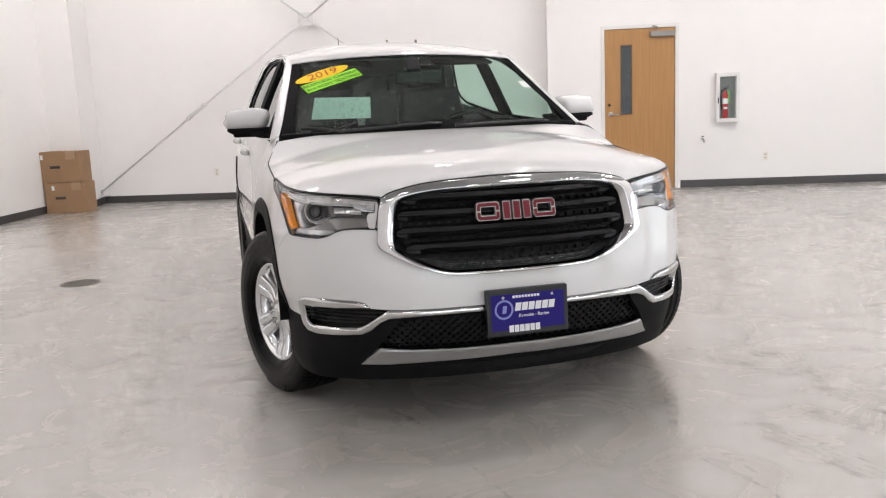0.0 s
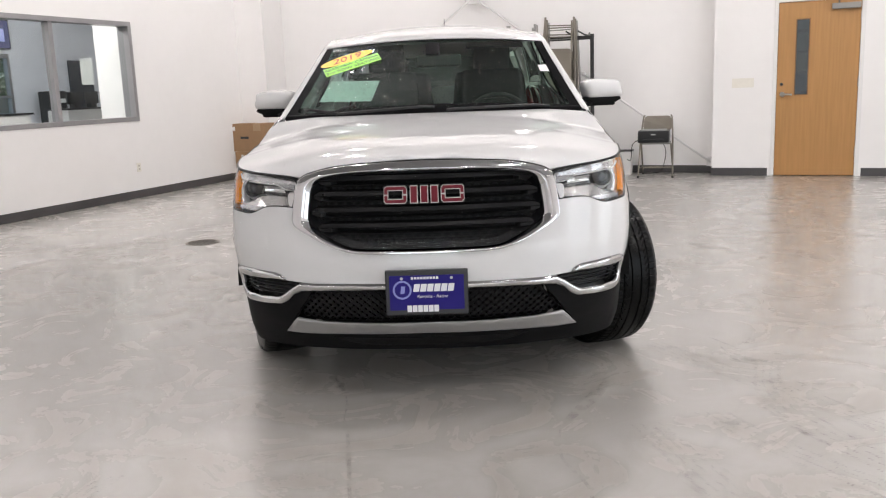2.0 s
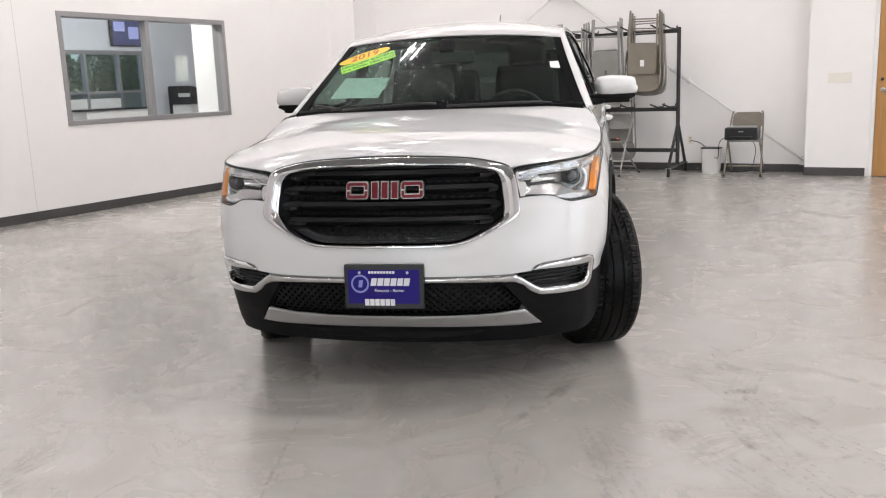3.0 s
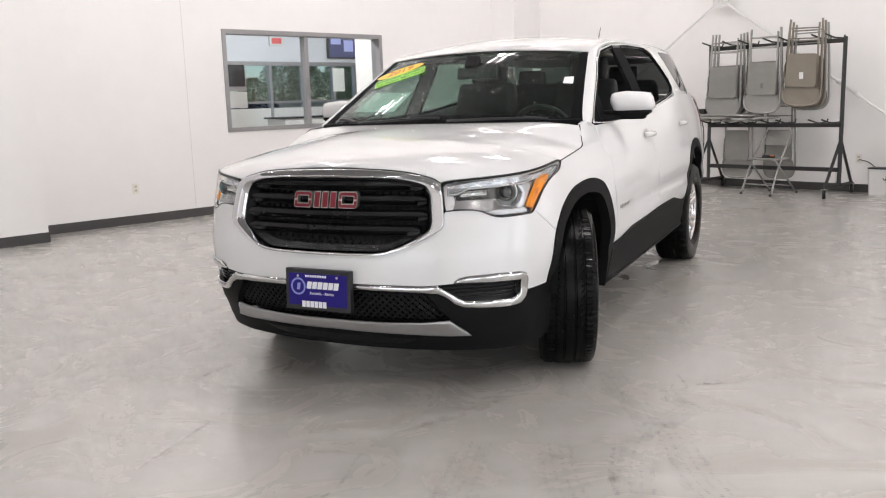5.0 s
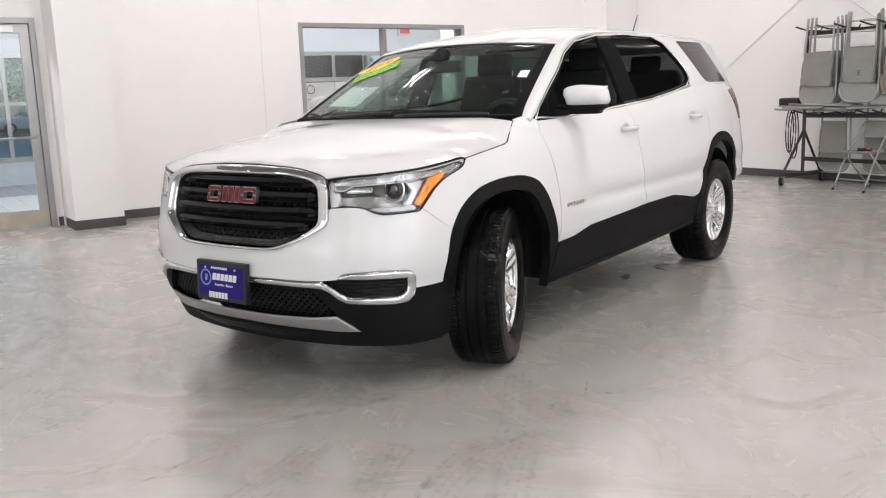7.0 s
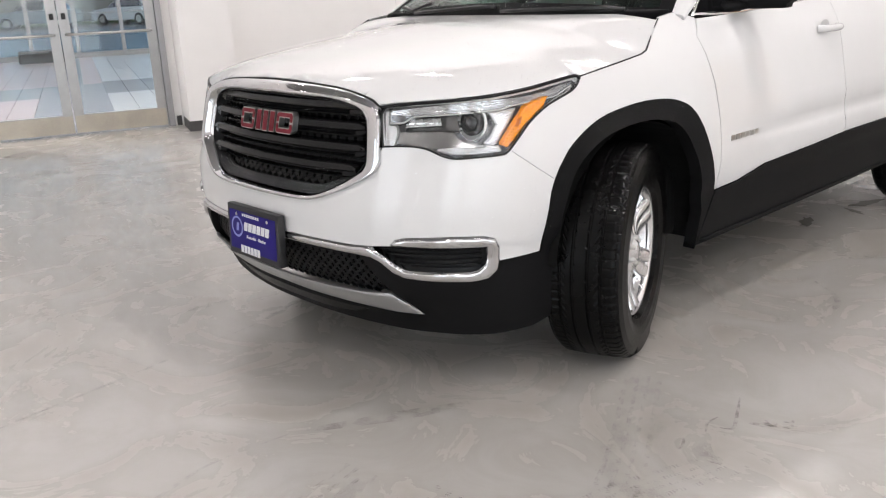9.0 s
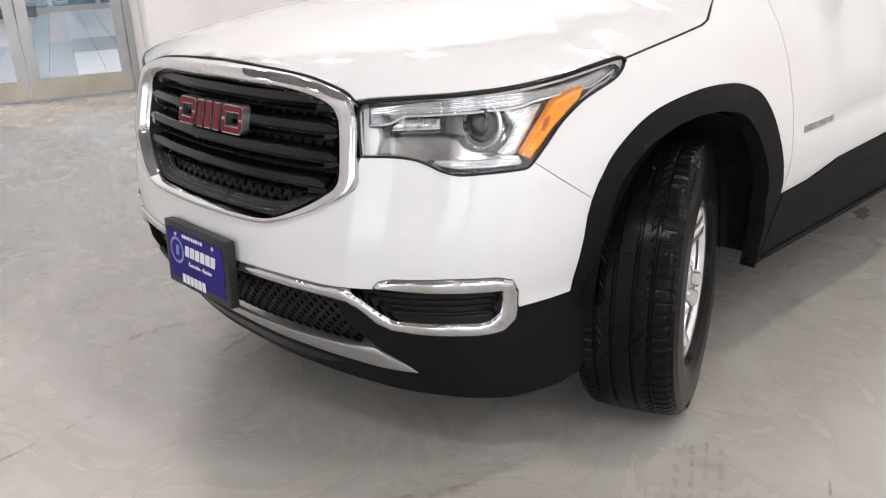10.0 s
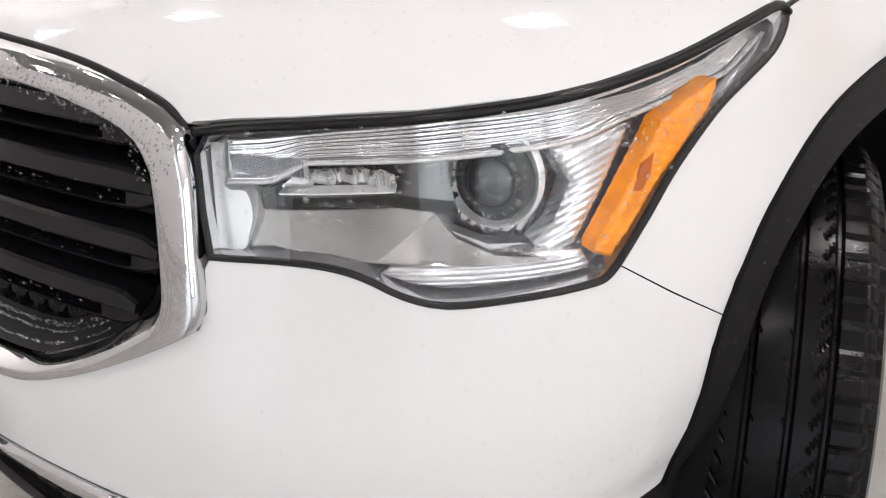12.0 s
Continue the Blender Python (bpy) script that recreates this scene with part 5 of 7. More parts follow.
    for q in (150, 168, 186, 204):
        a = radians(q if sign > 0 else 180 - q)
        part("bowl_seam", tube(bmesh.new(), [dish @ Vector((rr * math.cos(a), rr * math.sin(a), hh)) for rr, hh in ((.038, .006), (.050, .0105))], .0009, 5), MIDGREY, lamp)
    part("collar", lathe(bmesh.new(), [(.0255, .010), (.0265, .0200), (.0285, .0225), (.0360, .0225), (.0380, .0195), (.0375, .002)], pm, 40), PLAINBLACK, lamp, smooth=True)
    bm = bmesh.new()
    for q in range(18):
        a = math.tau * q / 18
        tube(bm, [pm @ Vector((rr * math.cos(a + d), rr * math.sin(a + d), .0232)) for rr, d in ((.0300, 0), (.0345, .07))], .0012, 5)
    part("collar_teeth", bm, MIDGREY, lamp, "fine grey teeth round the projector")
    part("projector", lathe(bmesh.new(), [(.0265, .012), (.0255, .021), (.021, .028), (.014, .032), (.006, .0345), (0.0003, .035)], pm, 36), OPTIC, lamp, "dark glass projector lens", smooth=True)
    ln = panel("lens", LAMPLINE, sk, LENS, lamp, out=0.001, gap=0.004, lip=0, label="clear lens with rain drops")
    ln.visible_shadow = False
    drops("rain", inset(LAMPLINE, .008), lambda a, b, o=0.0, f=sk: f(a, b, o + .0012), 1100 if sign > 0 else 260, (.0008, .0032), lamp, BEAD, 5, fade=lambda a, b: .45 + .55 * (b > .89))
    ribbon("gasket", inset(LAMPLINE, -.0005), inset(LAMPLINE, .0032), sk, RUBBER, lamp, profile=((0, -4), (0, .4), (.3, 1), (.9, .8), (1, -3)), height=0.002, label="black rubber gasket")
    bm = bmesh.new()
    tube(bm, [sk(a, b - .005, -0.001) for a, b in flat2(LAMP_TOP, 4)], 0.0050, 8)
    part("hood_seal", bm, GLOSSBLACK, lamp, smooth=True)

# ---- wheels ----
TYRE = mat("wet_tyre_rubber", (0.0032, 0.0032, 0.0032), 0.24, spec=0.10, var=0.25, scale=18, bump=0.12, bscale=260)
ALLOY = mat("bright_silver_alloy", (0.80, 0.80, 0.81), 0.16, metal=0.9, var=0.04, scale=14)
DISC = mat("brake_disc", (0.16, 0.15, 0.14), 0.4, metal=1.0, var=0.2, scale=20)


def tyre_mesh():
    """A tyre round the x axis: five ribs with grooves and crosswise cuts, rounded shoulders, plain side walls."""
    bm = bmesh.new()
    R = 0.381
    prof = []
    for w in np.linspace(-.114, .114, 61):
        drop = .006 * (abs(w) / .114) ** 2 + (.010 * max(0, (abs(w) - .098) / .016) ** 2)
        groove = any(abs(w - g) < .0036 for g in (-.068, -.024, .024, .068))
        prof.append((w, R - drop - (.006 if groove else 0), not groove))
    side = [(.122, .360, False), (.129, .336, False), (.132, .295, False), (.129, .265, False), (.118, .240, False), (.104, .228, False)]
    prof = [(-w, r, c) for w, r, c in side[::-1]] + prof + side
    n = 396
    rings = []
    for k in range(n):
        a = 2 * math.pi * k / n
        row = []
        for w, r, c in prof:
            if c:
                rib = abs(w)
                if rib > .071:
                    cut = k % 5 == 0
                elif rib > .026:
                    cut = rib > .046 and (k + round(rib * 190)) % 5 == 0
                else:
                    cut = rib > .017 and k % 9 == 0
                r = r - (.0028 if cut else 0)
            z = r * math.sin(a)
            row.append(bm.verts.new((w * (1 + .04 * (z < -.345)), r * math.cos(a), max(z, -.3715))))
        rings.append(row)
    for k in range(n):
        a, b = rings[k], rings[(k + 1) % n]
        for i in range(len(prof) - 1):
            bm.faces.new((a[i], a[i + 1], b[i + 1], b[i]))
    return bm


def rim_mesh():
    """Barrel, six split spokes, hub and lip round the x axis; the outer face looks to +x."""
    bm = bmesh.new()
    M = pose(0, 0, 0, 0, 90, 0)
    lathe(bm, [(.222, -.10), (.205, -.08), (.196, 0), (.200, .06), (.213, .085), (.228, .092), (.232, .100), (.226, .104), (.214, .098), (.206, .086)], M, 64)
    return bm


def spoke_mesh(k):
    bm = bmesh.new()
    for side in (-1, 1):
        rows = []
        for t in np.linspace(0, 1, 9):
            r = .045 + (.212 - .045) * t
            wide = .020 + .006 * t
            off = side * (.014 + .016 * t)
            x = .088 - .018 * math.sin(math.pi * min(1, t * 1.05)) + .010 * t
            rows.append([(x - .030, off - wide, r), (x - .004, off - wide, r), (x, off - wide * .55, r), (x, off + wide * .55, r), (x - .004, off + wide, r), (x - .030, off + wide, r)])
        a = 2 * math.pi * k / 6
        vs = [[bm.verts.new((x, y * math.cos(a) - z * math.sin(a), y * math.sin(a) + z * math.cos(a))) for x, y, z in row] for row in rows]
        for p, q in zip(vs, vs[1:]):
            for i in range(5):
                bm.faces.new((p[i], p[i + 1], q[i + 1], q[i]))
    bmesh.ops.recalc_face_normals(bm, faces=bm.faces)
    return bm


def wheel(m):
    w = new("wheel")
    w.parent, w.matrix_basis = car, m
    tagged(w, "silver alloy wheel with a wet black tyre")
    part("tyre", tyre_mesh(), TYRE, w, smooth=False)
    r = part("rim", rim_mesh(), ALLOY, w, smooth=True)
    for k in range(6):
        part("spoke", spoke_mesh(k), ALLOY, r, smooth=True)
    hub = lathe(bmesh.new(), [(.062, .050), (.060, .078), (.048, .090), (.034, .094), (.031, .098), (.020, .101), (0.0004, .102)], pose(0, 0, 0, 0, 90, 0), 32)
    part("hub", hub, ALLOY, r, smooth=True)
    for k in range(6):
        a = 2 * math.pi * (k + .5) / 6
        part("wheel_nut", lathe(bmesh.new(), [(.010, .070), (.010, .094), (.007, .099), (.0004, .100)], pose(0, .047 * math.cos(a), .047 * math.sin(a)) @ pose(0, 0, 0, 0, 90, 0), 8), STEEL, r)
    part("brake_disc", lathe(bmesh.new(), [(.06, .02), (.165, .02), (.165, -.005), (.06, -.005)], pose(0, 0, 0, 0, 90, 0), 40), DISC, w)
    return w


first_wheel = wheel(pose(.812, .945, .354, 0, 0, 21.5))
for x, y, a in ((-.805, .945, 180 + 20), (.822, 3.845, 0), (-.822, 3.845, 180)):
    cp = copy_thing(first_wheel, pose(x, y, .354, 0, 0, a))
    cp.parent = car
# wheel wells
for sign in (1, -1):
    for yc, xi in ((.97, .50), (3.845, .60)):
        bm = bmesh.new()
        rows = []
        for k in range(25):
            a = radians(4 + 186 * k / 24)
            rr = .435 if yc < 2 else .445
            rows.append([bm.verts.new((sign * x, yc - rr * math.cos(a), .372 + rr * math.sin(a))) for x in (.905, .86, .74, xi)])
        for p, q in zip(rows, rows[1:]):
            for i in range(3):
                bm.faces.new((p[i], p[i + 1], q[i + 1], q[i]))
        bm.faces.new([r[-1] for r in rows])
        part("wheel_liner", bm, WELL, car, "black felt wheel liner")
part("axle", tube(bmesh.new(), [(-.72, 3.845, .36), (.72, 3.845, .36)], .035, 10), WELL, car)
part("axle", tube(bmesh.new(), [(-.72, .98, .36), (.72, .98, .36)], .03, 10), WELL, car)

# ---- cabin ----
cabin = new("cabin")
cabin.parent = car
tagged(cabin, "dark cabin with two rows of seats")
bm = bmesh.new()
rows = []
for y, z, w in ((1.36, 1.02, .74), (1.40, 1.09, .76), (1.50, 1.118, .76), (1.68, 1.12, .76), (1.78, 1.105, .75), (1.82, 1.06, .74), (1.83, .85, .72), (1.75, .62, .70)):
    rows.append([bm.verts.new((x * w, y - .10 * (1 - x * x) * (1 if y < 1.6 else .3), z + (.02 * math.exp(-((x - .48) / .22) ** 2) if 1.45 < y < 1.8 else 0))) for x in np.linspace(-1, 1, 25)])
for a, b in zip(rows, rows[1:]):
    for i in range(24):
        bm.faces.new((a[i], a[i + 1], b[i + 1], b[i]))
bmesh.ops.recalc_face_normals(bm, faces=bm.faces)
part("dashboard", bm, CABIN, cabin, smooth=True)
part("cabin_floor", block(-.80, .80, 1.4, 4.6, .46, .56, .01), CABIN, cabin)
sw = bmesh.new()
ring = [(0.185 * math.cos(a), 0.185 * math.sin(a), 0) for a in np.linspace(0, 2 * math.pi, 33)[:-1]]
tube(sw, ring, 0.016, 8, closed=True)
for a in (0, 180, 270):
    tube(sw, [(0, 0, -.02), (.18 * math.cos(radians(a)), .18 * math.sin(radians(a)), 0)], [.035, .014], 8)
lathe(sw, [(.0005, .012), (.05, .010), (.065, -.01), (.05, -.03)], steps=20)
part("steering_wheel", sw, PLAINBLACK, cabin, smooth=True, m=pose(.37, 1.93, 1.055, 62, 0, 180))
SEATC = mat("charcoal_seat_cloth", (0.010, 0.010, 0.011), 0.85, var=0.15, scale=20, bump=0.2, bscale=500)


def car_seat(x, y, w):
    s = bmesh.new()
    brick(s, x - w, x + w, y - .25, y + .25, .70, .84, .05)
    part("seat_cushion", s, SEATC, cabin, smooth=True)
    s = bmesh.new()
    brick(s, -w, w, -.06, .07, 0, .60, .05)
    for v in s.verts:
        v.co.x *= 1 - .18 * (v.co.z / .6) ** 2
    part("seat_back", s, SEATC, cabin, smooth=True, m=pose(x, y + .26, .80, -14, 0, 0))


for x in (.37, -.37):
    car_seat(x, 2.45, .25)
    h = bmesh.new()
    brick(h, -.13, .13, -.045, .045, -.09, .09, .035)
    part("head_rest", h, SEATC, cabin, smooth=True, m=pose(x, 2.89, 1.47, -10, 0, 0))
for x in (.38, -.38):
    car_seat(x, 3.40, .33)
    for dx in (.0,):
        h = bmesh.new()
        brick(h, -.11, .11, -.04, .04, -.075, .075, .03)
        part("head_rest", h, SEATC, cabin, smooth=True, m=pose(x + dx, 3.82, 1.42, -10, 0, 0))
bm = bmesh.new()
brick(bm, -.13, .13, -.012, .02, -.035, .035, .014)
part("rear_view_mirror", bm, PLAINBLACK, cabin, smooth=True, m=pose(.03, 1.72, 1.425, -8, 0, -6))
part("mirror_mount", block(-.04, .04, -.025, .025, -.04, .04, .012), CABIN, cabin, m=pose(.0, 1.735, 1.485, -35, 0, 0))
part("headliner", block(-.56, .56, 2.05, 4.5, 1.535, 1.55, .004), mat("grey_headliner", (0.20, 0.20, 0.19), 0.9, var=0.05), cabin)
for x in (.36, -.36):
    part("sun_visor", block(-.17, .17, -.08, .08, -.008, .008, .006), CABIN, cabin, m=pose(x, 1.985, 1.515, 12, 0, 0))

# ---- windscreen stickers, wipers ----
scr = raised(screen, MID)
YELLOW = mat("yellow_sticker", (0.85, 0.55, 0.0), 0.4, var=0.02)
LIME = mat("lime_sticker", (0.28, 0.75, 0.02), 0.4, var=0.02)
REDPRINT = mat("red_print", (0.45, 0.07, 0.01), 0.5)
NOTE = mat("pale_window_form", (0.50, 0.56, 0.54), 0.6, var=0.05, scale=30)


def on_screen(name, pts, material, out, label=""):
    bm = bmesh.new()
    bm.faces.new([bm.verts.new(scr(s, t, out)) for s, t in pts])
    bm.normal_update()
    bmesh.ops.triangulate(bm, faces=bm.faces[:])
    return part(name, bm, material, car, label)


def frame_at(s, t, ds, dt, out):
    """A pose on the windscreen whose x axis runs along (ds, dt)."""
    o = Vector(scr(s, t, out))
    x = (Vector(scr(s + ds * .1, t + dt * .1, out)) - o).normalized()
    n = (Vector(scr(s, t, out + .01)) - o).normalized()
    y = n.cross(x)
    return Matrix((x, y, n)).transposed().to_4x4().copy(), o


def placed(s, t, ds, dt, out):
    r, o = frame_at(s, t, ds, dt, out)
    return Matrix.Translation(o) @ r


PMT = placed(3.02, -.745, .80, .46, .002)
el = [(.158 * math.cos(a), .050 * math.sin(a)) for a in np.linspace(0, 2 * math.pi, 40, endpoint=False)]
st = part("year_sticker", prism(el, 0, .001), YELLOW, car, "yellow oval year sticker", m=PMT)
words("2019", 0.088, REDPRINT, st, pose(0, 0, .0018), italic=0.15)
GMT = placed(2.60, -.67, .80, .46, .001)
g = part("feature_sticker", prism([(-.165, -.045), (.165, -.045), (.165, .050), (-.165, .050)], 0, .001), LIME, car, "lime green strip sticker", m=GMT)
words("REARVIEW CAMERA", 0.036, INK, g, pose(0, .021, .0016))
words("3rd ROW SEATING", 0.038, INK, g, pose(0, -.020, .0016))
on_screen("window_form", [(1.04, -.81), (.74, -.42), (1.70, -.40), (1.92, -.80)], NOTE, -0.010, "pale printed price form inside the windscreen")
on_screen("inspection_sticker", [(1.98, .84), (1.98, .915), (2.34, .915), (2.30, .845)], PAPER, 0.002, "small white sticker")
for (s0, t0), (s1, t1) in (((.02, -.62), (.42, -.86)), ((.02, -.62), (.20, .02)), ((.02, .10), (.16, .78))):
    a = [Vector(scr(s0 + (s1 - s0) * k, t0 + (t1 - t0) * k, .016 if k < 1 else .008)) for k in np.linspace(0, 1, 8)]
    part("wiper", tube(bmesh.new(), a, .008, 6), PLAINBLACK, car, "black wiper blade", smooth=True)
part("wiper_arm", tube(bmesh.new(), [Vector(scr(.0, -.70, .02)), Vector(scr(.34, -.52, .024))], .006, 6), PLAINBLACK, car, smooth=True)

# ---- rain on the body ----
TOPCHROME = GRILLE_OUT[:6] + GRILLE_IN[:5][::-1]
for near, far, deep in ((.002, .006, -.0250), (.008, .012, -.0405), (.013, .018, -.0458)):
    ledge, hole = inset(gbf, near), inset(gbf, far)
    drops("rain", [p for p in ledge if p[1] < .70], lambda a, b, o=0.0, d=deep: body(a, b, o + d), 420, (.0010, .0027), grille, BEAD, 17, fade=lambda a, b, h=hole: 1.0 * (not inside((a, b), h)))
drops("rain", mirrored(inset(TOPCHROME, .008)), lambda a, b, o=0.0: body(a, b, o + .0155), 700, (.0007, .0021), grille, BEAD, 11, fade=lambda a, b: .25 + .75 * (a > .25))
drops("rain", mirrored(inset(rim, .03)), raised(bonnet, (0, .8, .3)), 3000, (.0008, .0024), car, WATER, 12, fade=lambda a, b: .3 + .7 * (math.sin(a * 5) * math.sin(b * 6 + 1) > 0))
drops("rain", [(.2, -.9), (.2, .9), (3.8, .9), (3.8, -.9)], scr, 6500, (.0012, .0044), car, GLAREFILM, 13, fade=lambda s, t: min(1, .10 + .9 * max(0, -.05 - t) * (1.3 - s * .2) + .9 * math.exp(-((s - 1.2) ** 2 * 1.5 + (t + .25) ** 2 * 6))))
for zc in (.914, .852, .788, .726):
    drops("rain", [(-.44, zc - .012), (.44, zc - .012), (.44, zc + .012), (-.44, zc + .012)], lambda a, b, o=0.0: body(a, b, o - .017), 110, (.0007, .0018), grille, BEAD, int(zc * 1000))
for q in (1, -1):
    drops("rain", [(.62, .56), (1.09, .50), (1.09, .70), (.98, .78), (.70, .79), (.62, .76)], lambda a, b, o=0.0, q=q: body(q * a, b, o), 420, (.0008, .0022), car, WATER, 21, fade=lambda a, b: .12 + .9 * max(0, a - .68))
    drops("rain", ARCH_OUT[:9] + ARCH_IN[3:9][::-1], lambda a, b, o=0.0, q=q: body(q * a, b, o + .006), 260, (.0006, .0016), car, WATER, 22)

# ---- office window and double doors of the west wall ----
def at_room(r, s, z, turn=0):
    return ROOM @ pose(r, s, z, 0, 0, turn)


win = thing("window_1", "wide interior window in a grey metal frame", "window", ROOM, kind="structure")
s0, s1, z0, z1 = WIN
bm = bmesh.new()
for a, b, c, d in ((s0, s1, z1 - .055, z1), (s0, s1, z0, z0 + .055), (s0, s0 + .055, z0 + .055, z1 - .055), (s1 - .055, s1, z0 + .055, z1 - .055)):
    brick(bm, LEFT - .17, LEFT + .012, a, b, c, d, .003)
part("window_frame", bm, ALU, win)
part("mullion", block(LEFT - .12, LEFT - .02, 4.635, 4.695, z0 + .055, z1 - .055, .003), ALU, win)
for a, b in ((s0 + .05, 4.64), (4.69, s1 - .05)):
    g = part("pane", block(LEFT - .075, LEFT - .069, a, b, z0 + .05, z1 - .05), CLEAR, win)
    g.visible_shadow = False

dbl = thing("door_2", "pair of glazed aluminium doors with push bars, closed", "door", ROOM, kind="structure")
a0, a1, top = DBL[0], DBL[1], DBL[3]
bm = bmesh.new()
for a, b, c, d in ((a0, a0 + .06, 0, top), (a1 - .06, a1, 0, top), (a0 + .06, a1 - .06, top - .06, top)):
    brick(bm, LEFT - .17, LEFT + .03, a, b, c, d, .004)
part("door_frame", bm, ALU, dbl)
mid = -.60
FRAMEGREY = mat("brushed_door_metal", (0.36, 0.355, 0.35), 0.35, metal=0.7, var=0.08, scale=7)
for a, b in ((a0 + .064, mid - .004), (mid + .004, a1 - .064)):
    leaf = new("door_leaf")
    leaf.parent = dbl
    r0, r1 = LEFT - .06, LEFT - .015
    bm = bmesh.new()
    for p, q, c, d in ((a, a + .095, .01, top - .065), (b - .095, b, .01, top - .065), (a + .095, b - .095, .01, .20), (a + .095, b - .095, top - .16, top - .065)):
        brick(bm, r0, r1, p, q, c, d, .003)
    part("stile", bm, FRAMEGREY, leaf)
    part("kick_plate", block(r1, r1 + .003, a + .01, b - .01, .02, .19), mat("worn_steel_plate", (0.40, 0.36, 0.30), 0.4, metal=0.8, var=0.12, scale=5) if "worn_steel_plate" not in bpy.data.materials else bpy.data.materials["worn_steel_plate"], leaf, "worn steel kick plate")
    g = part("door_glass", block(LEFT - .041, LEFT - .035, a + .09, b - .09, .19, top - .155), CLEAR, leaf)
    g.visible_shadow = False
    bar = bmesh.new()
    tube(bar, [(r1, a + .05, .985), (r1 + .055, a + .07, .985), (r1 + .06, (a + b) / 2, .985), (r1 + .055, b - .07, .985), (r1, b - .05, .985)], .013, 8)
    part("push_bar", bar, STEEL, leaf, smooth=True)
    part("closer", block(r1, r1 + .05, (a + b) / 2 - .02, (a + b) / 2 + .30, top - .155, top - .085, .006), STEEL, leaf)
    part("lock", block(r1, r1 + .012, (b - .07) if b < 0 else (a + .03), (b - .03) if b < 0 else (a + .07), 1.13, 1.19, .003), INK, leaf)
    part("notice", block(LEFT - .034, LEFT - .033, (a + b) / 2 - .02, (a + b) / 2 + .13, 1.50, 1.62), PAPER, leaf)

# ---- oak door with its fittings ----
dr = thing("door_1", "closed oak veneer door with a narrow dark vision panel", "door", ROOM, kind="structure")
r0, r1, zt = DR
bm = bmesh.new()
for a, b, c, d in ((r0 - .05, r0 - .003, 0, zt + .05), (r1 + .003, r1 + .05, 0, zt + .05), (r0 - .003, r1 + .003, zt + .004, zt + .05)):
    brick(bm, a, b, DOORW - .012, DOORW + .12, c, d, .004)
part("door_frame", bm, mat("white_door_frame", (0.74, 0.73, 0.71), 0.4, var=0.02), dr)
bm = bmesh.new()
for a, b, c, d in ((r0, 1.374, .008, zt), (1.525, r1, .008, zt), (1.374, 1.525, .008, 1.02), (1.374, 1.525, 1.94, zt)):
    brick(bm, a, b, DOORW + .004, DOORW + .048, c, d)
bmesh.ops.remove_doubles(bm, verts=bm.verts, dist=1e-5)


def oak():
    m = mat("oak_door_veneer", (0.40, 0.205, 0.07), 0.4, bump=0.04, bscale=80)
    nt = m.node_tree
    b = nt.nodes["Principled BSDF"]
    tc, mp, n, r = [nt.nodes.new("ShaderNode" + k) for k in ("TexCoord", "Mapping", "TexNoise", "ValToRGB")]
    mp.inputs["Scale"].default_value = (14, 14, .7)
    n.inputs["Scale"].default_value, n.inputs["Detail"].default_value = 2.5, 8
    r.color_ramp.elements[0].position, r.color_ramp.elements[1].position = .35, .7
    r.color_ramp.elements[0].color, r.color_ramp.elements[1].color = (.37, .188, .060, 1), (.425, .217, .072, 1)
    nt.links.new(tc.outputs["Object"], mp.inputs["Vector"])
    nt.links.new(mp.outputs["Vector"], n.inputs["Vector"])
    nt.links.new(n.outputs["Fac"], r.inputs["Fac"])
    nt.links.new(r.outputs["Color"], b.inputs["Base Color"])
    return m


part("leaf", bm, oak(), dr)
part("vision_panel", block(1.374, 1.525, DOORW + .02, DOORW + .026, 1.02, 1.94), PRIVACY, dr, "dark glass vision panel")
bm = bmesh.new()
for a, b, c, d in ((1.368, 1.38, 1.014, 1.946), (1.519, 1.531, 1.014, 1.946), (1.38, 1.519, 1.014, 1.026), (1.38, 1.519, 1.934, 1.946)):
    brick(bm, a, b, DOORW, DOORW + .004, c, d)
part("bead", bm, mat("brown_glazing_bead", (0.20, 0.10, 0.04), 0.5), dr)
# Black backing stands in for the dark space behind the vision panel.
part("black_backing", block(1.36, 1.54, DOORW + .3, DOORW + .33, .9, 2.0), INK, dr)
bm = bmesh.new()
lathe(bm, [(.0005, .012), (.028, .010), (.032, 0)], pose(1.235, DOORW + .004, 1.03, 90, 0, 0), 20)
tube(bm, [(1.235, DOORW - .005, 1.03), (1.235, DOORW - .05, 1.03), (1.26, DOORW - .058, 1.03), (1.35, DOORW - .055, 1.025)], .011, 8)
part("door_handle", bm, STEEL, dr, smooth=True)
part("deadbolt", lathe(bmesh.new(), [(.0005, .016), (.016, .014), (.02, 0)], pose(1.222, DOORW + .004, 1.155, 90, 0, 0), 16), PLAINBLACK, dr)
bm = block(1.765, 2.085, DOORW - .062, DOORW + .002, 2.035, 2.105, .008)
tube(bm, [(1.84, DOORW - .03, 2.10), (1.84, DOORW - .10, 2.16), (1.80, DOORW - .01, 2.175)], .009, 6)
part("door_closer", bm, mat("grey_closer_cover", (0.26, 0.25, 0.235), 0.4, metal=0.5), dr, "grey metal door closer")
for z in (.30, 1.155, 1.95):
    part("hinge", tube(bmesh.new(), [(2.097, DOORW - .002, z - .055), (2.097, DOORW - .002, z + .055)], .009, 8), STEEL, dr)
# Added unseen black block closes the opening behind the leaf with darkness.
part("wall", block(DR[0] - .1, DR[1] + .1, DOORW + .36, DOORW + .40, 0, 2.3), INK, dr)

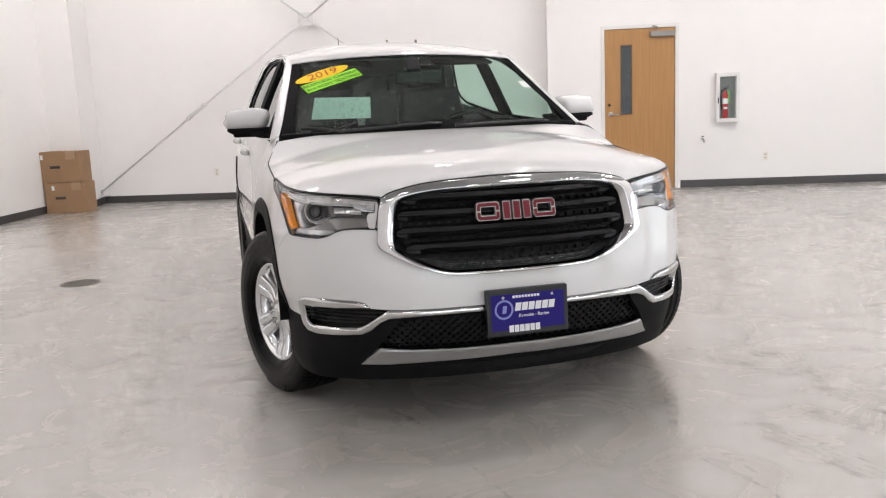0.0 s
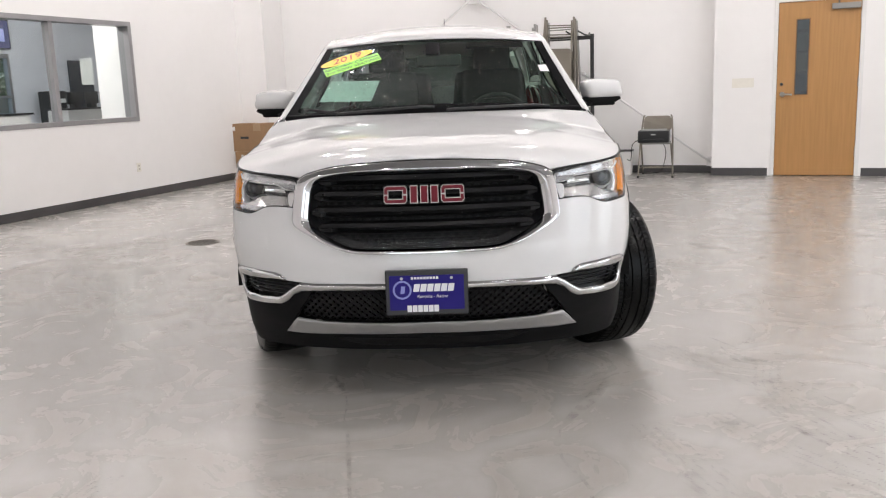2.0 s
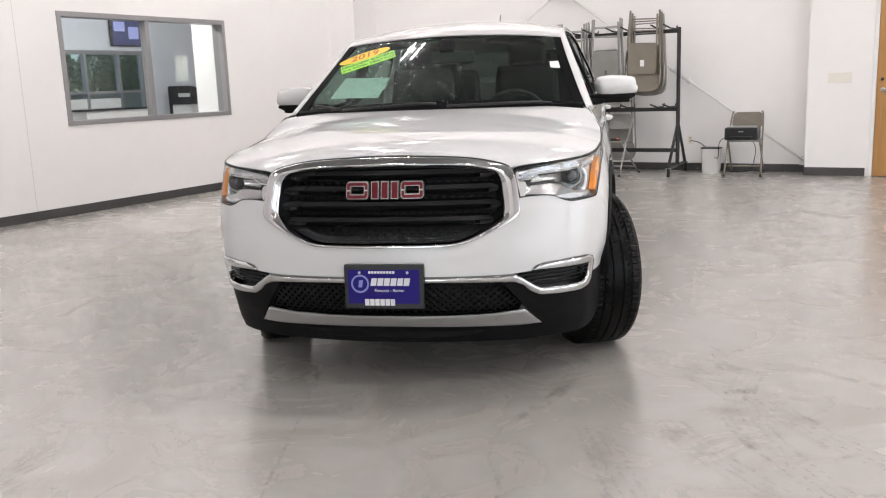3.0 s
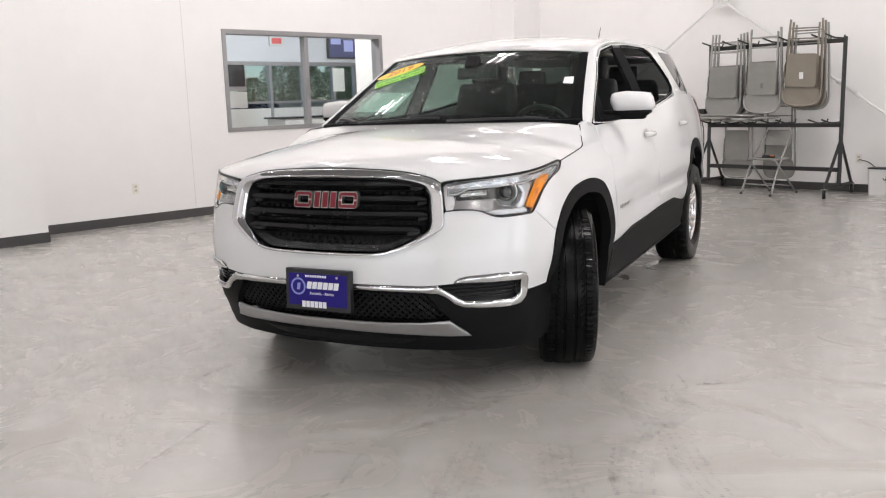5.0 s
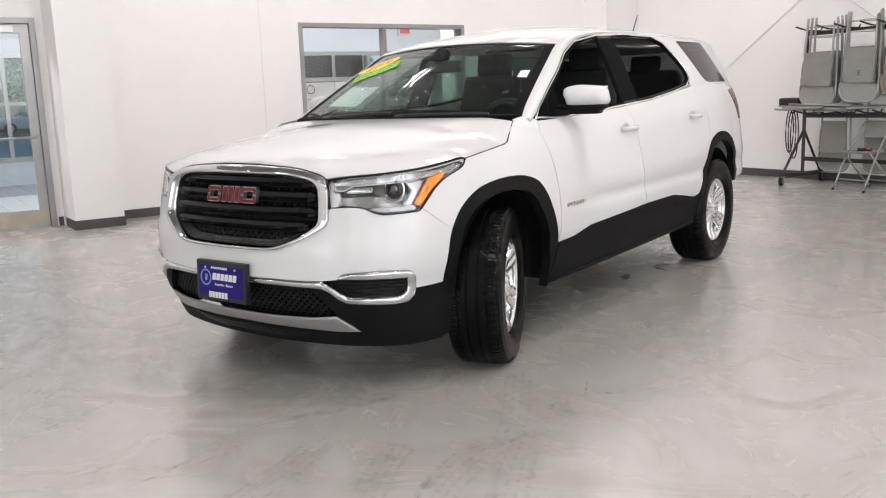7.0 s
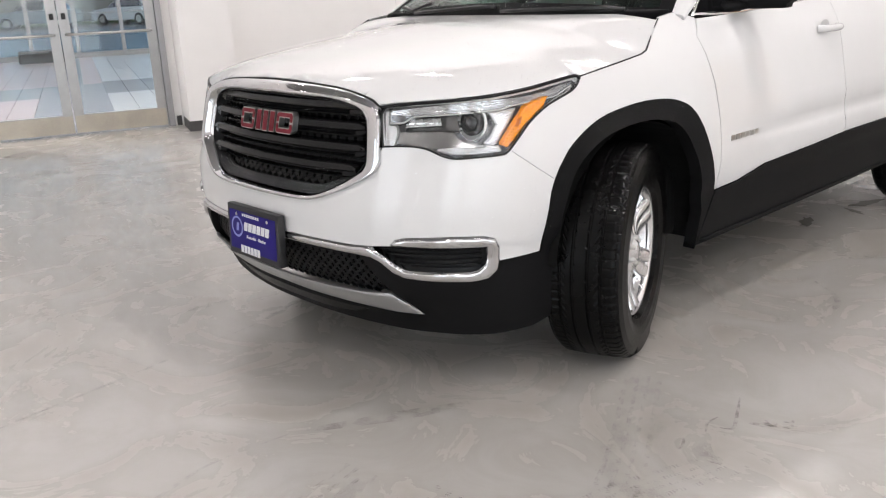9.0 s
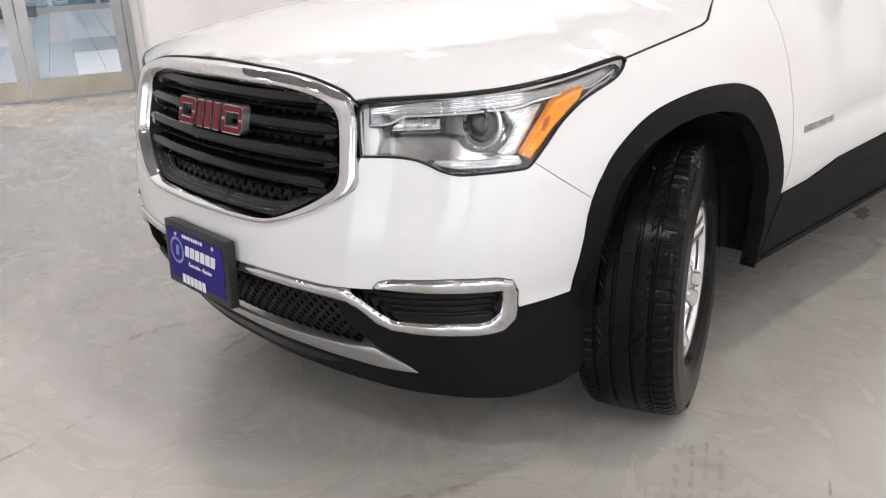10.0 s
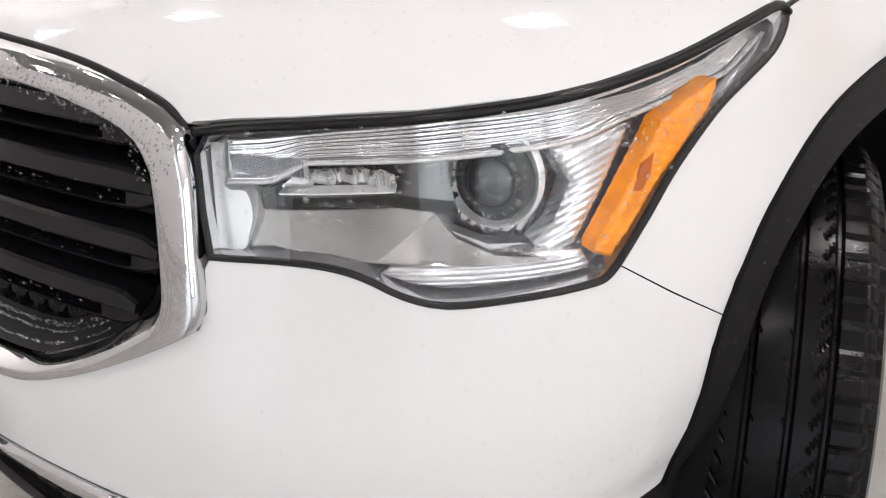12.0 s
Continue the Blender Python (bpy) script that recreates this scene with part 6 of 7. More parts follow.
# ---- fire extinguisher cabinet ----
ext = thing("extinguisher_cabinet", "white wall cabinet with a glazed front", "fire cabinet", ROOM)
WHITEMETAL = mat("white_enamel_metal", (0.74, 0.73, 0.71), 0.4, var=0.02)
e0, e1, ez0, ez1 = 2.620, 2.925, .870, 1.520
part("back", block(e0 + .02, e1 - .02, DOORW - .012, DOORW - .001, ez0 + .02, ez1 - .02), mat("grey_cabinet_back", (0.22, 0.23, 0.22), 0.5), ext)
bm = bmesh.new()
for a, b, c, d in ((e0, e0 + .045, ez0, ez1), (e1 - .045, e1, ez0, ez1), (e0 + .045, e1 - .045, ez0, ez0 + .05), (e0 + .045, e1 - .045, ez1 - .05, ez1)):
    brick(bm, a, b, DOORW - .10, DOORW - .001, c, d, .006)
part("frame", bm, WHITEMETAL, ext)
g = part("glass", block(e0 + .045, e1 - .045, DOORW - .088, DOORW - .084, ez0 + .05, ez1 - .05), CLEAR, ext)
g.visible_shadow = False
part("latch", block(e0 + .018, e0 + .032, DOORW - .112, DOORW - .1, 1.12, 1.20, .003), PLAINBLACK, ext)
fe = thing("fire_extinguisher", "red fire extinguisher with a green tag", "extinguisher", ROOM @ pose(2.745, DOORW - .052, ez0 + .052))
part("cylinder", lathe(bmesh.new(), [(.0005, 0), (.036, 0), (.040, .006), (.040, .30), (.034, .33), (.018, .352), (.014, .37), (.0005, .37)], steps=28), REDCAN, fe, smooth=True)
bm = tube(bmesh.new(), [(0, 0, .37), (0, 0, .40)], .013, 8)
tube(bm, [(-.01, 0, .405), (.05, 0, .425)], .007, 6)
tube(bm, [(-.01, 0, .39), (.05, 0, .395)], .006, 6)
part("valve", bm, PLAINBLACK, fe)
part("hose", tube(bmesh.new(), catmull([(-.012, 0, .385), (-.05, -.01, .36), (-.056, -.01, .25), (-.046, -.005, .12)], 4), .008, 6), RUBBER, fe, smooth=True)
part("label", lathe(bmesh.new(), [(.0406, .19), (.0406, .26)], steps=14, arc=(200, 340)), PAPER, fe, "white instruction label")
part("label", lathe(bmesh.new(), [(.0406, .12), (.0406, .15)], steps=12, arc=(230, 310)), PAPER, fe)
part("tag", block(.030, .055, -.012, -.010, .20, .36), GREENTAG, fe, "green inspection tag")


# ---- switches, sockets, tap ----
def face_plate(name, label, category, m, w, h, slots):
    t = thing(name, label, category, m)
    part("cover", block(-w / 2, w / 2, -.007, 0, -h / 2, h / 2, .003), IVORY, t)
    for x, z, sw, sh in slots:
        part("slot" if sh > sw or sw < .02 else "insert", block(x - sw / 2, x + sw / 2, -.010, -.006, z - sh / 2, z + sh / 2, .001), IVORY if sw < .015 else mat("dark_slot", (.5, .47, .41), .5) if "dark_slot" not in bpy.data.materials else bpy.data.materials["dark_slot"], t)
    return t


face_plate("switch_plate", "ivory wall plate with five switches", "light switch", at_room(.761, DOORW, 1.188), .265, .118, [(x, 0, .010, .024) for x in (-.092, -.046, 0, .046, .092)])
for r, s, z, turn in ((-4.46, BACK, .41, 0), (-1.11, BACK, .418, 0), (3.298, DOORW, .394, 0), (LEFT, 2.165, .407, 90), (LEFT, 5.85, .395, 90)):
    face_plate("wall_socket", "ivory double wall socket", "socket", at_room(r, s, z, turn), .072, .115, [(0, .022, .03, .026), (0, -.022, .03, .026)])
tap = thing("wall_spigot", "small metal hose tap on the wall", "tap", at_room(2.46, DOORW, .655))
bm = tube(bmesh.new(), [(0, 0, 0), (0, -.06, 0), (.005, -.09, -.015), (.01, -.095, -.05)], [.014, .014, .013, .015], 10)
part("spout", bm, STEEL, tap, smooth=True)
part("knob", lathe(bmesh.new(), [(.0005, .01), (.018, .008), (.02, 0), (.0005, -.004)], pose(-.005, -.06, .03), 12), PLAINBLACK, tap)

# ---- cross bracing on the back wall ----
brace = thing("wall_bracing", "white steel rod cross bracing with turnbuckles", "bracing", ROOM)
SB = BACK - .17
NODE = (-2.93, SB, 2.52)
part("node_plate", block(NODE[0] - .12, NODE[0] + .10, SB - .01, SB + .01, 2.42, 2.60, .004), RODWHITE, brace)
part("node_stub", block(NODE[0] - .05, NODE[0] + .05, SB + .01, BACK, 2.46, 2.58, .004), RODWHITE, brace)
for end, tb in (((-6.19, SB, .17), .52), ((.37, SB, .16), .52), ((-5.9, SB, 4.75), None), ((.1, SB, 4.75), None)):
    rod = part("rod", tube(bmesh.new(), [NODE, end], .014, 8), RODWHITE, brace, smooth=True)
    if tb:
        p, q = Vector(NODE), Vector(end)
        d = (q - p).normalized()
        c = p.lerp(q, tb)
        u = d.cross(Vector((0, 1, 0)))
        bm = bmesh.new()
        for sgn in (-1, 1):
            tube(bm, [c - d * .14 + u * .02 * sgn, c + d * .14 + u * .02 * sgn], .008, 6)
        for k in (-.15, .15):
            tube(bm, [c + d * (k - .025), c + d * (k + .025)], .030, 8)
        part("turnbuckle", bm, RODWHITE, brace, smooth=True)
    part("end_plate", block(end[0] - .05, end[0] + .05, SB - .006, BACK, end[2] - .05, end[2] + .05), RODWHITE, brace)

# ---- cartons in the corner ----
for z, dr_, lift in ((0.0, .015, 0), (.421, -.012, 1)):
    bx = thing("carton", "brown cardboard carton taped shut", "box", ROOM @ pose(-6.22 + dr_, 8.095, z, 0, 0, 1.5 * (1 - 2 * lift)), group="cartons in the corner")
    part("body", block(-.294, .294, -.135, .135, 0, .418, .006), CARD, bx)
    part("tape", block(.09, .22, -.1365, -.135, .31, .4185), TAPE, bx)
    part("tape", block(.09, .22, -.1365, .1365, .4178, .4192), TAPE, bx)
    part("print_bar", block(-.15, -.005, -.1362, -.135, .19, .225), INK, bx, "dark printed bar")
    part("sticker", block(-.28 + .09 * (1 - lift), -.24 + .09 * (1 - lift), -.1366, -.135, .315, .375), PAPER, bx)


# ---- folding chairs and their rack ----
def pan(bm, w0, w1, z0, z1, y, bend, cut=.05, thick=.006):
    """A pressed sheet with rounded corners, upright at y."""
    pts = rounded([(-w0, z0), (w0, z0), (w1, z1), (-w1, z1)], 4, cut)
    f, b = [], []
    for x, z in pts:
        k = bend * (1 - (x / max(w0, w1)) ** 2)
        f.append(bm.verts.new((x, y - thick / 2 - k, z)))
        b.append(bm.verts.new((x, y + thick / 2 - k, z)))
    bm.faces.new(f), bm.faces.new(b[::-1])
    for i in range(len(f)):
        n = (i + 1) % len(f)
        bm.faces.new((f[i], b[i], b[n], f[n]))
    bmesh.ops.recalc_face_normals(bm, faces=bm.faces)
    return bm


def folded_chair(m, metal, seat, label, group="folding chairs on the rack"):
    """A folded steel chair hung upside down: legs up, back rest at the bottom."""
    c = thing("folding_chair", label, "chair", m, group=group)
    for sx in (-1, 1):
        part("frame_tube", tube(bmesh.new(), catmull([(sx * .17, .02, 1.03), (sx * .19, .02, .6), (sx * .207, .01, .20), (sx * .200, 0, .10), (sx * .165, 0, .03), (sx * .08, 0, .002), (0, 0, 0)], 4), .013, 8), metal, c, smooth=True)
        part("leg", tube(bmesh.new(), [(sx * .155, -.02, .98), (sx * .165, -.02, .22)], .011, 6), metal, c, smooth=True)
    part("backrest", pan(bmesh.new(), .188, .200, .006, .27, .0, .006, .12), metal, c, smooth=False)
    part("seat", pan(bmesh.new(), .165, .158, .225, .62, -.030, .004, .035, .016), seat, c)
    for z in (.80, .92):
        part("crossbar", tube(bmesh.new(), [(-.16, .0, z), (.16, .0, z)], .009, 6), metal, c)
    return c


def open_chair(m, metal, label):
    c = thing("folding_chair", label, "chair", m)
    for sx in (-1, 1):
        part("front_leg", tube(bmesh.new(), catmull([(sx * .22, -.24, .008), (sx * .21, -.06, .40), (sx * .19, .16, .74), (sx * .17, .20, .80)], 4), .011, 8), metal, c, smooth=True)
        part("rear_leg", tube(bmesh.new(), [(sx * .20, .30, .008), (sx * .19, -.14, .44)], .011, 8), metal, c, smooth=True)
        for p in ((sx * .22, -.24), (sx * .20, .30)):
            part("foot", tube(bmesh.new(), [(p[0], p[1], 0), (p[0], p[1], .025)], .015, 8), RUBBER, c)
    part("seat", prism(rounded([(-.19, -.19), (.19, -.19), (.18, .18), (-.18, .18)], 4, .05), .435, .455), CHAIRSEAT, c)
    bm = bmesh.new()
    pan(bm, .195, .175, 0, .20, 0, -.03, .06)
    part("backrest", bm, metal, c, m=pose(0, .155, .60, -14, 0, 0))
    part("stretcher", tube(bmesh.new(), [(-.20, .20, .10), (.20, .20, .10)], .008, 6), metal, c)
    part("stretcher", tube(bmesh.new(), [(-.215, -.18, .13), (.215, -.18, .13)], .008, 6), metal, c)
    return c


rack = thing("chair_rack", "black steel rolling rack for folding chairs", "rack", ROOM)
SR = 8.60
for r in (-2.89, -1.15):
    part("post", tube(bmesh.new(), [(r, SR, .12), (r, SR, 1.90)], .026, 4), BLACKMETAL, rack)
    part("foot_bar", tube(bmesh.new(), [(r, 8.14, .12), (r, 9.02, .12)], .026, 4), BLACKMETAL, rack)
    for s in (8.18, 8.98):
        part("strut", tube(bmesh.new(), [(r, s, .13), (r, SR, .68)], .020, 4), BLACKMETAL, rack)
    for s in (8.17, 9.0):
        cs = new("caster")
        cs.parent = rack
        part("tyre", lathe(bmesh.new(), [(.03, -.018), (.060, -.018), (.064, -.009), (.064, .009), (.060, .018), (.03, .018)], pose(r, s, .064, 0, 90, 20), 20), RUBBER, cs, smooth=True)
        part("hub", lathe(bmesh.new(), [(.0005, -.024), (.036, -.022), (.036, .022), (.0005, .024)], pose(r, s, .064, 0, 90, 20), 14), STEEL, cs)
        part("fork", block(r - .030, r + .030, s - .035, s + .035, .100, .120, .004), STEEL, cs)
for z in (1.855, .855, .315):
    part("rail", block(-2.89, -1.15, SR - .025, SR + .025, z - .025, z + .025, .004), BLACKMETAL, rack)
for z in (1.875, .875):
    for k, r in enumerate((-2.80, -2.52, -2.30, -1.98, -1.78, -1.38, -1.22)):
        part("hook", tube(bmesh.new(), [(r, SR + .16, z + .05), (r, SR + .13, z + .012), (r, SR - .15, z + .012), (r - .05, SR - .30, z + .055)], .010, 6), BLACKMETAL, rack)
for i, (r, zb, mt, st, lab) in enumerate(((-2.585, 1.02, CHAIRGREY, CHAIRSEAT, "grey steel folding chair hung folded on the rack"),
                                          (-2.10, 1.05, CHAIRGREY, CHAIRSEAT, "grey steel folding chair hung folded on the rack"),
                                          (-1.56, 1.13, CHAIRTAN, CHAIRTAN, "tan steel folding chair hung folded on the rack"))):
    for k in range(3):
        folded_chair(ROOM @ pose(r + .02 * (k - 1) * (1 if i != 1 else -1), SR - .20 + .085 * k, zb - .03 - .035 * k * (i == 2) + .01 * k, 0, 2 - 2 * k * .6, 0) @ Matrix.Diagonal((1.13, 1, 1, 1)), mt if k < 2 else CHAIRGREY, st if k < 2 else CHAIRSEAT, lab if k < 2 else "grey steel folding chair hung folded on the rack")
for r, s in ((-2.50, SR + .05), (-1.98, SR + .16)):
    folded_chair(ROOM @ pose(r, s, .17, 0, 0, 0), CHAIRGREY, CHAIRSEAT, "grey steel folding chair hung low on the rack")
for k, (r, z, turn) in enumerate(((-2.05, .925, 84), (-1.90, .955, 96))):
    folded_chair(ROOM @ pose(r - .10 + .1 * k, SR - .12, z, 0, 0, turn) @ pose(0, 0, 0, -88, 0, 0), CHAIRGREY, CHAIRSEAT, "grey steel folding chair lying flat on the rack hooks")
for r, zb in ((-2.05, 1.30), (-1.56, 1.38)):
    if zb > 1.33:
        part("sticker", block(-.025, .025, -.0005, .0005, -.040, .040), PAPER, rack, m=pose(r, SR - .243, zb + .08))
    else:
        words("E", .085, INK, rack, pose(r, SR - .2435, zb + .05, 90, 0, 0))
open_chair(ROOM @ pose(-1.95, 8.40, 0, 0, 0, -12), CHAIRGREY, "open grey folding chair standing before the rack")
open_chair(ROOM @ pose(-.30, 8.66, 0, 0, 0, 4), CHAIRTAN, "open tan folding chair with a printer on it")
pr = thing("printer", "dark desktop printer lying on a folding chair", "printer", ROOM @ pose(-.33, 8.62, .456, 0, 0, 4))
part("case", block(-.20, .20, -.16, .16, 0, .155, .02), PLAINBLACK, pr)
part("lid", block(-.16, .16, -.13, .13, .155, .168, .006), mat("grey_printer_lid", (.30, .30, .30), .4), pr)
part("tray", block(-.13, .13, -.19, -.15, .03, .05, .004), PLAINBLACK, pr)
part("panel", block(-.03, .03, -.163, -.158, .10, .115), STEEL, pr)
gun = thing("heat_gun", "small orange-lit tool lying on the chair seat", "tool", ROOM @ pose(-1.93, 8.36, .456, 0, 0, 20))
part("body", tube(bmesh.new(), [(-.08, 0, .018), (.07, 0, .018)], .017, 8), PLAINBLACK, gun)
part("cap", tube(bmesh.new(), [(.02, -.02, .03), (.06, -.02, .03)], .009, 8), mat("orange_plastic", (.8, .16, .02), .4), gun)
bn = thing("waste_bin", "small white plastic bin with a dark rim", "bin", ROOM @ pose(-.77, 8.87, 0))
bm = prism(rounded([(-.12, -.09), (.12, -.09), (.12, .09), (-.12, .09)], 4, .03), 0, .32)
for v in bm.verts:
    if v.co.z < .1:
        v.co.x *= .88
        v.co.y *= .88
part("body", bm, mat("white_bin_plastic", (.68, .67, .65), .45, var=.03), bn)
part("rim", prism(rounded([(-.125, -.095), (.125, -.095), (.125, .095), (-.125, .095)], 4, .03), .32, .335), PLAINBLACK, bn)
cb = thing("power_cable", "thin black cable hanging from the printer to the socket", "cable", ROOM)
part("cable", tube(bmesh.new(), catmull([(-.50, 8.62, .50), (-.62, 8.66, .42), (-.66, 8.72, .20), (-.82, 8.92, .30), (-.98, 9.06, .38), (-1.10, 9.075, .41)], 6), .005, 6), RUBBER, cb, smooth=True)
cb2 = thing("power_cable", "thin black cable lying on the floor behind the chair", "cable", ROOM)
part("cable", tube(bmesh.new(), catmull([(-.24, 8.75, .46), (-.20, 8.82, .30), (-.26, 8.85, .06), (-.40, 8.95, .008), (-.60, 9.0, .008)], 6), .005, 6), RUBBER, cb2, smooth=True)
hs = thing("hose_reel", "black extension cable coiled over the rack end", "cable", ROOM)
for k in range(3):
    pts = [(-3.06 + .022 * k + .055 * math.cos(a), 8.55 + .02 * k, .66 + (.27 + .02 * k) * math.sin(a) - .02 * k) for a in np.linspace(0, 2 * math.pi, 25)[:-1]]
    part("loop", tube(bmesh.new(), pts, .007, 6, closed=True), RUBBER, hs, smooth=True)
part("head", block(-3.20, -2.92, 8.50, 8.64, .98, 1.08, .03), PLAINBLACK, hs)

# ---- floor drain, stains and tyre marks ----
dn = thing("floor_drain", "small dark grated drain set in the floor", "drain", ROOM @ pose(-3.50, 3.13, 0), kind="structure")
part("rim", lathe(bmesh.new(), [(.15, .0005), (.15, .003), (.125, .003), (.125, .0005)], steps=32), mat("dull_drain_metal", (.17, .15, .125), .5, metal=.6, var=.2, scale=20), dn)
# Flat black disc paints the shade below the grate; no hole is cut.
part("pit_shade", lathe(bmesh.new(), [(.0005, .0012), (.125, .0012)], steps=24), INK, dn)
for k in range(7):
    x = -.105 + .035 * k
    h = math.sqrt(max(0, .0156 - x * x))
    part("bar", block(x - .008, x + .008, -h, h, .0014, .003), bpy.data.materials["dull_drain_metal"], dn)
TYREMARK = stain_mat("tyre_dirt", (0.19, 0.145, 0.10), .50, 34, most=.32)
FAINT = stain_mat("worn_tyre_film", (0.27, 0.25, 0.22), .42, 9, most=.22)
DIRT = stain_mat("dried_dirt", (0.17, 0.13, 0.09), .52, 18, most=.30)
PALEMARK = stain_mat("dried_water_mark", (0.46, 0.45, 0.43), .45, 7)


def strip(name, label, pts, width, material, z=.0009, lugs=0):
    """A flat mark along a smooth path on the floor; lugs: how many crosswise bars it breaks into."""
    p = catmull([(a, b, 0) for a, b in pts], 12)
    bm = bmesh.new()
    n = len(p)
    rows = []
    for i in range(n):
        d = (p[min(i + 1, n - 1)] - p[max(i - 1, 0)]).normalized()
        w = Vector((-d.y, d.x, 0)) * width / 2 * (1 if lugs else (.35 + .65 * math.sin(math.pi * (i + .5) / n)))
        rows.append((p[i] + w, p[i] - w))
    if lugs:
        for i in range(n - 1):
            for k in range(lugs):
                f0, f1 = k / lugs, (k + .55) / lugs
                q = [rows[i][0].lerp(rows[i + 1][0], f0), rows[i][1].lerp(rows[i + 1][1], f0), rows[i][1].lerp(rows[i + 1][1], f1), rows[i][0].lerp(rows[i + 1][0], f1)]
                bm.faces.new([bm.verts.new((v.x, v.y, z)) for v in q])
    else:
        vs = [[bm.verts.new((a.x, a.y, z)), bm.verts.new((b.x, b.y, z))] for a, b in rows]
        for a, b in zip(vs, vs[1:]):
            bm.faces.new((a[0], a[1], b[1], b[0]))
    bmesh.ops.recalc_face_normals(bm, faces=bm.faces)
    ob = part(name, bm, material, m=ROOM)
    return tagged(ob, label, "floor mark", kind="stuff")


TRACKS = [[(1.22, .95), (1.24, .57), (1.40, .22), (1.70, -.15), (2.2, -.55)], [(1.02, .25), (1.28, -.02), (1.70, -.35), (2.2, -.75)], [(.80, .06), (.92, -.12), (1.10, -.40), (1.40, -.75)],
          [(1.30, .62), (1.62, .30), (2.05, .05), (2.6, -.1)], [(-.9, -.95), (-.88, -1.5), (-.95, -2.1)], [(.66, 1.10), (.86, .93), (1.06, .76), (1.28, .55)]]
for pts in TRACKS:
    for d, w in ((0, .016), (.034, .013), (.066, .013), (.100, .016)):
        strip("tyre_mark", "brown tyre tread print on the floor", [(a + d, b + d * .55) for a, b in pts], w, TYREMARK, lugs=3)
    strip("tyre_film", "worn tyre track across the floor", [(a + .05, b + .03) for a, b in pts], .19, FAINT, z=.0006)
for pts in ([(2.0, 1.9), (2.15, 1.95), (2.3, 1.93)], [(1.16, 1.02), (1.20, .98), (1.27, .99)], [(-3.5, 3.2), (-3.3, 3.15), (-3.1, 3.2)]):
    strip("dirt_patch", "crumbs of dried dirt on the floor", pts, .06, DIRT)
PRINT = stain_mat("fresh_tyre_dirt", (0.11, 0.075, 0.045), .58, 45, most=.42)
for pts, w in (([(1.128, 1.205), (1.145, 1.225), (1.165, 1.228)], .018), ([(1.135, 1.262), (1.155, 1.250), (1.180, 1.262)], .018), ([(1.160, 1.236), (1.172, 1.256), (1.165, 1.280)], .013), ([(1.190, 1.275), (1.200, 1.292), (1.192, 1.312)], .015),
               ([(1.165, 1.300), (1.180, 1.318), (1.172, 1.332)], .012), ([(.985, 1.295), (1.06, 1.22), (1.128, 1.145), (1.108, 1.112)], .011), ([(1.055, 1.150), (1.07, 1.10), (1.11, 1.06)], .009), ([(1.10, .985), (1.13, .965), (1.155, .93)], .010), ([(.268, 1.820), (.274, 1.825), (.280, 1.831)], .014)):
    strip("dirt_print", "dark brown dirt pressed from a tyre tread", pts, w, PRINT, z=.0012)
for pts, w in (([(-.695, -.253), (-.73, -.12), (-.766, .01)], .034), ([(.12, -.94), (.025, -.77), (-.089, -.558), (-.225, -.313), (-.30, -.2)], .016), ([(.62, .52), (.60, .30), (.555, .0)], .06), ([(-.415, .035), (-.49, .13), (-.568, .225)], .022), ([(-.30, -.2), (-.35, -.08), (-.415, .035)], .010),
               ([(.55, -.05), (.62, -.30), (.78, -.55), (.80, -.9)], .014), ([(-1.55, .1), (-1.9, -.12), (-2.3, -.22)], .016)):
    strip("water_streak", "damp streak left by a tyre on the floor", pts, w, DIRT)
DAMP = mat("puddle_water", (0.25, 0.237, 0.22), 0.12, spec=0.5, coat=0.3)
for cx, cy, w, h, a in ((.62, 2.94, .03, .10, 20), (.70, 3.52, .035, .13, -15), (.56, 3.91, .06, .09, 40), (.40, 4.05, .05, .12, 10), (.72, 3.30, .02, .07, 60)):
    pts = [(w * math.cos(k * .449) * (1 + .35 * math.sin(3 * k + cx * 9)), h * math.sin(k * .449) * (1 + .25 * math.cos(2 * k + cy * 7))) for k in range(14)]
    bm = bmesh.new()
    bm.faces.new([bm.verts.new((p.x, p.y, .0016)) for p in catmull([(x, y, 0) for x, y in pts], 3, closed=True)])
    bm.normal_update()
    tagged(part("puddle", bm, DAMP, m=pose(0, 0, -.018, .06, 0, 0) @ pose(cx, cy, 0, 0, 0, a)), "small puddle of rain water on the concrete", "puddle", kind="stuff")
rnd_f = random.Random(3)
for k in range(26):
    r, q, a = rnd_f.uniform(-3.5, 4.5), rnd_f.uniform(-2.0, 4.0), rnd_f.uniform(0, 6.28)
    n = rnd_f.uniform(.15, .6)
    bend = rnd_f.uniform(-.2, .2)
    strip("scuff", "faint scuff on the floor", [(r, q), (r + n * .5 * math.cos(a) - bend * n * math.sin(a), q + n * .5 * math.sin(a) + bend * n * math.cos(a)), (r + n * math.cos(a), q + n * math.sin(a))], rnd_f.uniform(.01, .05), rnd_f.choice((FAINT, FAINT, PALEMARK, DIRT)), z=.0007)

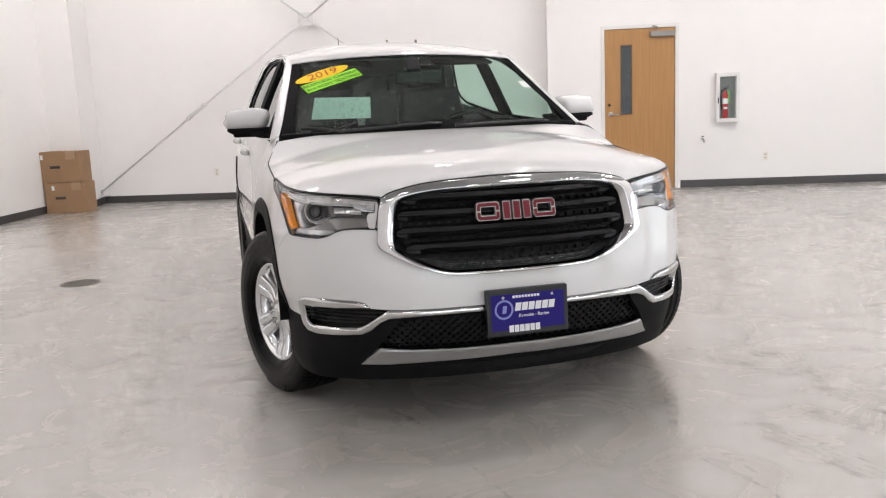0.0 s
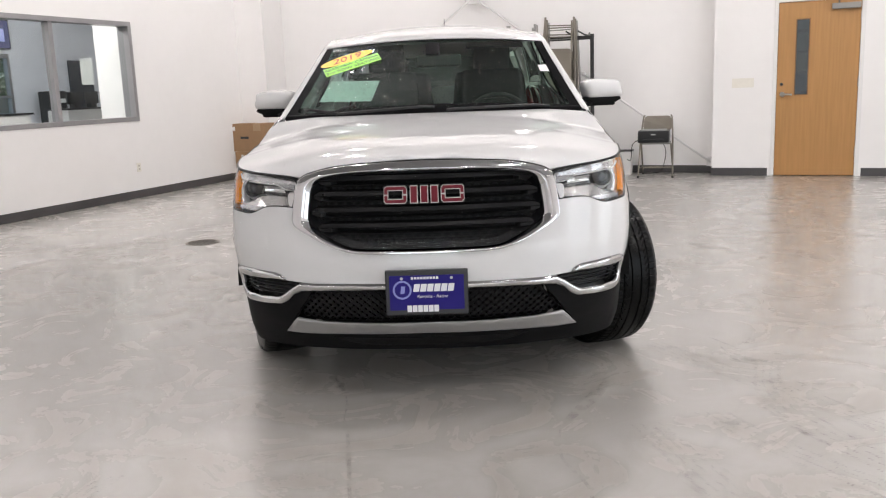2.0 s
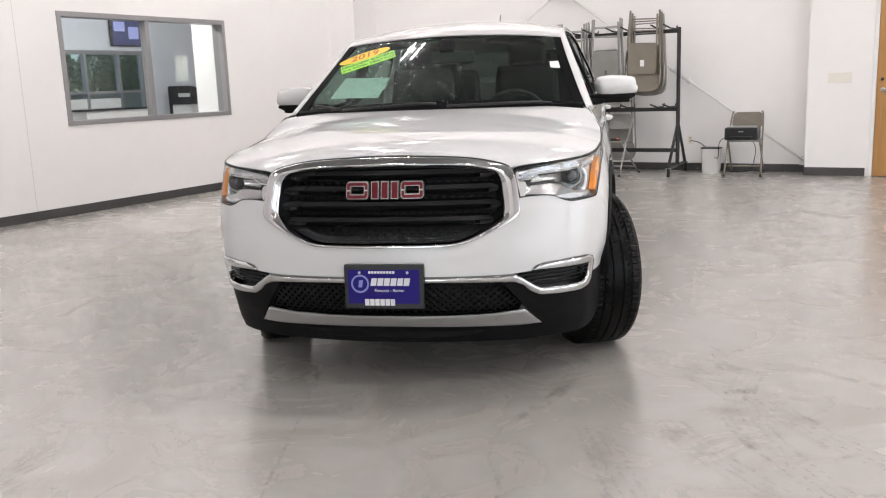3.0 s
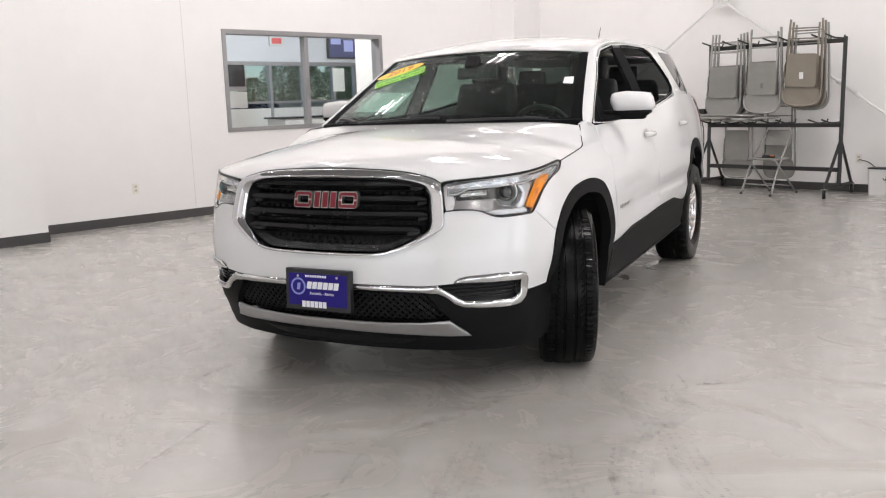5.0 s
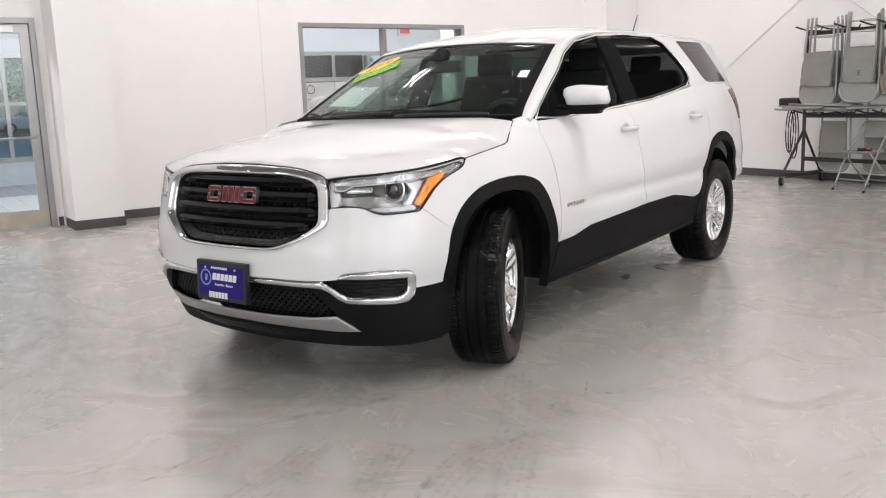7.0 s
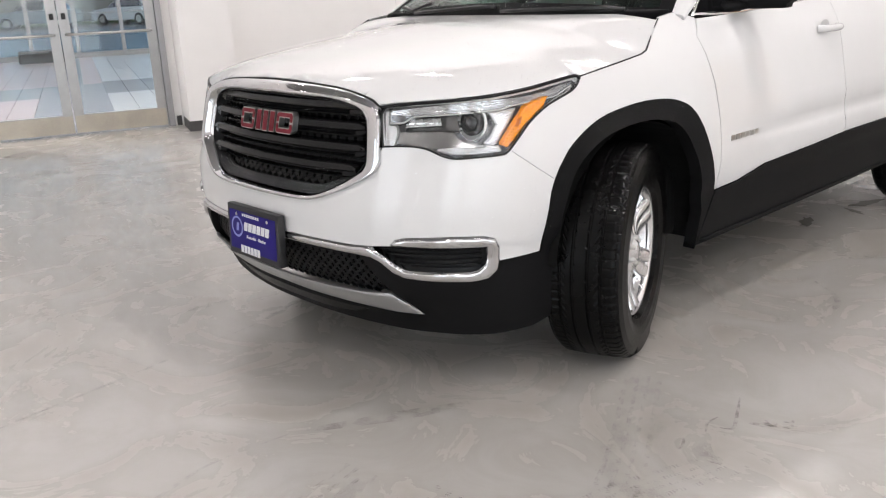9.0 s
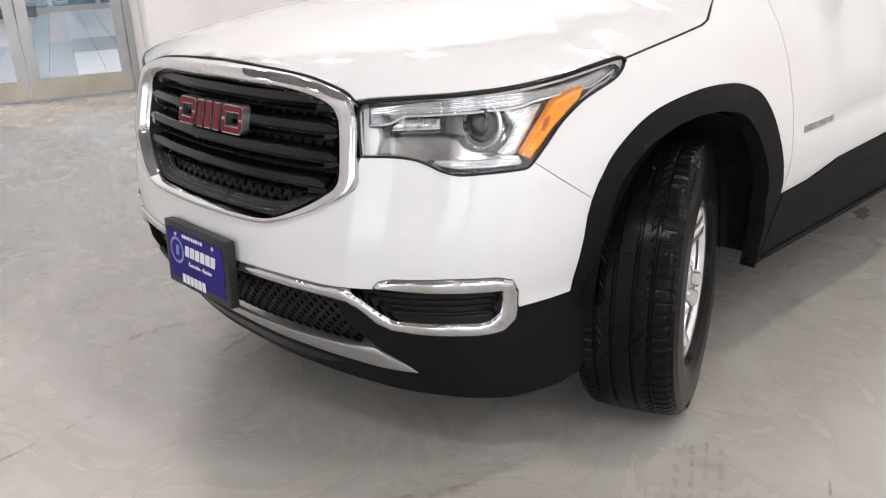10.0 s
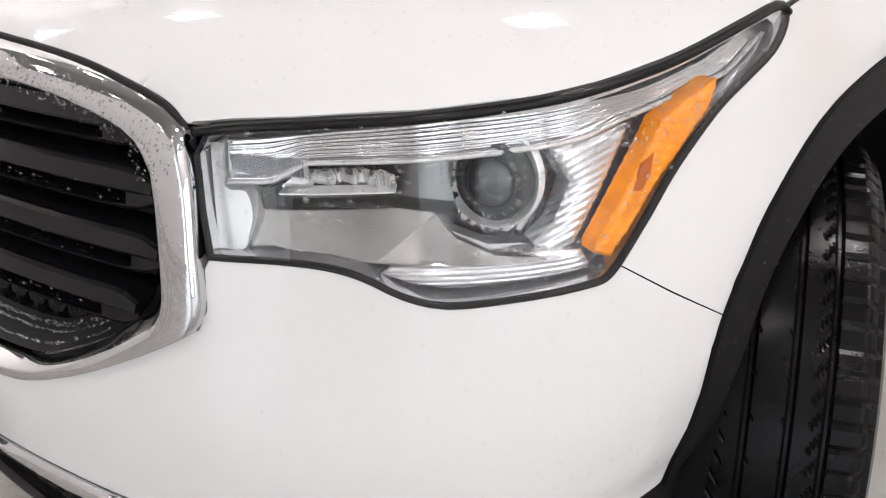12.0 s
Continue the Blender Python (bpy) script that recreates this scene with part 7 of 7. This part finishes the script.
# ---- the hall behind the window and the glazed doors ----
FARW, HALL0, HALL1, HALLH = -20.0, -6.0, 20.0, 4.2
FARWALL = mat("pale_grey_wall", (0.68, 0.69, 0.73), 0.6, var=0.03, scale=0.8)
bm = bmesh.new()
brick(bm, FARW - .2, FARW, HALL0, HALL1, 2.66, HALLH)
brick(bm, FARW - .2, FARW, HALL0, -4.6, 0, 2.66)
brick(bm, FARW - .2, FARW, 16.2, HALL1, 0, 2.66)
tagged(part("wall_far", bm, FARWALL, m=ROOM), "pale wall over the glazed front of the next hall", "wall", kind="structure")
wall("wall_side_south", block(FARW - .2, LEFT - .16, HALL0 - .2, HALL0, 0, HALLH), "pale side wall of the next hall")
wall("wall_side_north", block(FARW - .2, LEFT - .16, HALL1, HALL1 + .2, 0, HALLH), "pale side wall of the next hall")
tagged(part("ceiling_hall", block(FARW - .2, LEFT - .16, HALL0 - .2, HALL1 + .2, HALLH, HALLH + .15), CEIL, m=ROOM), "ceiling of the next hall", "ceiling", kind="structure")
wall("wall_return", block(-7.14, LEFT - .16, 5.96, 6.30, 0, 3.0), "bright white wall return beside the window")
wall("wall_partition", block(LEFT - .26, LEFT - .16, BACK, HALL1, 0, HALLH), "white wall of the next hall")

TILES = [mat("white_floor_tile", (0.72, 0.71, 0.73), 0.2, var=0.04, scale=4), mat("pink_floor_tile", (0.60, 0.48, 0.48), 0.25, var=0.05, scale=4), mat("mauve_floor_tile", (0.36, 0.34, 0.37), 0.22, var=0.05, scale=4)]
hall_floor = tagged(part("floor_hall", block(FARW - .2, LEFT - .2, HALL0 - .2, HALL1 + .2, -.2, -.012), mat("grey_grout", (.25, .25, .26), .8), m=ROOM), "tiled floor of the next hall in white, pink and mauve", "floor", kind="structure")


def tile_kind(r, s):
    if s > -.16:
        return 2 if -12.8 < r < -10.7 else 0
    if r > -12.5:
        return 1 if (s < -1.1 and r > -10.7) else 2
    return 1 if (s > -.6 or s < -.9) else 2


TS = .30
metas = []
for mt in TILES:
    bmt = block(.002, TS - .002, .002, TS - .002, -.011, 0.0, .0015)
    me = bpy.data.meshes.new("tile")
    bmt.to_mesh(me)
    bmt.free()
    me.materials.append(mt)
    metas.append(me)
rest = [bmesh.new() for _ in TILES]
for i in range(45):
    for j in range(-10, 9):
        r, s = LEFT - .19 - (i + 1) * TS, -.16 + j * TS
        k = tile_kind(r + TS / 2, s + TS / 2)
        if i < 20 and -7 <= j <= 2:
            t = new("tile", metas[k])
            t.parent, t.matrix_basis = hall_floor, pose(r, s, 0)
        else:
            brick(rest[k], r + .002, r + TS - .002, s + .002, s + TS - .002, -.011, 0)
for k, b in enumerate(rest):
    o = part("tile_field", b, TILES[k], hall_floor)
    o["kind"] = "stuff"
tagged(part("carpet_hall", block(FARW, LEFT - .2, 2.6, HALL1, -.012, .002), mat("grey_hall_carpet", (.20, .20, .21), .9, var=.1, scale=6), m=ROOM), "grey floor of the next hall", "floor", kind="structure")

# glazed front
front = thing("window_2", "glazed aluminium shop front looking on to a car park", "window", ROOM, kind="structure")
bm = bmesh.new()
for z, h in ((2.60, .12), (1.43, .07), (.06, .12)):
    brick(bm, FARW - .14, FARW + .02, -4.6, 16.2, z - h / 2, z + h / 2)
part("transom", bm, ALU, front)
ss = [-4.6, -3.4, -2.2, -1.45, -.42, .62, 1.65, 3.0, 4.4, 5.8, 7.2, 8.6, 10.0, 10.9, 11.8, 12.85, 14.07, 15.27, 16.16]
for s in ss:
    part("mullion", block(FARW - .13, FARW + .03, s - .045, s + .045, .12, 2.54), ALU, front)
for a, b in zip(ss, ss[1:]):
    g = part("pane", block(FARW - .06, FARW - .055, a + .04, b - .04, .12, 2.54), CLEAR, front)
    g.visible_shadow = False
    if 8 < a < 15:
        part("panel", block(FARW - .05, FARW + .005, a + .05, b - .05, .12, 1.25), mat("white_infill_panel", (.66, .65, .63), .5) if "white_infill_panel" not in bpy.data.materials else bpy.data.materials["white_infill_panel"], front)
for a in (-.42, .62):
    part("push_bar", tube(bmesh.new(), [(FARW + .06, a + .08, 1.02), (FARW + .06, a + .95, 1.02)], .016, 6), STEEL, front)

# showroom walls with screens, counter
SCREENGLASS = mat("dark_screen_glass", (.015, .018, .028), .08, coat=.5)
for q in (7.70, 8.52):
    bd = thing("notice_screen", "dark screen in a grey frame over white panels", "screen", ROOM @ pose(-15.0, q, 0), group="dark screens")
    part("panel", block(-.02, .02, -.36, .36, 1.78, 2.28, .015), SCREENGLASS, bd)
    part("frame", block(-.05, -.025, -.41, .41, 1.68, 2.36), ALU, bd)
    part("upper_panel", block(-.04, .0, -.40, .40, 1.28, 1.66), bpy.data.materials["white_infill_panel"], bd)
    part("lower_panel", block(-.04, .0, -.40, .40, .02, 1.25), bpy.data.materials["white_infill_panel"], bd)
    if q < 8:
        part("ring_mark", lathe(bmesh.new(), [(.085, 0), (.095, .004), (.105, 0)], pose(.003, -.22, 1.50, 0, 90, 0), 28), mat("dark_blue_print", (.02, .025, .08), .5), bd)
tv = thing("wall_screen", "lit dark blue screen high on the far wall", "screen", ROOM @ pose(FARW + .12, 15.6, 3.2))
part("case", block(-.06, .05, -.60, .60, -.42, .42, .02), PLAINBLACK, tv)
part("display", block(.051, .054, -.56, .56, -.38, .38), glow("dim_blue_screen", (.045, .05, .13), .5), tv)
part("mark", block(.055, .057, -.50, -.10, .02, .30), glow("bright_screen_part", (.25, .27, .5), .7), tv)
part("mark", block(.055, .057, .02, .40, -.20, .16), bpy.data.materials["bright_screen_part"], tv)
part("bracket", block(-.119, -.06, -.15, .15, -.12, .12), PLAINBLACK, tv)
note = thing("paper_notice", "white paper notice taped to the window glass", "notice", ROOM @ pose(LEFT - .082, 5.22, 1.62))
part("sheet", block(0, .0015, -.10, .10, -.155, .155), PAPER, note)
# Unseen wall washer added to brighten the far wall of this hall.
wash = thing("wall_washer", "added unseen strip that brightens the far wall", "ceiling light", ROOM @ pose(-15.5, 8.5, HALLH - .35))
part("housing", block(-.08, .08, -7.5, 7.5, 0, .07, .01), CEIL, wash)
part("hanger", tube(bmesh.new(), [(0, -5, .07), (0, -5, .35)], .008), STEEL, wash)
part("hanger", tube(bmesh.new(), [(0, 5, .07), (0, 5, .35)], .008), STEEL, wash)
washer_lamp = new("washer_lamp", bpy.data.lights.new("washer_lamp", "AREA"))
washer_lamp.data.shape, washer_lamp.data.size, washer_lamp.data.size_y = "RECTANGLE", .12, 14.8
washer_lamp.data.energy, washer_lamp.data.color = 480.0, (0.95, 0.96, 1.0)
washer_lamp.parent, washer_lamp.matrix_basis = wash, pose(-.02, 0, -.02, 0, 55, 0)
ex = thing("exit_sign", "lit red and white exit sign on the wall", "sign", ROOM @ pose(FARW, 13.1, 3.28))
part("case", block(.001, .08, -.24, .24, -.14, .14, .01), mat("white_sign_case", (.7, .68, .68), .4), ex)
part("sign_bar", block(.081, .084, -.18, .18, -.085, .085), mat("sign_red", (.75, .10, .10), .4), ex)
for s, w in ((15.0, 1.8), (9.3, 1.6)):
    dk = thing("reception_desk", "white fronted desk with dark equipment on it", "desk", ROOM @ pose(-16.2 if s > 12 else -13.2, s, 0))
    part("front", block(-.35, .35, -w / 2, w / 2, 0, 1.02, .02), bpy.data.materials["white_infill_panel"], dk)
    part("top", block(-.40, .40, -w / 2 - .05, w / 2 + .05, 1.02, 1.06, .01), PLAINBLACK, dk)
for s, r in ((14.7, -16.2), (15.3, -16.2), (16.3, -16.6)):
    mo = thing("monitor", "black computer monitor seen from behind", "monitor", ROOM @ pose(r, s, 1.06))
    part("screen", block(-.02, .02, -.25, .25, .10, .42, .01), PLAINBLACK, mo)
    part("stand", block(-.08, .08, -.1, .1, 0, .11, .01), PLAINBLACK, mo)
dd = thing("dark_door", "dark glass door with a white paper notice", "door", ROOM @ pose(FARW + .03, 18.9, 0))
part("leaf", block(0, .05, -.50, .50, .14, 2.50), mat("dark_door_glass", (.02, .025, .035), .1), dd)
part("notice", block(.052, .056, -.02, .42, 1.75, 2.45), PAPER, dd)
rk = thing("brochure_rack", "dark rack with pale leaflets", "rack", ROOM @ pose(-19.4, 17.1, 0))
part("frame", block(-.2, .2, -.35, .35, 0, 1.55, .02), PLAINBLACK, rk)
for k in range(4):
    part("leaflet", block(.201, .215, -.30, .30, .30 + .3 * k, .42 + .3 * k), PAPER, rk)
mt_ = thing("door_mat_box", "black planter trough on the tiles", "box", ROOM @ pose(-19.0, -.95, 0))
part("trough", block(-.2, .2, -.75, .25, 0, .28, .03), PLAINBLACK, mt_)
# Unseen boosted fixtures, set above the window line to brighten the next hall.
bright = bulb.data.copy()
bright.energy = LAMP * 6.0
for s in (-2.5, 4.2, 10.5):
    for ob in copy_thing(first, ROOM @ pose(-8.4, s, HALLH - .30)).children:
        if ob.type == "LIGHT":
            ob.data = bright

# ---- outside ----
tagged(part("ground", prism([(-600, -600), (FARW - .2, -600), (FARW - .2, 600), (-600, 600)], -.35, -.05), mat("wet_asphalt", (.09, .092, .096), .25, var=.2, scale=.4), m=ROOM), "wet asphalt car park", "ground", kind="structure")
tagged(part("ground", prism([(LEFT - .16, -600), (600, -600), (600, 600), (RIGHT + .2, 600), (RIGHT + .2, FRONT - .2), (LEFT - .16, FRONT - .2)], -.35, -.05), bpy.data.materials["wet_asphalt"], m=ROOM), "wet asphalt yard outside the overhead doors", "ground", kind="structure")
tagged(part("verge", prism([(-90, -80), (-56, -80), (-56, 90), (-90, 90)], -.049, .08), mat("mown_grass", (.055, .10, .022), .9, var=.25, scale=1.5), m=ROOM), "strip of mown grass beyond the car park", "grass", kind="structure")
LEAF = mat("dark_tree_leaves", (.10, .16, .075), .7, var=.35, scale=3)
BARK = mat("tree_bark", (.06, .045, .032), .9, var=.2, scale=6)
rnd = random.Random(7)


def tree(r, s, h):
    t = thing("tree", "leafy dark green tree beyond the car park", "tree", ROOM @ pose(r, s, 0, 0, 0, rnd.uniform(0, 360)), group="trees beyond the car park")
    bm = tube(bmesh.new(), [(0, 0, 0), (.05, 0, h * .3), (.1, .05, h * .7)], [.22, .16, .05], 7)
    for k in range(5):
        a = k * 1.26
        tube(bm, [(0.03, 0, h * (.28 + .06 * k)), (math.cos(a) * h * .22, math.sin(a) * h * .22, h * (.45 + .07 * k))], [.07, .02], 5)
    part("trunk", bm, BARK, t)
    bm = bmesh.new()
    for k in range(3600):
        z = rnd.uniform(.22, 1.0)
        rad = h * .36 * math.sin(math.pi * min(1, (z - .12) / .95)) ** .7 * rnd.uniform(.45, 1.08)
        a = rnd.uniform(0, 6.283)
        c = Vector((rad * math.cos(a), rad * math.sin(a), z * h))
        u, v = Vector((rnd.gauss(0, 1), rnd.gauss(0, 1), rnd.gauss(0, 1))).normalized(), Vector((rnd.gauss(0, 1), rnd.gauss(0, 1), rnd.gauss(0, 1))).normalized()
        w = h * rnd.uniform(.010, .024)
        bm.faces.new([bm.verts.new(c + u * w), bm.verts.new(c + v * w), bm.verts.new(c - u * w), bm.verts.new(c - v * w)])
    part("crown", bm, LEAF, t)


for k in range(46):
    tree(-66 - rnd.uniform(0, 18), -34 + k * 2.75 + rnd.uniform(-1.2, 1.2), rnd.uniform(3.6, 6.4))


def parked_car(r, s, turn, colour, label):
    """A small saloon seen from afar: body, cabin, wheels."""
    c = thing("parked_car", label, "car", ROOM @ pose(r, s, -.05, 0, 0, turn), group="parked cars")
    bm = bmesh.new()
    prof = [(-2.2, .30), (-2.25, .62), (-2.1, .82), (-1.0, .95), (1.5, .98), (2.15, .92), (2.25, .6), (2.2, .30)]
    a = [bm.verts.new((x, -.86, z)) for x, z in prof]
    b = [bm.verts.new((x, .86, z)) for x, z in prof]
    bm.faces.new(a), bm.faces.new(b[::-1])
    for i in range(len(prof)):
        n = (i + 1) % len(prof)
        bm.faces.new((a[i], b[i], b[n], a[n]))
    bmesh.ops.recalc_face_normals(bm, faces=bm.faces)
    part("body", bm, colour, c)
    bm = bmesh.new()
    lo, hi = [(-1.05, .95), (1.75, .97)], [(-.35, 1.48), (1.35, 1.50)]
    vs = [bm.verts.new((x, sy * (.80 if z < 1 else .62), z)) for sy in (-1, 1) for x, z in (lo[0], lo[1], hi[1], hi[0])]
    for q in ((0, 1, 2, 3), (4, 5, 6, 7), (0, 1, 5, 4), (1, 2, 6, 5), (3, 0, 4, 7)):
        bm.faces.new([vs[i] for i in q])
    bmesh.ops.recalc_face_normals(bm, faces=bm.faces)
    part("windows", bm, bpy.data.materials["dark_screen_glass"], c)
    part("roof", block(-.38, 1.38, -.63, .63, 1.48, 1.53, .02), colour, c)
    for x in (-1.4, 1.4):
        for y in (-.80, .80):
            w = part("wheel", lathe(bmesh.new(), [(.0005, -.1), (.31, -.1), (.33, -.05), (.33, .05), (.31, .1), (.0005, .1)], pose(x, y, .33, 90, 0, 0), 20), RUBBER, c)
            part("rim", lathe(bmesh.new(), [(.0005, -.105), (.2, -.104), (.2, .104), (.0005, .105)], pose(x, y, .33, 90, 0, 0), 14), STEEL, w)


WHITECAR = mat("far_white_paint", (.75, .75, .76), .3, coat=.6)
parked_car(-50.0, 2.7, 40, WHITECAR, "white car parked outside, seen through the doors")
parked_car(-50.5, 6.7, 90, WHITECAR, "white car parked outside, seen through the doors")
parked_car(-51.0, -2.2, 78, mat("far_silver_paint", (.35, .36, .38), .3, metal=.5), "silver car parked outside, seen through the doors")
tagged(part("low_wall", block(-58.3, -58.0, -40, 60, 0, 1.75), mat("beige_block_wall", (.40, .33, .26), .8, var=.1, scale=.6), m=ROOM), "low beige wall beyond the parked cars", "wall", kind="structure")
parked_car(-28.0, 16.5, 85, mat("far_blue_paint", (.02, .06, .30), .3, coat=.6), "blue car parked outside the shop front")
